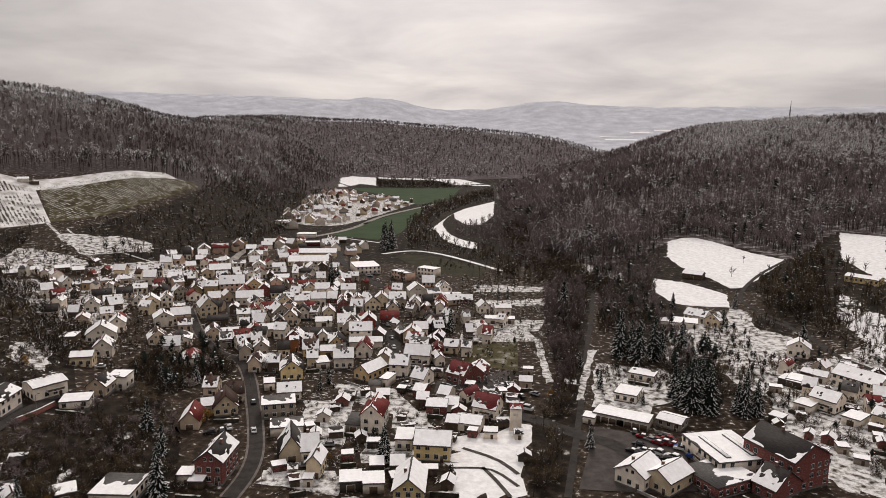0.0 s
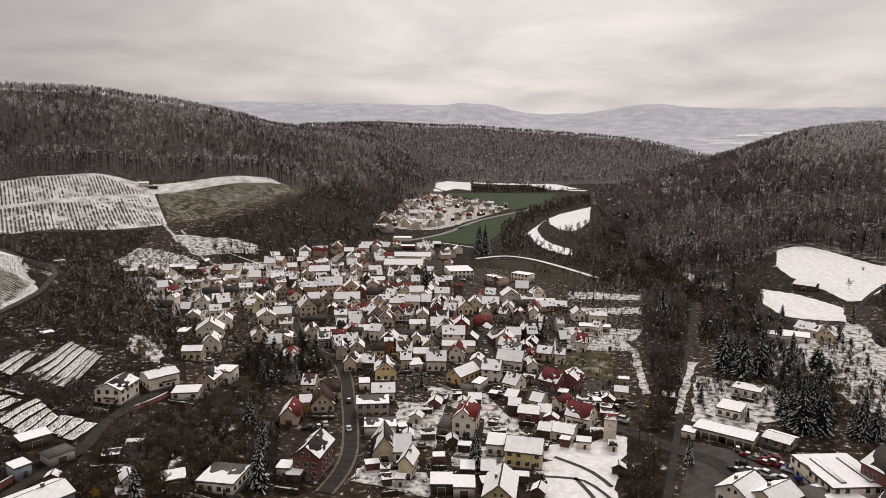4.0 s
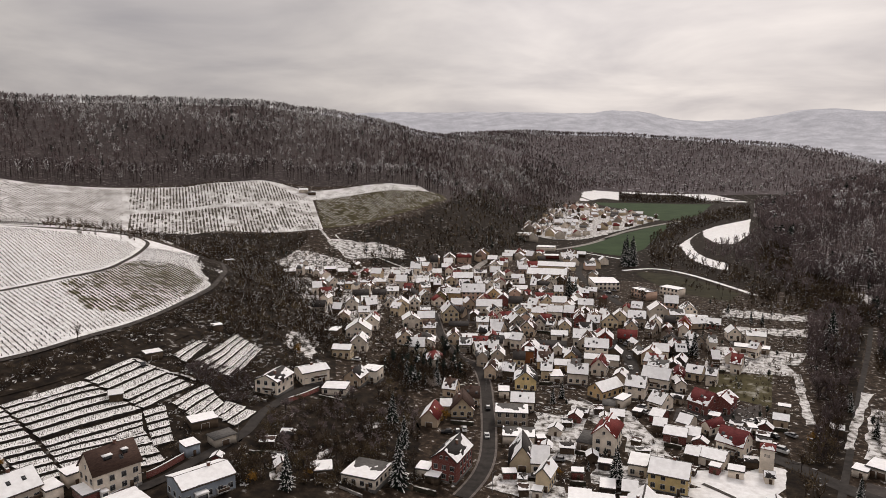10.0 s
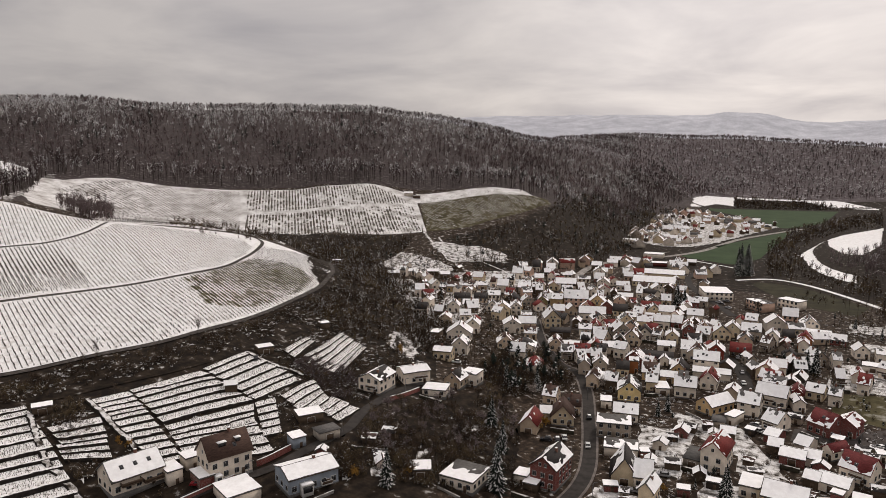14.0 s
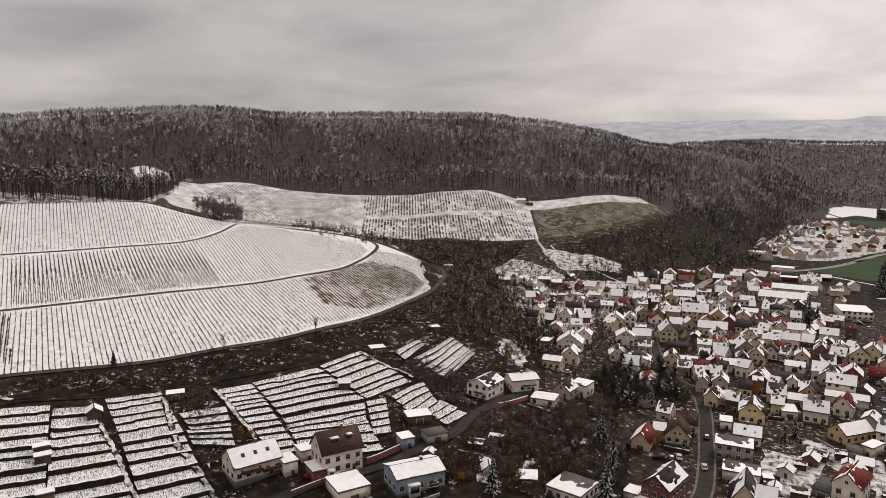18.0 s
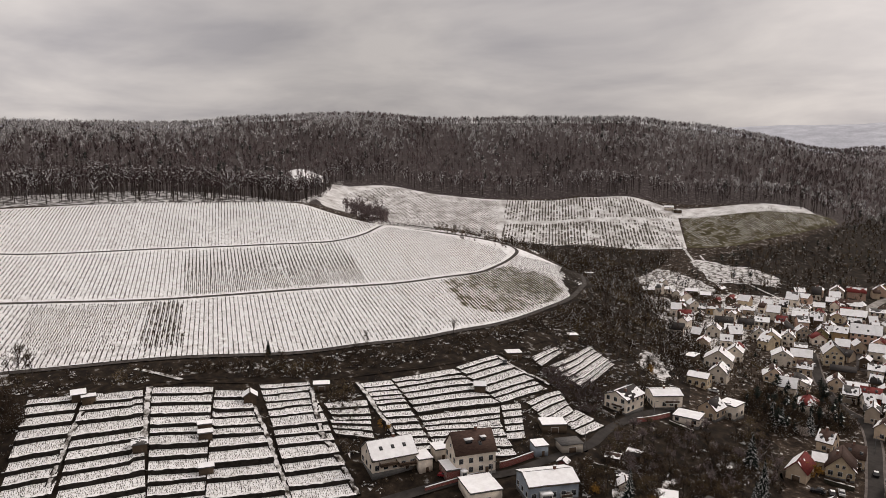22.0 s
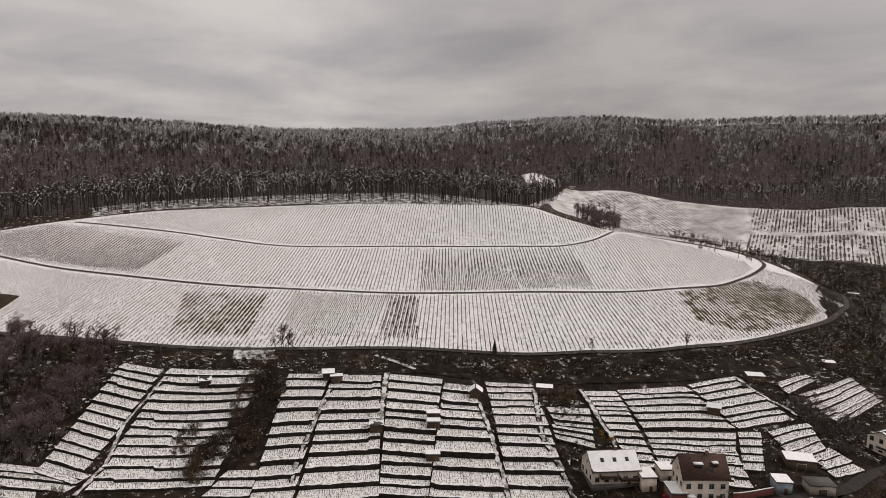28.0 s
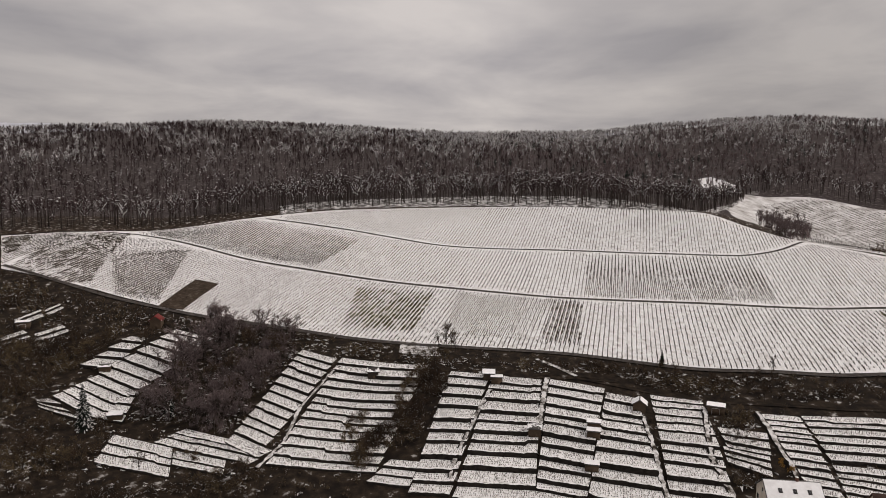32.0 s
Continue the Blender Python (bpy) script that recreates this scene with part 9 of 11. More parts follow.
house(-258.7, 415.3, 12, 4.7, 7.8, "e", 2, "white", "grey", "p", 38)
house(-214.3, 393.3, 21, 4, 8.3, "e", 2, "brown", "grey", "p", 38)
house(-269.7, 438.4, 47, 4.5, 8.7, "g", 1.6, "white", "dark", "l", 42)
house(-205.2, 395.5, 7, 3.6, 8.6, "g", 2, "white", "grey", "l", 45)
house(-218.0, 435.8, 7, 4.6, 9.2, "g", 1.4, "brown", "red", "p", 42)
house(-231.1, 395.8, 10, 4.9, 8.1, "g", 1.4, "brown", "grey", "p", 45)
house(-234.9, 453.9, 7, 4.5, 9.7, "g", 1.4, "brown", "dark", "1", 38)
house(-226.1, 389.5, 30, 4.2, 7.6, "g", 1.4, "brown", "red", "1", 42)
house(-174.8, 418.1, 15, 3.6, 7.7, "e", 1.4, "white", "grey", "0", 42)
house(-247.7, 417.1, 36, 4.4, 8.4, "g", 1.6, "white", "dark", "1", 38)
house(-184.3, 334.3, 9, 5.3, 7.4, "e", 2, "brown", "dark", "l", 45)
house(-221.6, 374.5, 36, 6.3, 9.2, "e", 2, "white", "grey", "1", 42)
house(-211.2, 367.4, 45, 7.4, 8.1, "e", 2, "brown", "red", "p", 38)
house(-161.4, 332.6, 18, 5.5, 8.1, "g", 1.4, "white", "red", "l", 38)
house(-170.9, 339.5, 27, 6.6, 7.6, "e", 1.6, "white", "brown", "1", 42)
house(-177.3, 360.4, 41, 7.1, 9.8, "e", 1.4, "brown", "dark", "1", 42)
house(-203.7, 354.3, 10, 6.1, 9.4, "g", 2, "white", "brown", "1", 38)
house(-176.0, 325.8, 20, 6.2, 8.8, "g", 1.6, "beige", "red", "1", 38)
house(-197.8, 336.7, 22, 7.5, 8.3, "e", 1.4, "white", "dark", "0", 42)
house(-78.5, 325.5, -6, 6.2, 8.9, "e", 2, "white", "dark", "l", 38)
house(-24.6, 287.6, -3, 5.1, 8.6, "g", 2, "grey", "brown", "1", 38)
house(-62.3, 312.1, -9, 4.3, 8.4, "e", 1.4, "white", "red", "1", 42)
house(-86.1, 317.2, 7, 5, 7.5, "e", 2, "white", "dark", "0", 42)
house(20.6, 337.3, 2, 5.2, 8.9, "g", 1.6, "white", "red", "1", 45)
house(-4.2, 340.7, 16, 5.2, 8.6, "g", 2, "brown", "red", "l", 45)
house(11.8, 302.5, -10, 4.6, 8, "e", 2, "white", "grey", "p", 38)
house(-45.0, 297.3, 9, 3.8, 7.9, "e", 1.6, "brown", "grey", "0", 38)
house(22.6, 323.8, -12, 4.7, 9.7, "e", 2, "white", "red", "p", 42)
house(-93.0, 305.5, 32, 4.1, 8.9, "e", 1.6, "white", "brown", "1", 38)
house(-70.4, 277.5, 6, 5.4, 7.9, "e", 2, "brown", "grey", "1", 42)
house(-1.4, 320.2, -8, 5.4, 8.5, "g", 1.6, "dark", "dark", "1", 45)
house(-1.9, 333.3, 15, 5.3, 7.5, "e", 2, "dark", "grey", "l", 45)
house(-86.9, 310.9, 16, 5, 8.1, "e", 1.6, "brown", "grey", "1", 42)
house(-1.3, 289.1, 15, 4.6, 8.6, "g", 1.6, "white", "dark", "1", 38)
house(13.1, 327.3, 13, 3.7, 8.4, "e", 2, "brown", "brown", "1", 45)
house(164.1, 284.1, -50, 6, 7.8, "g", 1.6, "grey", "red", "1", 42)
house(159.7, 241.2, -19, 5.2, 7.5, "e", 2, "white", "red", "p", 38)
house(169.0, 252.4, -29, 4.2, 9, "e", 1.6, "white", "brown", "1", 38)
house(148.7, 283.8, -48, 4, 7.6, "g", 2, "white", "red", "p", 45)
house(145.8, 258.4, -37, 5, 9.4, "e", 2, "white", "dark", "1", 38)
house(159.2, 254.1, -40, 5.8, 7.1, "e", 2, "white", "grey", "0", 45)
house(-14.3, 322.4, -5, 8.7, 8.6, "g", 2, "cream", "red", "1", 42)
house(-10.6, 334.3, 2, 8, 9, "e", 1.6, "white", "red", "l", 38)
house(-12.0, 315.1, -18, 8.8, 7.7, "e", 1.6, "pink", "red", "1", 45)
house(-10.1, 306.0, -6, 9.3, 7.5, "e", 2, "pink", "grey", "p", 38)
house(-141.7, 587.4, 4, 8.6, 8.1, "g", 1.5, "white", "brown", "1", 35)
house(-132.2, 307.6, 27, 9.0, 9.7, "g", 1.2, "beige", "brown", "p", 45)
house(-103.8, 595.0, 29, 6.6, 8.7, "e", 1.6, "white", "grey", "1", 45)
house(-124.8, 590.4, 96, 7.7, 8.6, "e", 1.9, "cream", "brown", "p", 40)
house(4.5, 360.3, 28, 6.3, 10.9, "g", 1.5, "grey", "grey", "1", 48)
house(-172.6, 433.7, 107, 9.3, 9.9, "g", 1.5, "grey", "dark", "l", 35)
house(-118.8, 536.5, 15, 8.6, 9.9, "e", 1.6, "brick", "red", "p", 45)
house(-170.0, 562.2, 107, 7.4, 10.2, "e", 1.6, "pink", "grey", "1", 45)
house(-197.9, 491.6, 38, 7.2, 9.7, "e", 1.6, "brown", "grey", "1", 35)
house(-135.6, 345.2, 115, 7.6, 10.8, "g", 2.0, "beige", "dark", "l", 45)
house(-99.8, 610.9, -15, 7.5, 9.2, "e", 1.9, "beige", "brown", "p", 45)
house(-143.3, 594.7, 107, 8.6, 8.4, "e", 2.0, "grey", "red", "p", 48)
house(-140.9, 506.1, 12, 8.0, 10.1, "e", 1.2, "brick", "grey", "1", 45)
house(-166.5, 397.6, 5, 8.7, 9.6, "g", 1.5, "brown", "dark", "l", 45)
house(-89.8, 525.7, -11, 6.7, 7.5, "g", 1.5, "grey", "brown", "p", 40)
house(-155.6, 549.6, 10, 8.7, 9.8, "e", 1.9, "brown", "dark", "l", 35)
house(-28.1, 420.9, -3, 6.9, 9.8, "e", 1.6, "grey", "grey", "1", 40)
house(-129.5, 540.6, 17, 5.6, 10.0, "e", 1.2, "brown", "grey", "1", 48)
house(5.3, 399.0, 28, 8.9, 9.3, "e", 1.2, "beige", "dark", "l", 35)
house(-123.6, 523.3, 14, 6.8, 7.7, "e", 1.6, "pink", "grey", "1", 45)
house(-88.0, 496.3, 0, 8.1, 9.2, "g", 1.2, "brown", "brown", "p", 35)
house(-96.5, 369.5, 34, 7.2, 10.2, "e", 1.5, "white", "red", "p", 35)
house(-142.8, 422.1, 112, 6.5, 10.0, "e", 1.6, "cream", "dark", "l", 48)
house(-9.4, 446.9, 2, 9.1, 9.8, "e", 1.2, "pink", "grey", "1", 48)
house(-145.0, 546.7, 8, 7.0, 8.0, "e", 1.6, "beige", "red", "p", 45)
house(-119.7, 293.7, 14, 8.0, 8.1, "e", 1.9, "white", "brown", "1", 48)
house(-131.2, 586.8, -18, 7.3, 9.0, "e", 1.9, "grey", "grey", "1", 48)
house(-192.4, 509.9, 106, 9.1, 8.2, "e", 1.9, "pink", "grey", "p", 35)
house(-191.0, 466.1, 15, 8.0, 10.3, "e", 1.9, "white", "grey", "1", 48)
house(-4.4, 310.6, 93, 6.6, 7.6, "e", 1.6, "brown", "grey", "1", 40)
house(-48.9, 311.4, 4, 7.6, 10.6, "g", 1.2, "ochre", "dark", "l", 48)
house(-64.6, 449.7, 9, 7.2, 8.6, "e", 1.9, "brick", "grey", "1", 40)
house(-130.8, 561.6, 18, 8.1, 10.7, "g", 1.2, "white", "grey", "1", 40)
house(-126.0, 373.4, -1, 8.5, 9.5, "e", 1.2, "beige", "dark", "0", 35)
house(-171.6, 577.4, 11, 9.5, 10.2, "g", 1.2, "ochre", "dark", "l", 35)
house(-65.1, 398.7, 0, 6.2, 10.5, "e", 1.2, "brick", "grey", "1", 40)
house(-141.8, 602.4, 4, 8.2, 9.3, "g", 1.5, "ochre", "grey", "1", 35)
house(-98.9, 580.3, 15, 5.6, 10.4, "e", 1.9, "beige", "grey", "p", 35)
house(-172.6, 408.5, 5, 5.8, 8.8, "e", 1.6, "beige", "red", "p", 48)
house(-188.9, 481.0, -2, 7.0, 8.8, "e", 1.6, "pink", "brown", "1", 35)
house(-67.3, 515.3, -3, 6.0, 9.2, "g", 2.0, "beige", "grey", "p", 40)
house(-94.0, 485.4, 25, 9.2, 8.8, "g", 1.6, "white", "dark", "l", 40)
house(-160.6, 471.5, 33, 5.9, 9.3, "e", 1.6, "brown", "red", "p", 35)
house(-81.6, 450.7, 13, 6.3, 9.1, "e", 1.6, "cream", "brown", "1", 45)
house(-119.9, 577.0, 18, 6.6, 9.7, "e", 1.2, "cream", "dark", "0", 35)
house(-92.1, 387.5, 25, 8.3, 7.8, "g", 1.5, "cream", "grey", "p", 40)
house(-95.0, 471.7, -18, 8.9, 8.1, "e", 1.2, "white", "dark", "0", 35)
house(-74.0, 465.5, 91, 7.9, 7.7, "e", 1.6, "brown", "dark", "l", 40)
house(-128.2, 498.8, 31, 8.7, 7.5, "g", 1.6, "white", "red", "p", 35)
house(-78.0, 489.7, -10, 7.1, 7.9, "e", 1.5, "beige", "grey", "1", 40)
house(-78.9, 399.6, 100, 6.7, 10.1, "g", 1.6, "ochre", "grey", "1", 35)
house(-159.2, 387.0, 14, 7.3, 8.9, "e", 1.2, "ochre", "brown", "p", 40)
house(-103.5, 487.3, -6, 8.1, 10.6, "e", 1.2, "beige", "brown", "p", 40)
house(-127.8, 608.0, 28, 7.1, 8.9, "e", 1.6, "white", "red", "p", 35)
house(-69.6, 315.7, 2, 8.2, 9.6, "g", 1.6, "brick", "brown", "1", 45)
house(-31.2, 325.0, 87, 6.7, 7.8, "e", 1.2, "brown", "dark", "l", 40)
house(-161.5, 495.9, -9, 7.3, 7.8, "g", 2.0, "grey", "grey", "1", 40)
house(-91.2, 576.9, 13, 7.6, 9.3, "g", 1.5, "white", "dark", "l", 48)
house(-61.0, 460.0, 2, 8.3, 7.7, "e", 1.5, "grey", "dark", "l", 35)
house(-109.3, 411.8, 101, 7.4, 7.6, "e", 1.9, "brick", "grey", "1", 45)
house(-91.8, 338.4, -11, 6.2, 8.9, "e", 2.0, "beige", "dark", "l", 48)
house(-189.6, 500.5, 21, 6.0, 10.6, "e", 1.6, "white", "dark", "0", 48)
house(1.4, 345.2, 14, 6.1, 7.5, "e", 1.5, "white", "grey", "1", 40)
house(-141.9, 413.5, 10, 7.9, 9.8, "e", 2.0, "ochre", "grey", "1", 35)
house(-40.9, 351.6, 20, 6.0, 8.4, "g", 1.6, "grey", "red", "p", 35)
house(-5.7, 412.6, 16, 9.3, 9.1, "e", 1.5, "beige", "grey", "p", 35)
house(-76.6, 560.6, 23, 9.1, 8.6, "e", 1.5, "pink", "grey", "p", 45)
house(-128.0, 331.0, 22, 7.0, 7.5, "e", 1.5, "beige", "brown", "p", 45)
house(-158.0, 357.1, -3, 6.2, 9.0, "e", 1.9, "cream", "grey", "1", 35)
house(-74.0, 373.0, 11, 6.1, 7.6, "e", 1.6, "brown", "red", "p", 40)
house(-34.4, 247.5, -7, 4.5, 3.4, "e", 0.7, "brown", "dark", "p", 25)
house(2.6, 182.7, -11, 3.3, 3.9, "g", 0.7, "brown", "brown", "1", 35)
house(-44.0, 218.6, 24, 2.7, 3.2, "e", 0.7, "brick", "flat", "1", 10)
house(27.7, 260.4, 7, 2.6, 2.9, "e", 0.75, "dark", "grey", "p", 14)
house(-38.3, 236.2, 17, 3.2, 2.9, "e", 0.6, "dark", "dark", "p", 25)
house(26.1, 216.1, 2, 2.5, 3.8, "e", 0.75, "white", "dark", "p", 25)
house(-22.4, 241.6, 0, 3.2, 3.0, "e", 0.7, "grey", "flat", "1", 10)
house(-25.8, 211.1, 12, 3.1, 3.5, "g", 0.75, "brown", "brown", "1", 35)
house(27.3, 248.3, -14, 3.7, 3.8, "e", 0.7, "brown", "brown", "p", 14)
house(28.5, 255.8, -14, 4.4, 2.6, "g", 0.6, "brick", "brown", "1", 35)
house(-34.5, 214.8, 11, 4.6, 3.6, "e", 0.75, "brown", "dark", "p", 25)
house(-1.5, 274.8, -14, 4.6, 3.3, "e", 0.75, "grey", "dark", "p", 25)
house(-29.3, 252.3, 14, 3.0, 3.9, "e", 0.75, "dark", "brown", "p", 14)
house(6.8, 233.9, -12, 4.4, 2.5, "g", 0.75, "brick", "grey", "1", 30)
house(-37.4, 182.8, 1, 2.6, 3.2, "e", 0.75, "white", "flat", "1", 10)
house(-21.3, 207.5, 2, 3.9, 3.1, "e", 0.7, "dark", "flat", "1", 10)
house(11.0, 216.6, -15, 2.9, 3.1, "e", 0.75, "brick", "flat", "1", 10)
house(19.1, 254.6, -16, 4.1, 3.3, "e", 0.75, "brown", "dark", "p", 25)
house(3.6, 213.3, -14, 3.7, 3.3, "e", 0.6, "dark", "brown", "p", 14)
house(-41.0, 213.6, 8, 2.9, 4.1, "g", 0.6, "brown", "brown", "1", 35)
house(-15.1, 255.4, -12, 3.0, 3.5, "e", 0.6, "dark", "flat", "1", 10)
house(11.8, 260.1, -12, 3.5, 3.9, "e", 0.75, "dark", "flat", "1", 10)
house(-47.9, 191.3, 22, 4.0, 3.1, "e", 0.6, "brick", "flat", "1", 10)
house(23.0, 258.1, -9, 3.3, 2.5, "e", 0.6, "grey", "grey", "p", 14)
house(18.2, 244.1, 11, 4.2, 2.8, "e", 0.6, "brown", "dark", "p", 25)
house(17.8, 249.6, -5, 2.7, 2.9, "e", 0.75, "brown", "dark", "p", 25)
house(-2.7, 190.0, 2, 4.3, 2.9, "e", 0.7, "dark", "flat", "1", 10)
house(-40.8, 227.7, -2, 4.2, 3.6, "g", 0.75, "white", "grey", "1", 30)
house(-13.5, 228.7, -11, 2.9, 2.7, "e", 0.6, "brown", "brown", "p", 14)
house(24.0, 253.0, 8, 2.7, 3.2, "e", 0.75, "white", "flat", "1", 10)
house(-12.7, 185.5, 16, 2.7, 4.1, "e", 0.6, "brown", "flat", "1", 10)
house(17.0, 216.5, -5, 4.4, 4.1, "e", 0.75, "white", "flat", "1", 10)
house(26.3, 200.0, -2, 3.6, 2.5, "g", 0.7, "dark", "grey", "1", 30)
house(-41.5, 182.8, 20, 2.7, 3.6, "e", 0.7, "brown", "brown", "p", 14)
house(-36.2, 242.0, -2, 4.5, 4.2, "g", 0.7, "brick", "brown", "1", 35)
house(21.7, 225.5, 3, 3.9, 3.8, "e", 0.7, "brown", "dark", "p", 25)
house(-11.1, 221.8, 14, 4.3, 2.7, "e", 0.6, "brown", "grey", "p", 14)
house(-43.2, 188.9, 9, 2.4, 3.0, "e", 0.75, "grey", "dark", "p", 25)
house(26.8, 242.4, -5, 4.3, 3.3, "e", 0.75, "brown", "dark", "p", 25)
house(-28.4, 198.3, 11, 3.4, 3.0, "e", 0.75, "brick", "flat", "1", 10)
house(-26.2, 245.7, 6, 2.8, 3.6, "g", 0.6, "white", "brown", "1", 35)
house(21.6, 249.8, -14, 3.3, 3.1, "e", 0.7, "brick", "dark", "p", 25)
house(130.1, 234.9, -15, 2.6, 3.4, "e", 0.7, "grey", "brown", "p", 14)
house(147.4, 217.8, -27, 2.6, 3.2, "e", 0.7, "brown", "flat", "1", 10)
house(124.9, 218.8, -37, 2.4, 3.5, "g", 0.75, "brick", "grey", "1", 30)
house(172.8, 283.0, -31, 2.8, 3.1, "e", 0.6, "dark", "brown", "p", 14)
house(134.0, 262.0, -21, 4.5, 3.5, "e", 0.7, "grey", "flat", "1", 10)
house(178.2, 277.1, -27, 4.5, 3.9, "e", 0.6, "grey", "flat", "1", 10)
house(182.8, 297.4, -27, 2.8, 2.7, "e", 0.75, "brown", "flat", "1", 10)
house(186.2, 279.6, -28, 4.3, 2.6, "g", 0.75, "brown", "brown", "1", 35)
house(153.3, 261.5, -16, 3.8, 2.5, "e", 0.75, "white", "brown", "p", 14)
house(151.1, 224.8, -41, 4.2, 2.6, "e", 0.7, "brown", "flat", "1", 10)
house(116.4, 211.6, -9, 4.6, 3.4, "e", 0.7, "white", "dark", "p", 25)
house(179.3, 288.3, -33, 4.6, 3.7, "e", 0.7, "brown", "flat", "1", 10)
house(116.7, 216.4, -21, 3.0, 3.8, "e", 0.6, "white", "flat", "1", 10)
house(118.2, 226.6, -8, 2.9, 2.6, "g", 0.7, "brown", "brown", "1", 35)
house(130.4, 209.1, -13, 3.3, 3.9, "e", 0.75, "grey", "flat", "1", 10)
house(153.2, 242.8, -20, 3.9, 3.6, "e", 0.6, "dark", "brown", "p", 14)
house(132.0, 201.1, -29, 4.1, 2.9, "e", 0.6, "grey", "flat", "1", 10)
house(145.9, 213.1, -24, 2.5, 3.6, "g", 0.7, "brick", "grey", "1", 30)
house(170.2, 294.2, -25, 3.8, 3.7, "e", 0.7, "dark", "flat", "1", 10)
house(123.0, 207.9, -38, 4.3, 3.0, "e", 0.6, "white", "brown", "p", 14)
house(129.7, 215.7, -39, 3.9, 3.6, "g", 0.75, "brick", "grey", "1", 30)
house(179.7, 293.5, -17, 3.7, 3.4, "e", 0.7, "dark", "grey", "p", 14)
house(-104.6, 155.3, 40, 3.3, 3.7, "g", 0.6, "white", "brown", "1", 35)
house(-116.0, 165.5, 25, 4.0, 3.6, "e", 0.6, "dark", "brown", "p", 14)
house(-114.1, 174.3, 13, 4.2, 4.0, "e", 0.75, "brown", "dark", "p", 25)
house(-121.7, 149.4, 21, 2.5, 2.4, "g", 0.6, "brick", "grey", "1", 30)
house(-107.5, 158.3, 42, 3.4, 2.5, "e", 0.75, "dark", "dark", "p", 25)


def join_far_houses(limit):
    """The houses of the far village as one object."""
    bpy.context.view_layer.update()
    V, F, I, mats, slot, base, gone = [], [], [], [], {}, 0, []
    for ob in list(scene.objects):
        if ob.parent or ob.type != "EMPTY" or ob.name.split(".")[0] not in ("house", "shed", "garage") or math.hypot(ob.location.x, ob.location.y) < limit:
            continue
        for ch in ob.children:
            me = ch.data
            v = np.zeros(len(me.vertices) * 3); me.vertices.foreach_get("co", v)
            mat = np.array(ob.matrix_basis @ ch.matrix_basis)
            V.append(v.reshape(-1, 3) @ mat[:3, :3].T + mat[:3, 3])
            for pol in me.polygons:
                ix = [k + base for k in pol.vertices]
                k = me.materials[pol.material_index]
                if k.name not in slot:
                    slot[k.name] = len(mats); mats.append(k)
                for q in range(1, len(ix) - 1):
                    F.append((ix[0], ix[q], ix[q + 1])); I.append(slot[k.name])
            base += len(me.vertices)
            gone.append(ch)
        gone.append(ob)
    for ob in gone:
        bpy.data.objects.remove(ob)
    tagged(new("distant_houses", fast_mesh("distant_houses", np.concatenate(V), np.array(F), mats, I)), "small rendered houses of a distant village under snow", "houses", kind="stuff")


join_far_houses(600)

# ---- tower, ridge spire, lamps ----
def silo_tower(x, y):
    z = float(ground_z(x, y))
    ob = new("silo_tower")
    ob.matrix_world = pose(x, y, z, 0, 0, -8)
    tagged(ob, "white square transformer tower with small red tiled roof", "tower")
    part("wall", box_data("wall", [(-2, -2, -0.3, 2, 2, 8.0, 0)], [M_WALL["white"]]), None, ob)
    k, top = [(-2.2, -2.2, 8), (2.2, -2.2, 8), (2.2, 2.2, 8), (-2.2, 2.2, 8)], [(-0.9, -0.05, 9.3), (0.9, -0.05, 9.3), (0.9, 0.05, 9.3), (-0.9, 0.05, 9.3)]
    for i in range(4):
        j = (i + 1) % 4
        part("roof", slope_mesh("roof", k[i], k[j], top[j], top[i], 0.15, M_ROOF["red"]), None, ob)
    part("snow", snow_mesh(k[0], k[1], top[1], top[0], 0.2, 0.5, np.random.RandomState(1)), None, ob)
    for i in range(3):
        bar = part("sign_bar", box_data("sign_bar", [(-0.8, -0.04, 0, 0.8, 0.0, 0.12, 0)], [M_ROOF["grey"]]), None, ob)
        bar.location = (0, -2.0, 6.3 - 0.35 * i)


silo_tower(*TOWER)


def bar_mesh(name, pts, radii, mat, sides=6):
    """A tapered round bar through the points."""
    v, f = [], []
    pts = [np.array(p, float) for p in pts]
    for i, (p, r) in enumerate(zip(pts, radii)):
        d = pts[min(i + 1, len(pts) - 1)] - pts[max(i - 1, 0)]
        a = np.cross(d, (0.31, 0.77, 0.12)); a /= np.linalg.norm(a)
        b = np.cross(d, a); b /= np.linalg.norm(b)
        for k in range(sides):
            t = k * 6.28318 / sides
            v.append(p + r * (a * math.cos(t) + b * math.sin(t)))
    for i in range(len(pts) - 1):
        for k in range(sides):
            j = (k + 1) % sides
            f.append((i * sides + k, i * sides + j, (i + 1) * sides + j, (i + 1) * sides + k))
    return fast_mesh(name, v, np.array(f), [mat], smooth=True)


M_STEEL = material("galvanised_steel", [(0.16, 0.16, 0.16), (0.26, 0.26, 0.26)], 3.0, 0.5, 0, 0.1, metal=0.6)
LAMP_POLE = bar_mesh("pole", [(0, 0, -0.2), (0, 0, 5.6), (0.15, 0, 6.3), (0.7, 0, 6.55)], [0.09, 0.07, 0.06, 0.05], M_STEEL)
LAMP_HEAD = box_data("lamp_head", [(0.6, -0.14, 6.47, 1.35, 0.14, 6.6, 0)], [M_ROOF["grey"]])
for x, y in LAMPS:
    ob = new("street_lamp")
    ob.matrix_world = pose(x, y, float(ground_z(x, y)), 0, 0, 40)
    tagged(ob, "grey steel street lamp with an arm beside the road", "street lamp", group="street lamps")
    part("pole", LAMP_POLE, None, ob)
    part("lamp_head", LAMP_HEAD, None, ob)

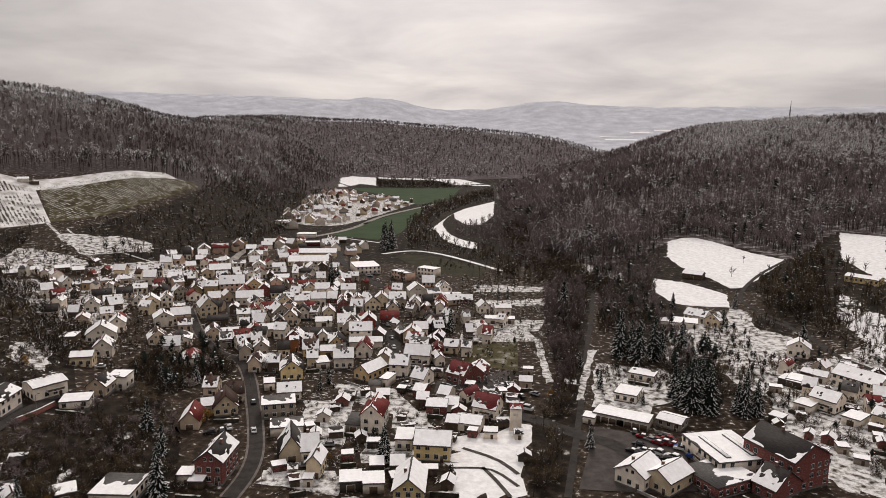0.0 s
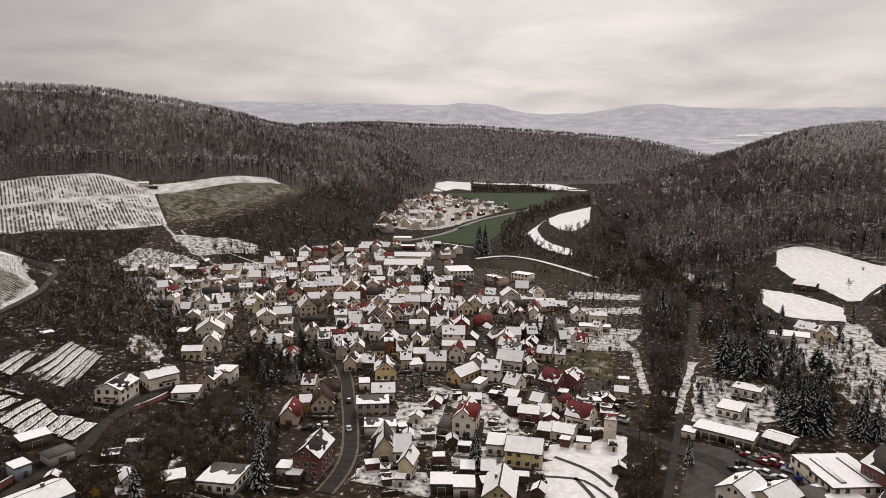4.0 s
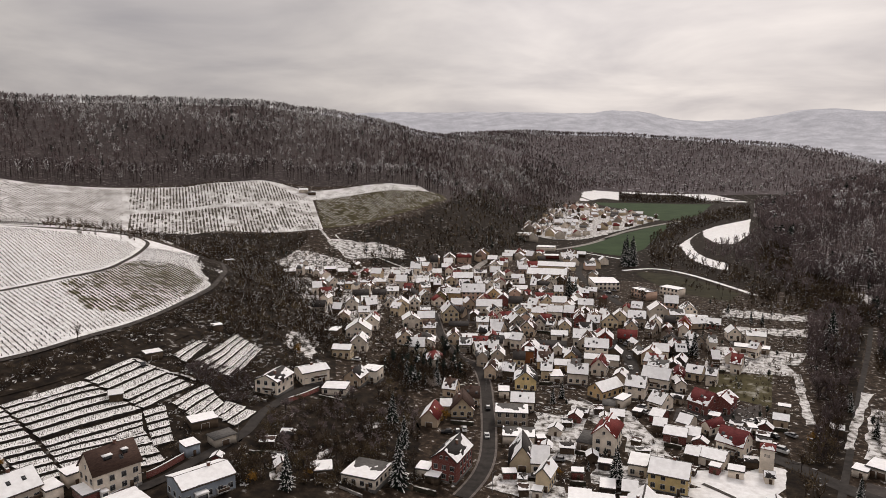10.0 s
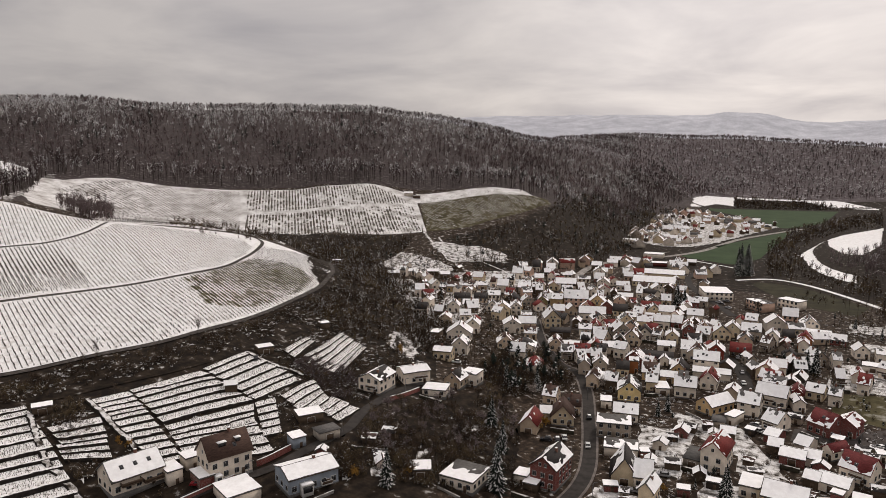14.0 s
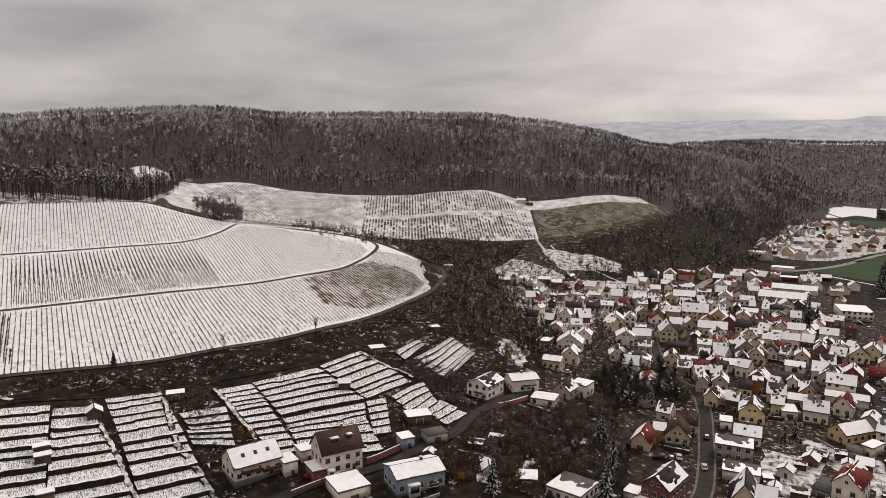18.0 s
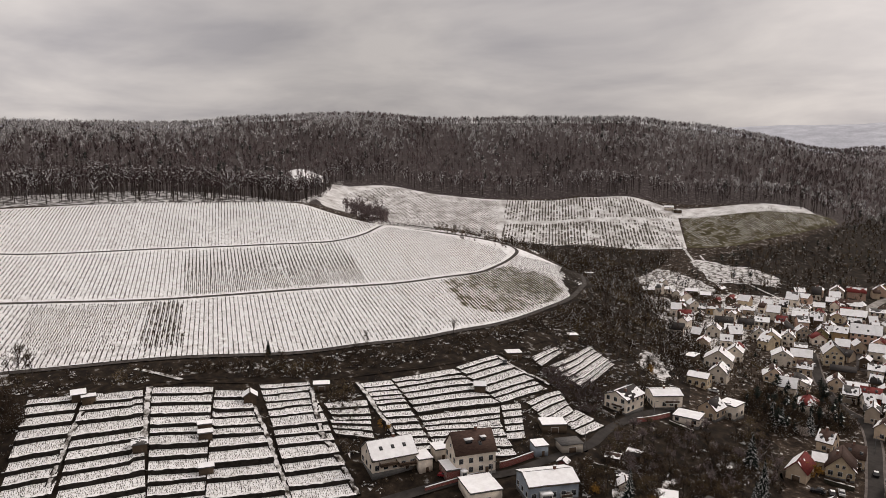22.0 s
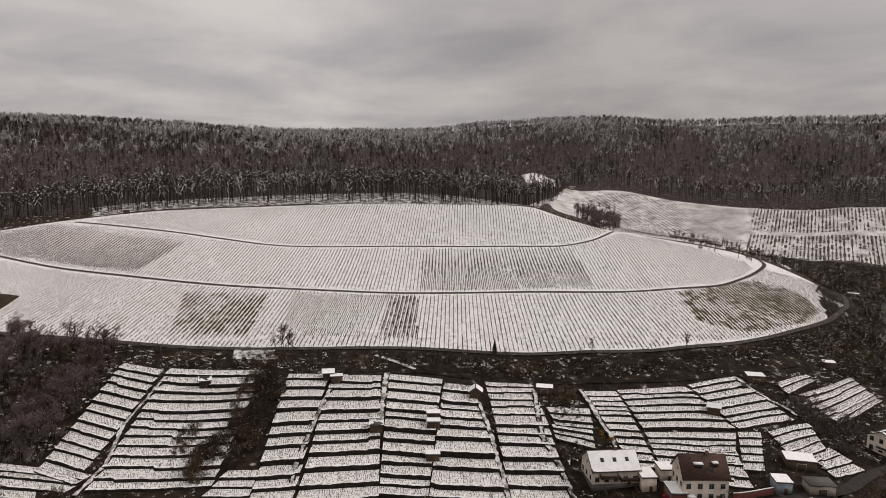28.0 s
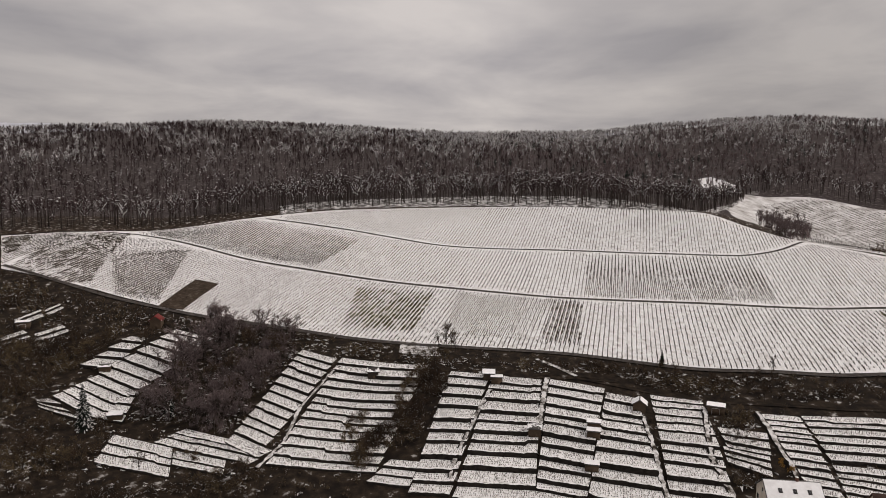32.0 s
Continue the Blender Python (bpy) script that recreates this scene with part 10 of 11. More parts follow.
# stands for a bare tree tip; the smooth shaft and crosspiece are made up
mx, my = polar(-26.2, 1118)
ob = new("radio_mast")
ob.matrix_world = pose(float(mx), float(my), float(ground_z(mx, my)))
tagged(ob, "slender grey tree-tip spire on the wooded ridge", "mast")
part("shaft", bar_mesh("shaft", [(0, 0, -1), (0, 0, 20), (0.6, 0, 36)], [1.0, 0.75, 0.15], M_ROOF["grey"]), None, ob)
part("crosspiece", bar_mesh("crosspiece", [(-1.4, 0, 22), (1.6, 0, 22.4)], [0.2, 0.2], M_ROOF["grey"], 6), None, ob)

# ---- cars ----
PAINT = {"white": (0.6, 0.6, 0.6), "black": (0.02, 0.02, 0.022), "blue": (0.02, 0.06, 0.25), "silver": (0.28, 0.28, 0.29), "red": (0.22, 0.02, 0.025)}
M_PAINT = {k: material(k + "_car_paint", [tuple(c * 0.92 for c in v), v], 1.0, 0.3, 0, 0.03) for k, v in PAINT.items()}
M_TYRE = material("tyre_rubber", [(0.015, 0.015, 0.015), (0.025, 0.025, 0.025)], 3.0, 0.9)


def prism(name, outline, half, mat, top_in=0.0):
    """A side outline (x, z) drawn out to both sides in y; points above 0.9 m lean in."""
    n = len(outline)
    v = []
    for sg in (-1, 1):
        for a, b in outline:
            v.append((a, sg * (half - (top_in if b > 0.95 else 0)), b))
    bm = bmesh.new()
    vs = [bm.verts.new(p) for p in v]
    bm.faces.new(vs[:n]); bm.faces.new(vs[n:][::-1])
    for k in range(n):
        j = (k + 1) % n
        bm.faces.new((vs[j], vs[k], vs[n + k], vs[n + j]))
    bmesh.ops.recalc_face_normals(bm, faces=bm.faces)
    me = bpy.data.meshes.new(name)
    bm.to_mesh(me); bm.free()
    me.materials.append(mat)
    return me


CAR_BODY = {k: prism("body", [(-2.1, 0.3), (2.1, 0.3), (2.15, 0.6), (1.95, 0.8), (1.0, 0.92), (-1.7, 0.93), (-2.1, 0.85)], 0.86, m) for k, m in M_PAINT.items()}
CAR_CABIN = prism("cabin", [(-1.75, 0.92), (1.05, 0.92), (0.35, 1.38), (-1.2, 1.42)], 0.82, M_PANE, 0.14)
CAR_ROOF = {k: prism("roof", [(-1.22, 1.41), (0.36, 1.37), (0.2, 1.46), (-1.1, 1.49)], 0.68, m) for k, m in M_PAINT.items()}
CAR_SNOW = prism("snow", [(-1.15, 1.49), (0.22, 1.46), (0.1, 1.54), (-1.0, 1.57)], 0.6, M_ROOF_SNOW)
WHEEL = bar_mesh("wheel", [(0, -0.1, 0), (0, 0.1, 0)], [0.31, 0.31], M_TYRE, 10)
RIM = bar_mesh("rim", [(0, -0.115, 0), (0, 0.115, 0)], [0.19, 0.19], M_STEEL, 8)
for i, (x, y, turn, colour, big) in enumerate(CARS):
    ob = new("van" if big > 1.1 else "car")
    z = float(ground_z(x, y)) + 0.26
    ob.matrix_world = pose(x, y, z, 0, 0, turn + 90)
    ob.scale = (big, 1 + (big - 1) * 0.5, big ** 1.3)
    tagged(ob, "%s %s parked or standing on the wet ground" % (colour, "delivery van" if big > 1.1 else "passenger car"), "van" if big > 1.1 else "car", group="cars")
    part("body", CAR_BODY[colour], None, ob)
    part("cabin", CAR_CABIN, None, ob, "dark glazed cabin")
    part("roof", CAR_ROOF[colour], None, ob)
    if i % 2:
        part("snow", CAR_SNOW, None, ob)
    for a in (-1.3, 1.3):
        for b in (-0.78, 0.78):
            wh = part("wheel", WHEEL, None, ob)
            wh.location = (a, b, 0.31)
            part("rim", RIM, None, wh)

# ---- single trees ----
M_GOLD = material("golden_shrub_leaves", [(0.20, 0.10, 0.02), (0.34, 0.19, 0.045)], 0.8, 0.9, 0, 0.2, island=0.3)
M_BLOSSOM = material("pale_blossom", [(0.30, 0.25, 0.22), (0.45, 0.39, 0.35)], 0.8, 0.9, 0, 0.2, island=0.25)


def bare_tree_meshes(seed):
    """Trunk with limbs, and a crown of fine twigs, for a tree of height 1."""
    rg = np.random.RandomState(seed)
    tv, tf, cv, cf = [], [], [], []

    def limb(p, d, length, r, depth):
        q = p + d * length
        side = np.cross(d, rg.normal(size=3)); side /= np.linalg.norm(side)
        oth = np.cross(d, side)
        if depth < 3:
            i = len(tv)
            for c, rr in ((p, r), (q, r * 0.6)):
                for k in range(4):
                    t = k * 1.5708
                    tv.append(c + rr * (side * math.cos(t) + oth * math.sin(t)))
            for k in range(4):
                j = (k + 1) % 4
                tf.append((i + k, i + j, i + 4 + j, i + 4 + k))
        else:
            i = len(cv)
            cv.extend([p - side * 0.006, p + side * 0.006, q]); cf.append((i, i + 1, i + 2))
        if depth >= 4:
            return
        n = (6, 4, 4, 4)[depth]
        for k in range(n):
            nd = d + rg.normal(0, (0.5, 0.6, 0.65, 0.7)[depth], 3) + np.array((0, 0, 0.22))
            nd /= np.linalg.norm(nd)
            at = p + d * length * rg.uniform(0.45 if depth == 0 else 0.5, 1.0)
            limb(at, nd, length * rg.uniform(0.5, 0.78), r * 0.5, depth + 1)

    limb(np.zeros(3), np.array((0.02, 0.01, 1.0)), 0.40, 0.016, 0)
    return fast_mesh("trunk", tv, np.array(tf), [M_BARK]), cv, cf, (np.array(tv), np.array(tf))


def leafy(cv, seed, mat, size=0.02, n=500):
    rg = np.random.RandomState(seed)
    tips = np.array(cv)[2::3]
    c = tips[rg.randint(0, len(tips), n)] + rg.normal(0, 0.025, (n, 3))
    v = (c[:, None] + rg.normal(0, size, (n, 3, 3))).reshape(-1, 3)
    return fast_mesh("foliage", v, np.arange(3 * n).reshape(-1, 3), [mat])


BARE, FINE = [], []
for s in range(4):
    trunk, cv, cf, wood_data = bare_tree_meshes(200 + s)
    quads = wood_data[1]
    tris = np.concatenate([quads[:, [0, 1, 2]], quads[:, [0, 2, 3]], np.array(cf) + len(wood_data[0])])
    FINE.append((np.concatenate([wood_data[0], np.array(cv)]), tris, np.concatenate([np.zeros(2 * len(quads), int), np.ones(len(cf), int)])))
    BARE.append((trunk, fast_mesh("crown", cv, np.array(cf), [M_SCRUB]), cv))
FORMS["fine"] = FINE + FINE[:1]
GOLD = leafy(BARE[0][2], 1, M_GOLD, 0.028, 700)
BLOSSOM = leafy(BARE[1][2], 2, M_BLOSSOM, 0.016, 800)


def spruce_meshes(seed):
    """Trunk, needle crown and the snow lying on it, for a spruce of height 1."""
    rg = np.random.RandomState(seed)
    v, f, sv, sf = [], [], [], []
    tiers = 30
    for k in range(tiers):
        h = 0.05 + 0.94 * k / (tiers - 1)
        rad = 0.205 * (1 - h) ** 0.75 * rg.uniform(0.85, 1.12) + 0.010
        for q in range(16):
            ang = q * 6.283 / 16 + k * 0.9 + rg.uniform(-0.3, 0.3)
            rr = rad * rg.uniform(0.5, 1.3)
            sag = rg.uniform(0.2, 0.5)
            tip = np.array((rr * math.cos(ang), rr * math.sin(ang), h - rr * sag))
            root = np.array((0, 0, h + 0.02))
            i = len(v)
            for da in (-0.24, 0.24):
                v.append(np.array((rr * 0.6 * math.cos(ang + da), rr * 0.6 * math.sin(ang + da), h - rr * (sag * 0.8) + rg.uniform(-0.012, 0.004))))
            v += [tip, root]
            f += [(i, i + 2, i + 3), (i + 2, i + 1, i + 3)]
            if rg.rand() < 0.72:
                i = len(sv)
                up = np.array((0, 0, 0.006))
                a, b = rg.uniform(0.35, 0.6), rg.uniform(0.75, 1.02)
                w = np.array((-math.sin(ang), math.cos(ang), 0)) * rr * rg.uniform(0.03, 0.13)
                sv += [root * (1 - a) + tip * a + up, root * (1 - b) + tip * b + up + w, root * (1 - b) + tip * b + up - w]
                sf.append((i, i + 1, i + 2))
    return (bar_mesh("trunk", [(0, 0, -0.02), (0, 0, 0.5), (0, 0, 0.96)], [0.016, 0.01, 0.003], M_BARK, 5), fast_mesh("crown", v, np.array(f), [M_NEEDLE]), fast_mesh("snow", sv, np.array(sf), [M_TREE_SNOW]))


SPRUCE = [spruce_meshes(300 + s) for s in range(3)]
TREE_WORDS = {"spruce": "dark green spruce with snow lying on its boughs", "pine": "small dark evergreen tree beside the track", "bare": "bare leafless tree with fine brown twigs", "gold": "shrub with golden orange leaves", "blossom": "small tree with pale blossom and snow"}
for i, (kind, x, y, h) in enumerate(TREES):
    ob = new({"gold": "shrub"}.get(kind, "tree"))
    ob.matrix_world = pose(x, y, float(ground_z(x, y)) - 0.05, 0, 0, i * 67)
    wide = h * (1.15 if kind in ("gold", "blossom") else 0.85 + 0.3 * ((i * 37) % 10) / 10)
    ob.scale = (wide, wide, h)
    tagged(ob, TREE_WORDS[kind], {"gold": "shrub"}.get(kind, "tree"), group={"spruce": "spruces", "bare": "bare trees"}.get(kind, ""))
    if kind in ("spruce", "pine"):
        t, c, s = SPRUCE[i % 3]
        part("trunk", t, None, ob); part("crown", c, None, ob)
        if kind == "spruce":
            part("snow", s, None, ob)["kind"] = "stuff"
    else:
        t, c, _ = BARE[{"gold": 0, "blossom": 1}.get(kind, i % 4)]
        part("trunk", t, None, ob); part("crown", c, None, ob)
        if kind == "gold":
            part("foliage", GOLD, None, ob)
        if kind == "blossom":
            part("foliage", BLOSSOM, None, ob)


# ---- brushwood ----
ROAD_PTS = np.concatenate(ROAD_LINES)


def brush(name, area, density, heights, mix, seed, label, mats=None, over=False):
    """Shrubs and small trees strewn over an area, clear of the roads. density: per 100 square metres. mix: tree form -> share."""
    rg = np.random.RandomState(seed)
    p = np.asarray(area, float)
    box = p.max(0) - p.min(0)
    n = int(box[0] * box[1] * density / 100)
    x, y = rg.uniform(p[:, 0].min(), p[:, 0].max(), n), rg.uniform(p[:, 1].min(), p[:, 1].max(), n)
    k = inside(x, y, p) & (rg.rand(n) < 0.5 + 0.6 * slow_noise(x, y, 9, seed))
    x, y = x[k], y[k]
    near = np.array([np.min(np.hypot(ROAD_PTS[:, 0] - a, ROAD_PTS[:, 1] - b)) for a, b in zip(x, y)])
    ok = near > 4.2
    x, y = x[ok], y[ok]
    for clear in ([] if over else KEEP_CLEAR):
        k = ~inside(x, y, clear)
        x, y = x[k], y[k]
    for hx, hy, _, hw_, hd_ in HOUSE_SPOTS:
        k = np.hypot(x - hx, y - hy) > 0.5 * max(hw_, hd_) + 0.8
        x, y = x[k], y[k]
    names = list(mix)
    kinds = np.array(names)[rg.choice(len(names), len(x), p=np.array([mix[m] for m in names]) / sum(mix.values()))]
    h = rg.uniform(*heights, len(x)) * np.where(kinds == "shrub", 0.6, 1.3)
    kinds = np.where((kinds == "shrub") & (np.hypot(x, y) < 320), "bush", kinds)
    kinds = np.where((kinds == "fine") & (np.hypot(x, y) > 340), "bare", kinds)
    wood(name, x, y, h, kinds, seed + 1, label, "brushwood", mats=mats or SCRUB_MATS)


DENSE = {"shrub": 0.62, "bare": 0.3, "frosted": 0.08}
brush("brushwood", BR_BELT, 34, (2.5, 5.5), {"shrub": 0.96, "fine": 0.04}, 401, "leafless brushwood on the bank below the vineyard")
brush("brushwood", BR_SLOPE, 50, (2.5, 6.5), {"shrub": 0.92, "fine": 0.08}, 402, "dense leafless scrub on the slope between houses")
brush("brushwood", BR_SLOPE, 5, (3, 6), {"shrub": 0.6, "fine": 0.4}, 463, "pale straw-coloured bushes standing out of the dark scrub", PALE_MATS)
brush("brushwood", BR_STREET, 60, (4, 8), {"shrub": 0.84, "pine": 0.08, "spruce": 0.02, "fine": 0.06}, 403, "dark shrubs and evergreens beside the street")
brush("brushwood", BR_TIP, 26, (3, 7.5), {"shrub": 0.84, "bare": 0.08, "fine": 0.04, "frosted": 0.04}, 404, "dense leafless scrub under the vineyard tip")
brush("brushwood", BR_HOLLOW, 9, (4, 8), DENSE, 405, "leafless scrub in the hollow below the vineyard")
brush("brushwood", BR_ABOVE, 6, (4, 9), {"shrub": 0.4, "bare": 0.5, "frosted": 0.06, "pine": 0.06}, 406, "leafless trees and scrub on the slope above the village")
brush("brushwood", BR_STREAM, 30, (4, 9), {"shrub": 0.56, "bare": 0.26, "fine": 0.18}, 407, "leafless alders and scrub along the stream")
brush("brushwood", BR_RIVER, 9, (4, 9), {"shrub": 0.4, "bare": 0.55, "frosted": 0.05}, 408, "leafless trees and scrub on the river meadow")
brush("brushwood", BR_FOOT, 10, (5, 10), {"shrub": 0.35, "bare": 0.6, "pine": 0.1}, 409, "leafless trees at the foot of the hill", PALE_MATS)
brush("brushwood", BR_FOOT_RIGHT, 4.5, (6, 12), {"shrub": 0.3, "bare": 0.65, "pine": 0.04}, 410, "leafless trees beside the hill road")
brush("brushwood", BR_LEFT, 24, (3, 8), {"shrub": 0.72, "bare": 0.1, "fine": 0.18}, 411, "leafless thicket between the terraced plots", TREE_MATS)
brush("brushwood", BR_LEFT_HEDGE, 30, (4, 8), {"shrub": 0.88, "bare": 0.04, "fine": 0.08}, 412, "leafless hedge between garden plots")
brush("copse", BR_LEFT, 3.4, (8, 14), {"fine": 1.0}, 445, "tall bare trees with fine grey-brown crowns among the plots", TREE_MATS)
brush("brushwood", BR_LEFT_LOW, 34, (3, 7), {"shrub": 0.9, "bare": 0.04, "fine": 0.06}, 413, "dense leafless thicket below the terraces")
brush("brushwood", BR_LEFT_FAR, 14, (2.5, 5), {"shrub": 0.7, "bare": 0.3}, 414, "leafless hedge along the vineyard track")
brush("brushwood", BR_GULLY, 120, (3.5, 8), {"shrub": 0.95, "fine": 0.05}, 415, "leafless bushes in the gully between plots", over=True)
brush("brushwood", BR_PLOTS, 110, (2.5, 5), {"shrub": 0.96, "fine": 0.04}, 416, "leafless bushes overgrowing old terraces", over=True)
brush("brushwood", BR_FRONT, 34, (3, 6), {"shrub": 0.95, "fine": 0.05}, 443, "leafless bushes below the terraced plots", over=True)
brush("brushwood", BR_FRONT_LOW, 44, (2.5, 5), {"shrub": 0.95, "fine": 0.05}, 444, "leafless bushes and brambles in the gardens", over=True)
brush("brushwood", BR_VALE, 12, (5, 9), {"shrub": 0.4, "bare": 0.6}, 417, "hedge of leafless trees beyond the green field")
brush("brushwood", BR_RIVER_FOOT, 6, (6, 11), {"shrub": 0.3, "bare": 0.65, "frosted": 0.05}, 433, "leafless trees at the foot of the wooded hill", PALE_MATS)
brush("brushwood", BR_RIGHT_TREES, 5, (6, 11), {"shrub": 0.5, "bare": 0.2, "fine": 0.3}, 447, "bare dark trees over snowy gardens", over=True)
brush("brushwood", BR_STREAM_TOP, 22, (6, 11), {"shrub": 0.45, "bare": 0.3, "fine": 0.25}, 451, "leafless alders crowding the stream", TREE_MATS)
brush("garden_shrubs", BR_HEDGES, 16, (3, 6), {"shrub": 0.6, "fine": 0.25, "pine": 0.15}, 452, "bare fruit trees and dark hedges in snowy gardens", over=True)
brush("garden_shrubs", BR_HEDGES_LOW, 14, (2, 5), {"shrub": 0.7, "fine": 0.15, "pine": 0.15}, 453, "dark hedges and shrubs between snowy lawns", over=True)
brush("garden_trees", BR_DARK_TREES, 9, (6, 12), {"shrub": 0.35, "pine": 0.4, "fine": 0.25}, 454, "dark evergreens and bare trees behind the bungalows", over=True)
brush("brushwood", BR_UPPER, 12, (4, 9), {"shrub": 0.6, "bare": 0.35, "pine": 0.05}, 455, "leafless bushes and trees above the lane", over=True)
brush("brushwood", BR_UPPER_LEFT, 12, (5, 10), {"shrub": 0.5, "bare": 0.5}, 456, "leafless trees at the edge of the village")
brush("brushwood", BR_STEPS, 70, (2, 4.5), {"shrub": 0.97, "fine": 0.03}, 457, "dark bushes between two terraced plots", over=True)
brush("brushwood", BR_LEFT_OPEN, 34, (2.5, 6), {"shrub": 0.92, "fine": 0.08}, 459, "dark leafless bushes round small garden plots")
brush("brushwood", BR_GARDEN_LOW, 26, (1.8, 4), {"shrub": 0.95, "fine": 0.05}, 461, "bare bushes and brambles in the gardens below the plots")
brush("garden_shrubs", BR_BUNGALOW, 10, (2, 5), {"shrub": 0.9, "pine": 0.1}, 448, "dark garden shrubs among the spruces", over=True)
brush("garden_shrubs", BR_EAST, 8, (2, 5), {"shrub": 0.75, "bare": 0.22, "pine": 0.03}, 434, "bare garden shrubs and fruit trees in snow")
brush("brushwood", BR_GARDEN_BUSH, 60, (2.5, 5), {"shrub": 0.94, "fine": 0.06}, 446, "straw-coloured leafless bushes between garden terraces", TREE_MATS, over=True)
brush("brushwood", BR_TERRACE, 24, (2.5, 5.0), {"shrub": 0.95, "fine": 0.05}, 435, "leafless bushes overgrowing an old terrace")
brush("brushwood", BR_RIGHT_WOOD, 7, (6, 12), {"shrub": 0.35, "bare": 0.6, "pine": 0.05}, 436, "leafless trees beside the snowy field")
brush("brushwood", BR_LANE, 9, (4, 9), {"shrub": 0.5, "bare": 0.45, "pine": 0.05}, 437, "leafless trees and bushes beside the lane")
brush("brushwood", BR_FOOT_MEADOW, 8, (5, 10), {"shrub": 0.4, "bare": 0.55, "pine": 0.05}, 438, "leafless trees between the snowy meadows", TREE_MATS)
brush("brushwood", BR_HILL_ROAD, 8, (3, 6), {"shrub": 0.7, "bare": 0.3}, 439, "leafless bushes beside the hill road")
brush("brushwood", BR_TERRACES, 11, (1.6, 3.6), {"shrub": 0.99, "fine": 0.01}, 442, "leafless bushes and brambles round the terraced plots")
brush("brushwood", BR_PITCH, 6, (3, 7), {"shrub": 0.6, "bare": 0.4}, 440, "leafless bushes beside the pitch")
brush("garden_shrubs", BR_VILLAGE_SLOPE, 9, (2, 5), {"shrub": 0.75, "bare": 0.25}, 441, "bare garden shrubs on the slope below the vineyard tip")
brush("garden_shrubs", BR_VILLAGE, 9, (1.5, 4.0), {"shrub": 0.9, "pine": 0.07, "fine": 0.03}, 418, "bare garden shrubs and hedges between the houses")
brush("garden_shrubs", BR_GARDENS, 14, (1.5, 5), {"shrub": 0.7, "bare": 0.25, "pine": 0.05}, 419, "bare garden shrubs on the slope above the village")
brush("garden_shrubs", BR_RIGHT, 22, (2, 6.0), {"shrub": 0.78, "bare": 0.14, "pine": 0.05, "fine": 0.03}, 420, "bare orchard trees and shrubs in snowy gardens", over=True)
brush("garden_shrubs", BR_ORCHARD, 16, (1.5, 4), {"shrub": 0.8, "bare": 0.2}, 421, "bare shrubs in the gardens below the terraces")

# snow caught in dead grass
for i, (area, density) in enumerate(((BR_BELT, 26), (BR_TERRACES, 12), (BR_SLOPE, 7), (BR_TIP, 4), (BR_STREET, 6), (BR_LEFT, 16), (BR_LEFT_LOW, 10), (BR_GARDENS, 7), (BR_VILLAGE, 9), (BR_EAST, 9), (BR_STREAM, 6), (BR_STEPS, 16), (BR_GARDEN_LOW, 26))):
    brush("snow_tufts", area, density * 0.55, (1.0, 3.0), {"fleck": 1.0}, 470 + 2 * i, "scraps of snow on dead grass and brambles")


# ---- garden walls and hedges ----
M_HEDGE = material("clipped_hedge", [(0.016, 0.015, 0.010), (0.040, 0.035, 0.024)], 1.2, 0.95, 0.4, 0.4)
M_CONCRETE = material("garden_wall_concrete", [(0.12, 0.11, 0.10), (0.22, 0.205, 0.19)], 0.8, 0.9, 0.1, 0.2)


def garden_edge(x, y, turn, length, hedge, seed):
    """A low wall with a cap of snow, or a clipped hedge, along a garden."""
    rg = np.random.RandomState(seed)
    n = max(3, int(length / 1.2))
    c, s = math.cos(radians(turn)), math.sin(radians(turn))
    base = float(ground_z(x, y))
    ob = new("hedge" if hedge else "garden_wall")
    ob.matrix_world = pose(x, y, base)
    tagged(ob, "dark clipped garden hedge dusted with snow" if hedge else "low grey garden wall capped with snow", "hedge" if hedge else "wall", group="garden edges")
    u = np.linspace(-length / 2, length / 2, n)
    gz = ground_z(x + u * c, y + u * s) - base
    hw, h = (0.45, 1.3) if hedge else (0.13, 0.8)
    for name, lo, hi, w, mat in (("growth" if hedge else "wall", -0.2, h, hw, M_HEDGE if hedge else M_CONCRETE), ("snow", h, h + 0.09, hw * (0.6 if hedge else 1.0), M_GARDEN)):
        v = []
        for side, zz in ((-1, lo), (-1, hi), (1, hi), (1, lo)):
            jit = rg.uniform(-0.14, 0.14, n) if hedge else np.zeros(n)
            v.append(np.column_stack([u * c - side * (w + jit) * s, u * s + side * (w + jit) * c, gz + zz + (jit if zz > 0.5 and hedge else 0)]))
        v = np.concatenate(v)
        f = [(a * n + k, a * n + k + 1, b * n + k + 1, b * n + k) for a, b in ((0, 1), (1, 2), (2, 3)) for k in range(n - 1)]
        f += [(0, n, 2 * n, 3 * n), (n - 1, 2 * n - 1, 3 * n - 1, 4 * n - 1)]
        part(name, fast_mesh(name, v, np.array(f), [mat]), None, ob)


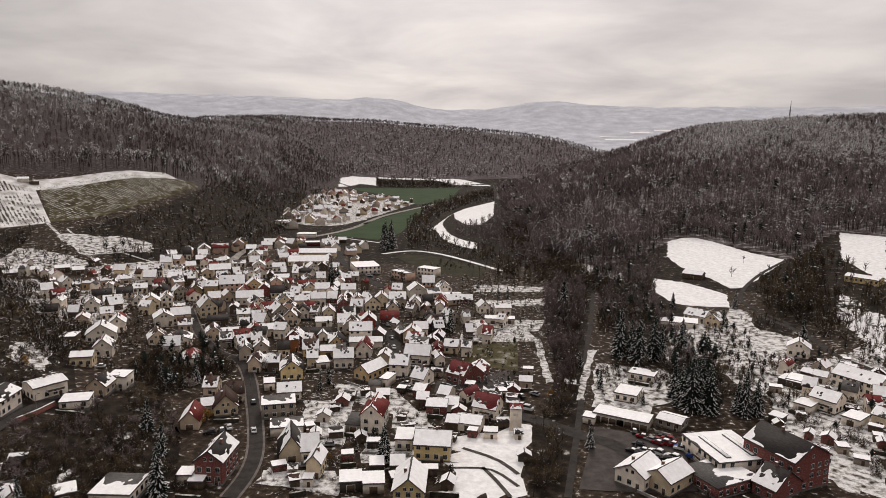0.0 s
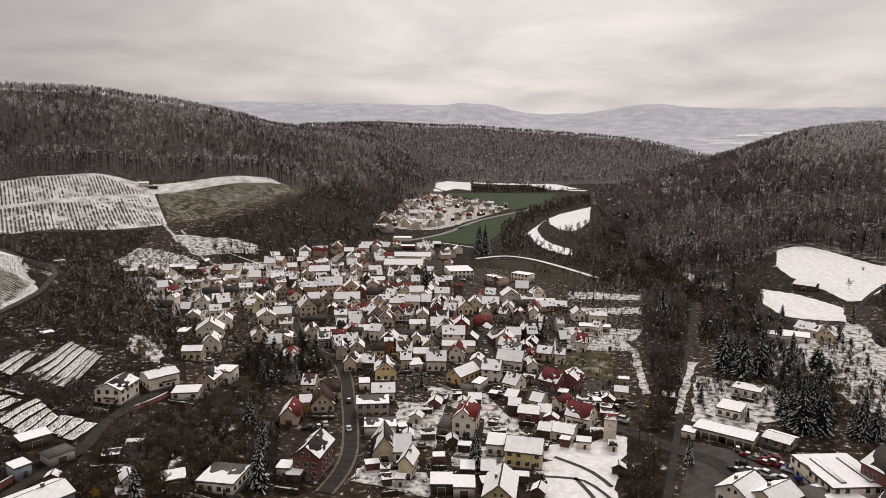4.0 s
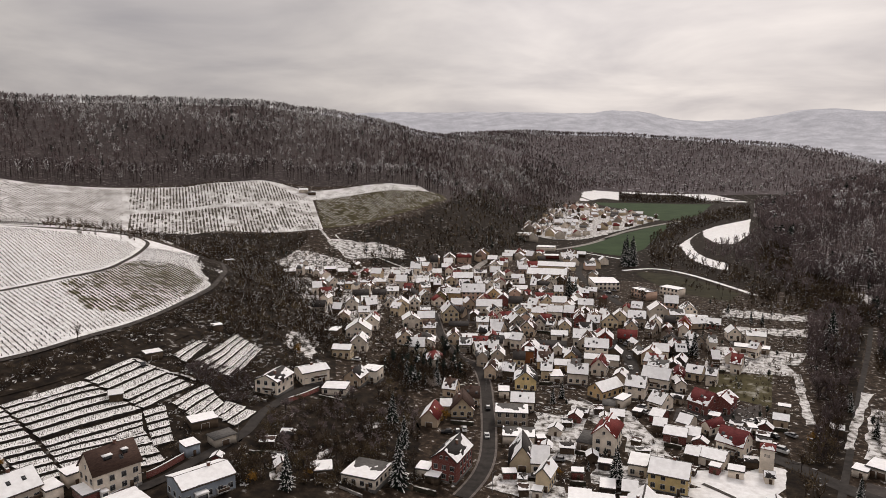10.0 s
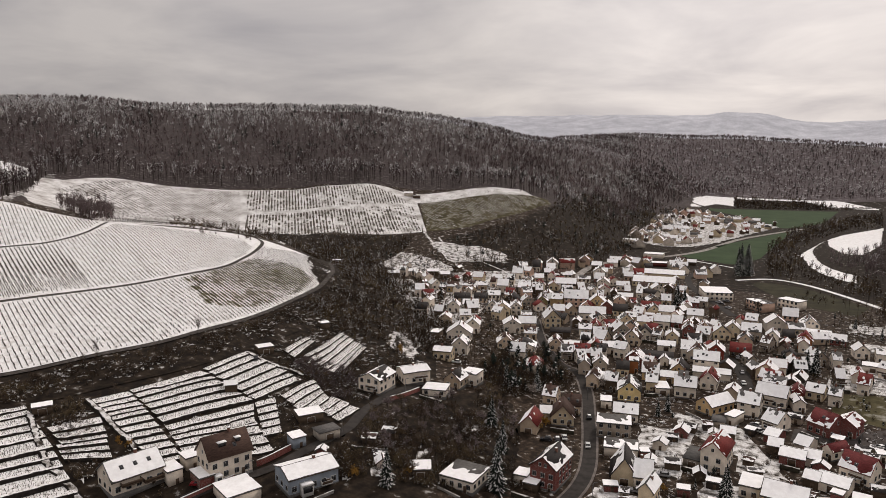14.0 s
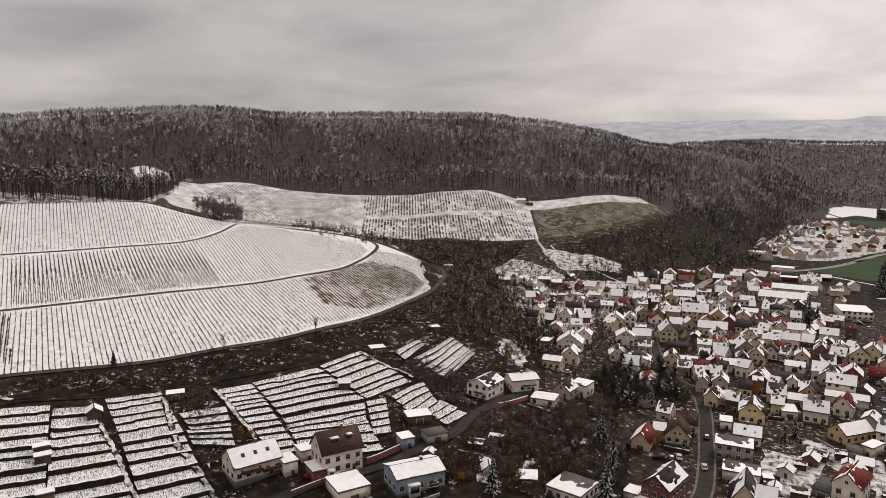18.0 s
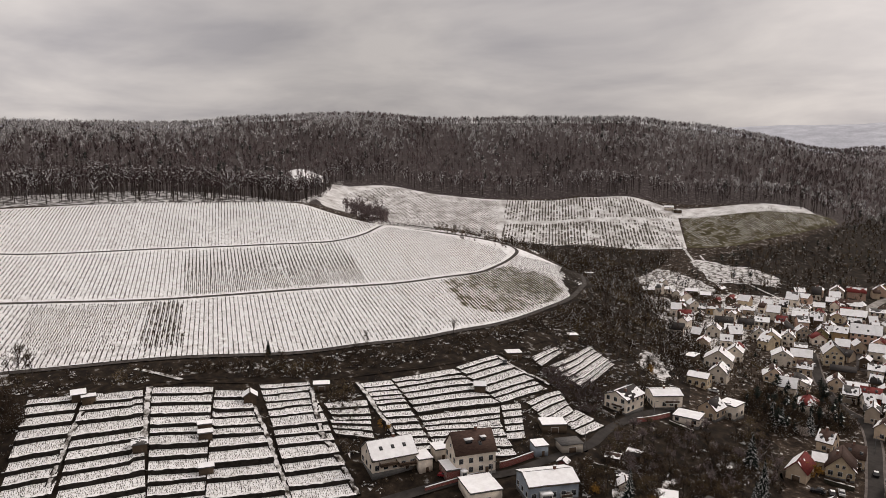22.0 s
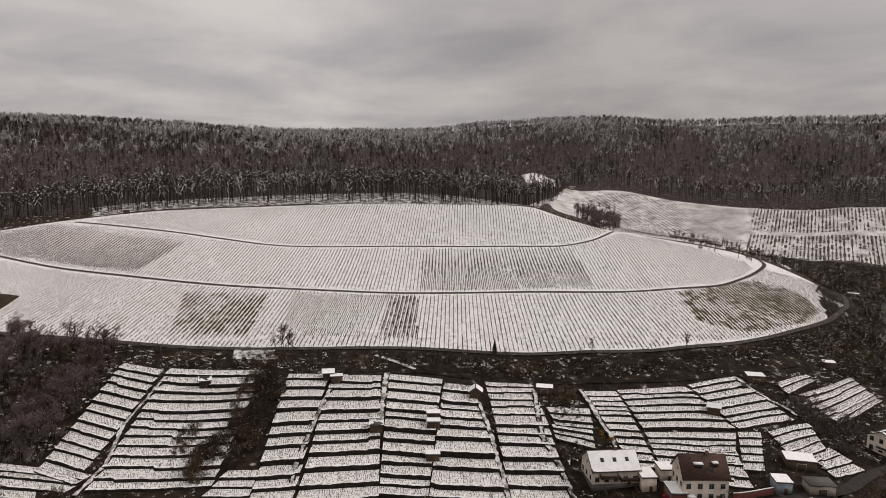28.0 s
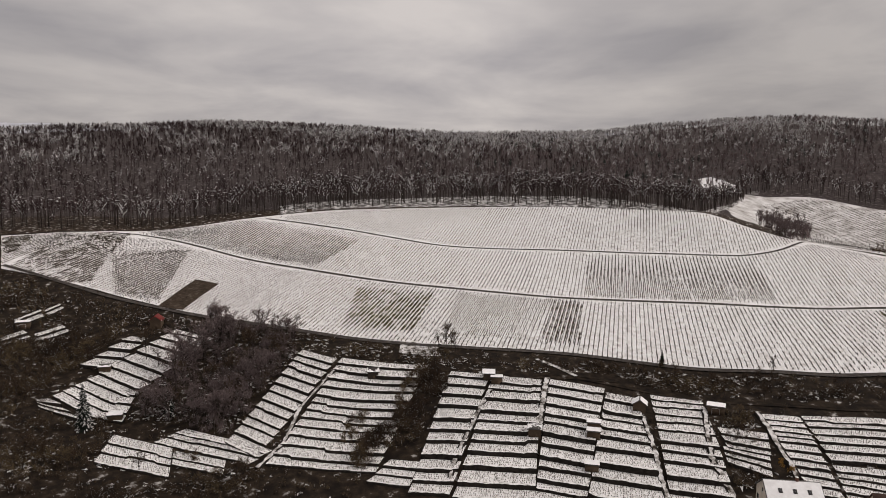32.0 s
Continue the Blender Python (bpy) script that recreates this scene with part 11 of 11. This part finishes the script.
rg = np.random.RandomState(77)
for i, (hx, hy, ht, hw_, hd_) in enumerate(HOUSE_SPOTS):
    if math.hypot(hx, hy) > 430 or i % 2:
        continue
    side = rg.choice((-1, 1))
    t = radians(ht)
    off = hd_ / 2 + rg.uniform(3, 6)
    gx, gy = hx + math.sin(t) * off, hy - math.cos(t) * off
    if np.min(np.hypot(ROAD_PTS[:, 0] - gx, ROAD_PTS[:, 1] - gy)) < 7:
        continue
    if min(math.hypot(gx - a, gy - b) - max(c, d) / 2 for k, (a, b, _, c, d) in enumerate(HOUSE_SPOTS) if k != i) < 2.0:
        continue
    if any(inside(np.array([gx]), np.array([gy]), k)[0] for k in KEEP_CLEAR) or hw_ < 6 and hx < -140:
        continue
    garden_edge(gx, gy, ht + rg.uniform(-8, 8), rg.uniform(4, 9), rg.rand() < 0.62, 500 + i)


def street_wall(points, height):
    """A brick retaining wall with a coping and snow on top."""
    c = along(points, step=2.0)
    n = len(c)
    t = np.gradient(c, axis=0)
    t /= np.linalg.norm(t, axis=1)[:, None]
    s = np.stack([-t[:, 1], t[:, 0]], 1)
    g = ground_z(c[:, 0], c[:, 1])
    off = np.array((c[0, 0], c[0, 1], g[0]))
    ob = new("retaining_wall")
    ob.location = off
    tagged(ob, "red brick retaining wall with a snowy coping beside the street", "wall", group="street walls")
    f = [(a * n + k, a * n + k + 1, b * n + k + 1, b * n + k) for a, b in ((0, 1), (1, 2), (2, 3)) for k in range(n - 1)] + [(0, n, 2 * n, 3 * n), (n - 1, 2 * n - 1, 3 * n - 1, 4 * n - 1)]
    for name, lo, hi, w, mat in (("wall", -0.3, height, 0.18, M_WALL["brick"]), ("coping", height, height + 0.08, 0.24, M_CONCRETE), ("snow", height + 0.08, height + 0.17, 0.2, M_ROOF_SNOW)):
        v = np.concatenate([np.column_stack([c + s * (sd * w), g + z]) for sd, z in ((-1, lo), (-1, hi), (1, hi), (1, lo))])
        part(name, fast_mesh(name, v - off, np.array(f), [mat]), None, ob)


for pts, height in (([(-135.6, 137.3), (-133.4, 141.8), (-131.4, 147.2)], 1.8), ([(-130.4, 199.4), (-129.2, 207.8), (-128.6, 216.9)], 1.5), ([(-140.7, 113.2), (-138.3, 121.5), (-136.4, 129.5)], 1.2)):
    street_wall(pts, height)

brush("copse", BR_CLUMP, 14, (6, 10), {"shrub": 0.3, "bare": 0.7}, 431, "small copse of leafless trees at the vineyard corner", TREE_MATS)
brush("brushwood", BR_CORNER, 14, (3, 6), {"shrub": 0.7, "bare": 0.3}, 432, "leafless bushes at the edge of the hollow")


# ---- zebra crossing ----
def zebra_crossing(x, y, turn):
    """White painted stripes across the street."""
    ob = new("zebra_crossing")
    ob.matrix_world = pose(x, y, float(ground_z(x, y)), 0, 0, turn)
    tagged(ob, "white painted stripes of a zebra crossing on asphalt", "road marking")
    stripe = box_data("stripe", [(-0.3, -1.8, 0.2, 0.3, 1.8, 0.30, 0)], [M_FRAME])
    for k in range(5):
        st = part("stripe", stripe, None, ob)
        st.location = (-2.4 + 1.2 * k, 0, 0)


zebra_crossing(*ZEBRA)
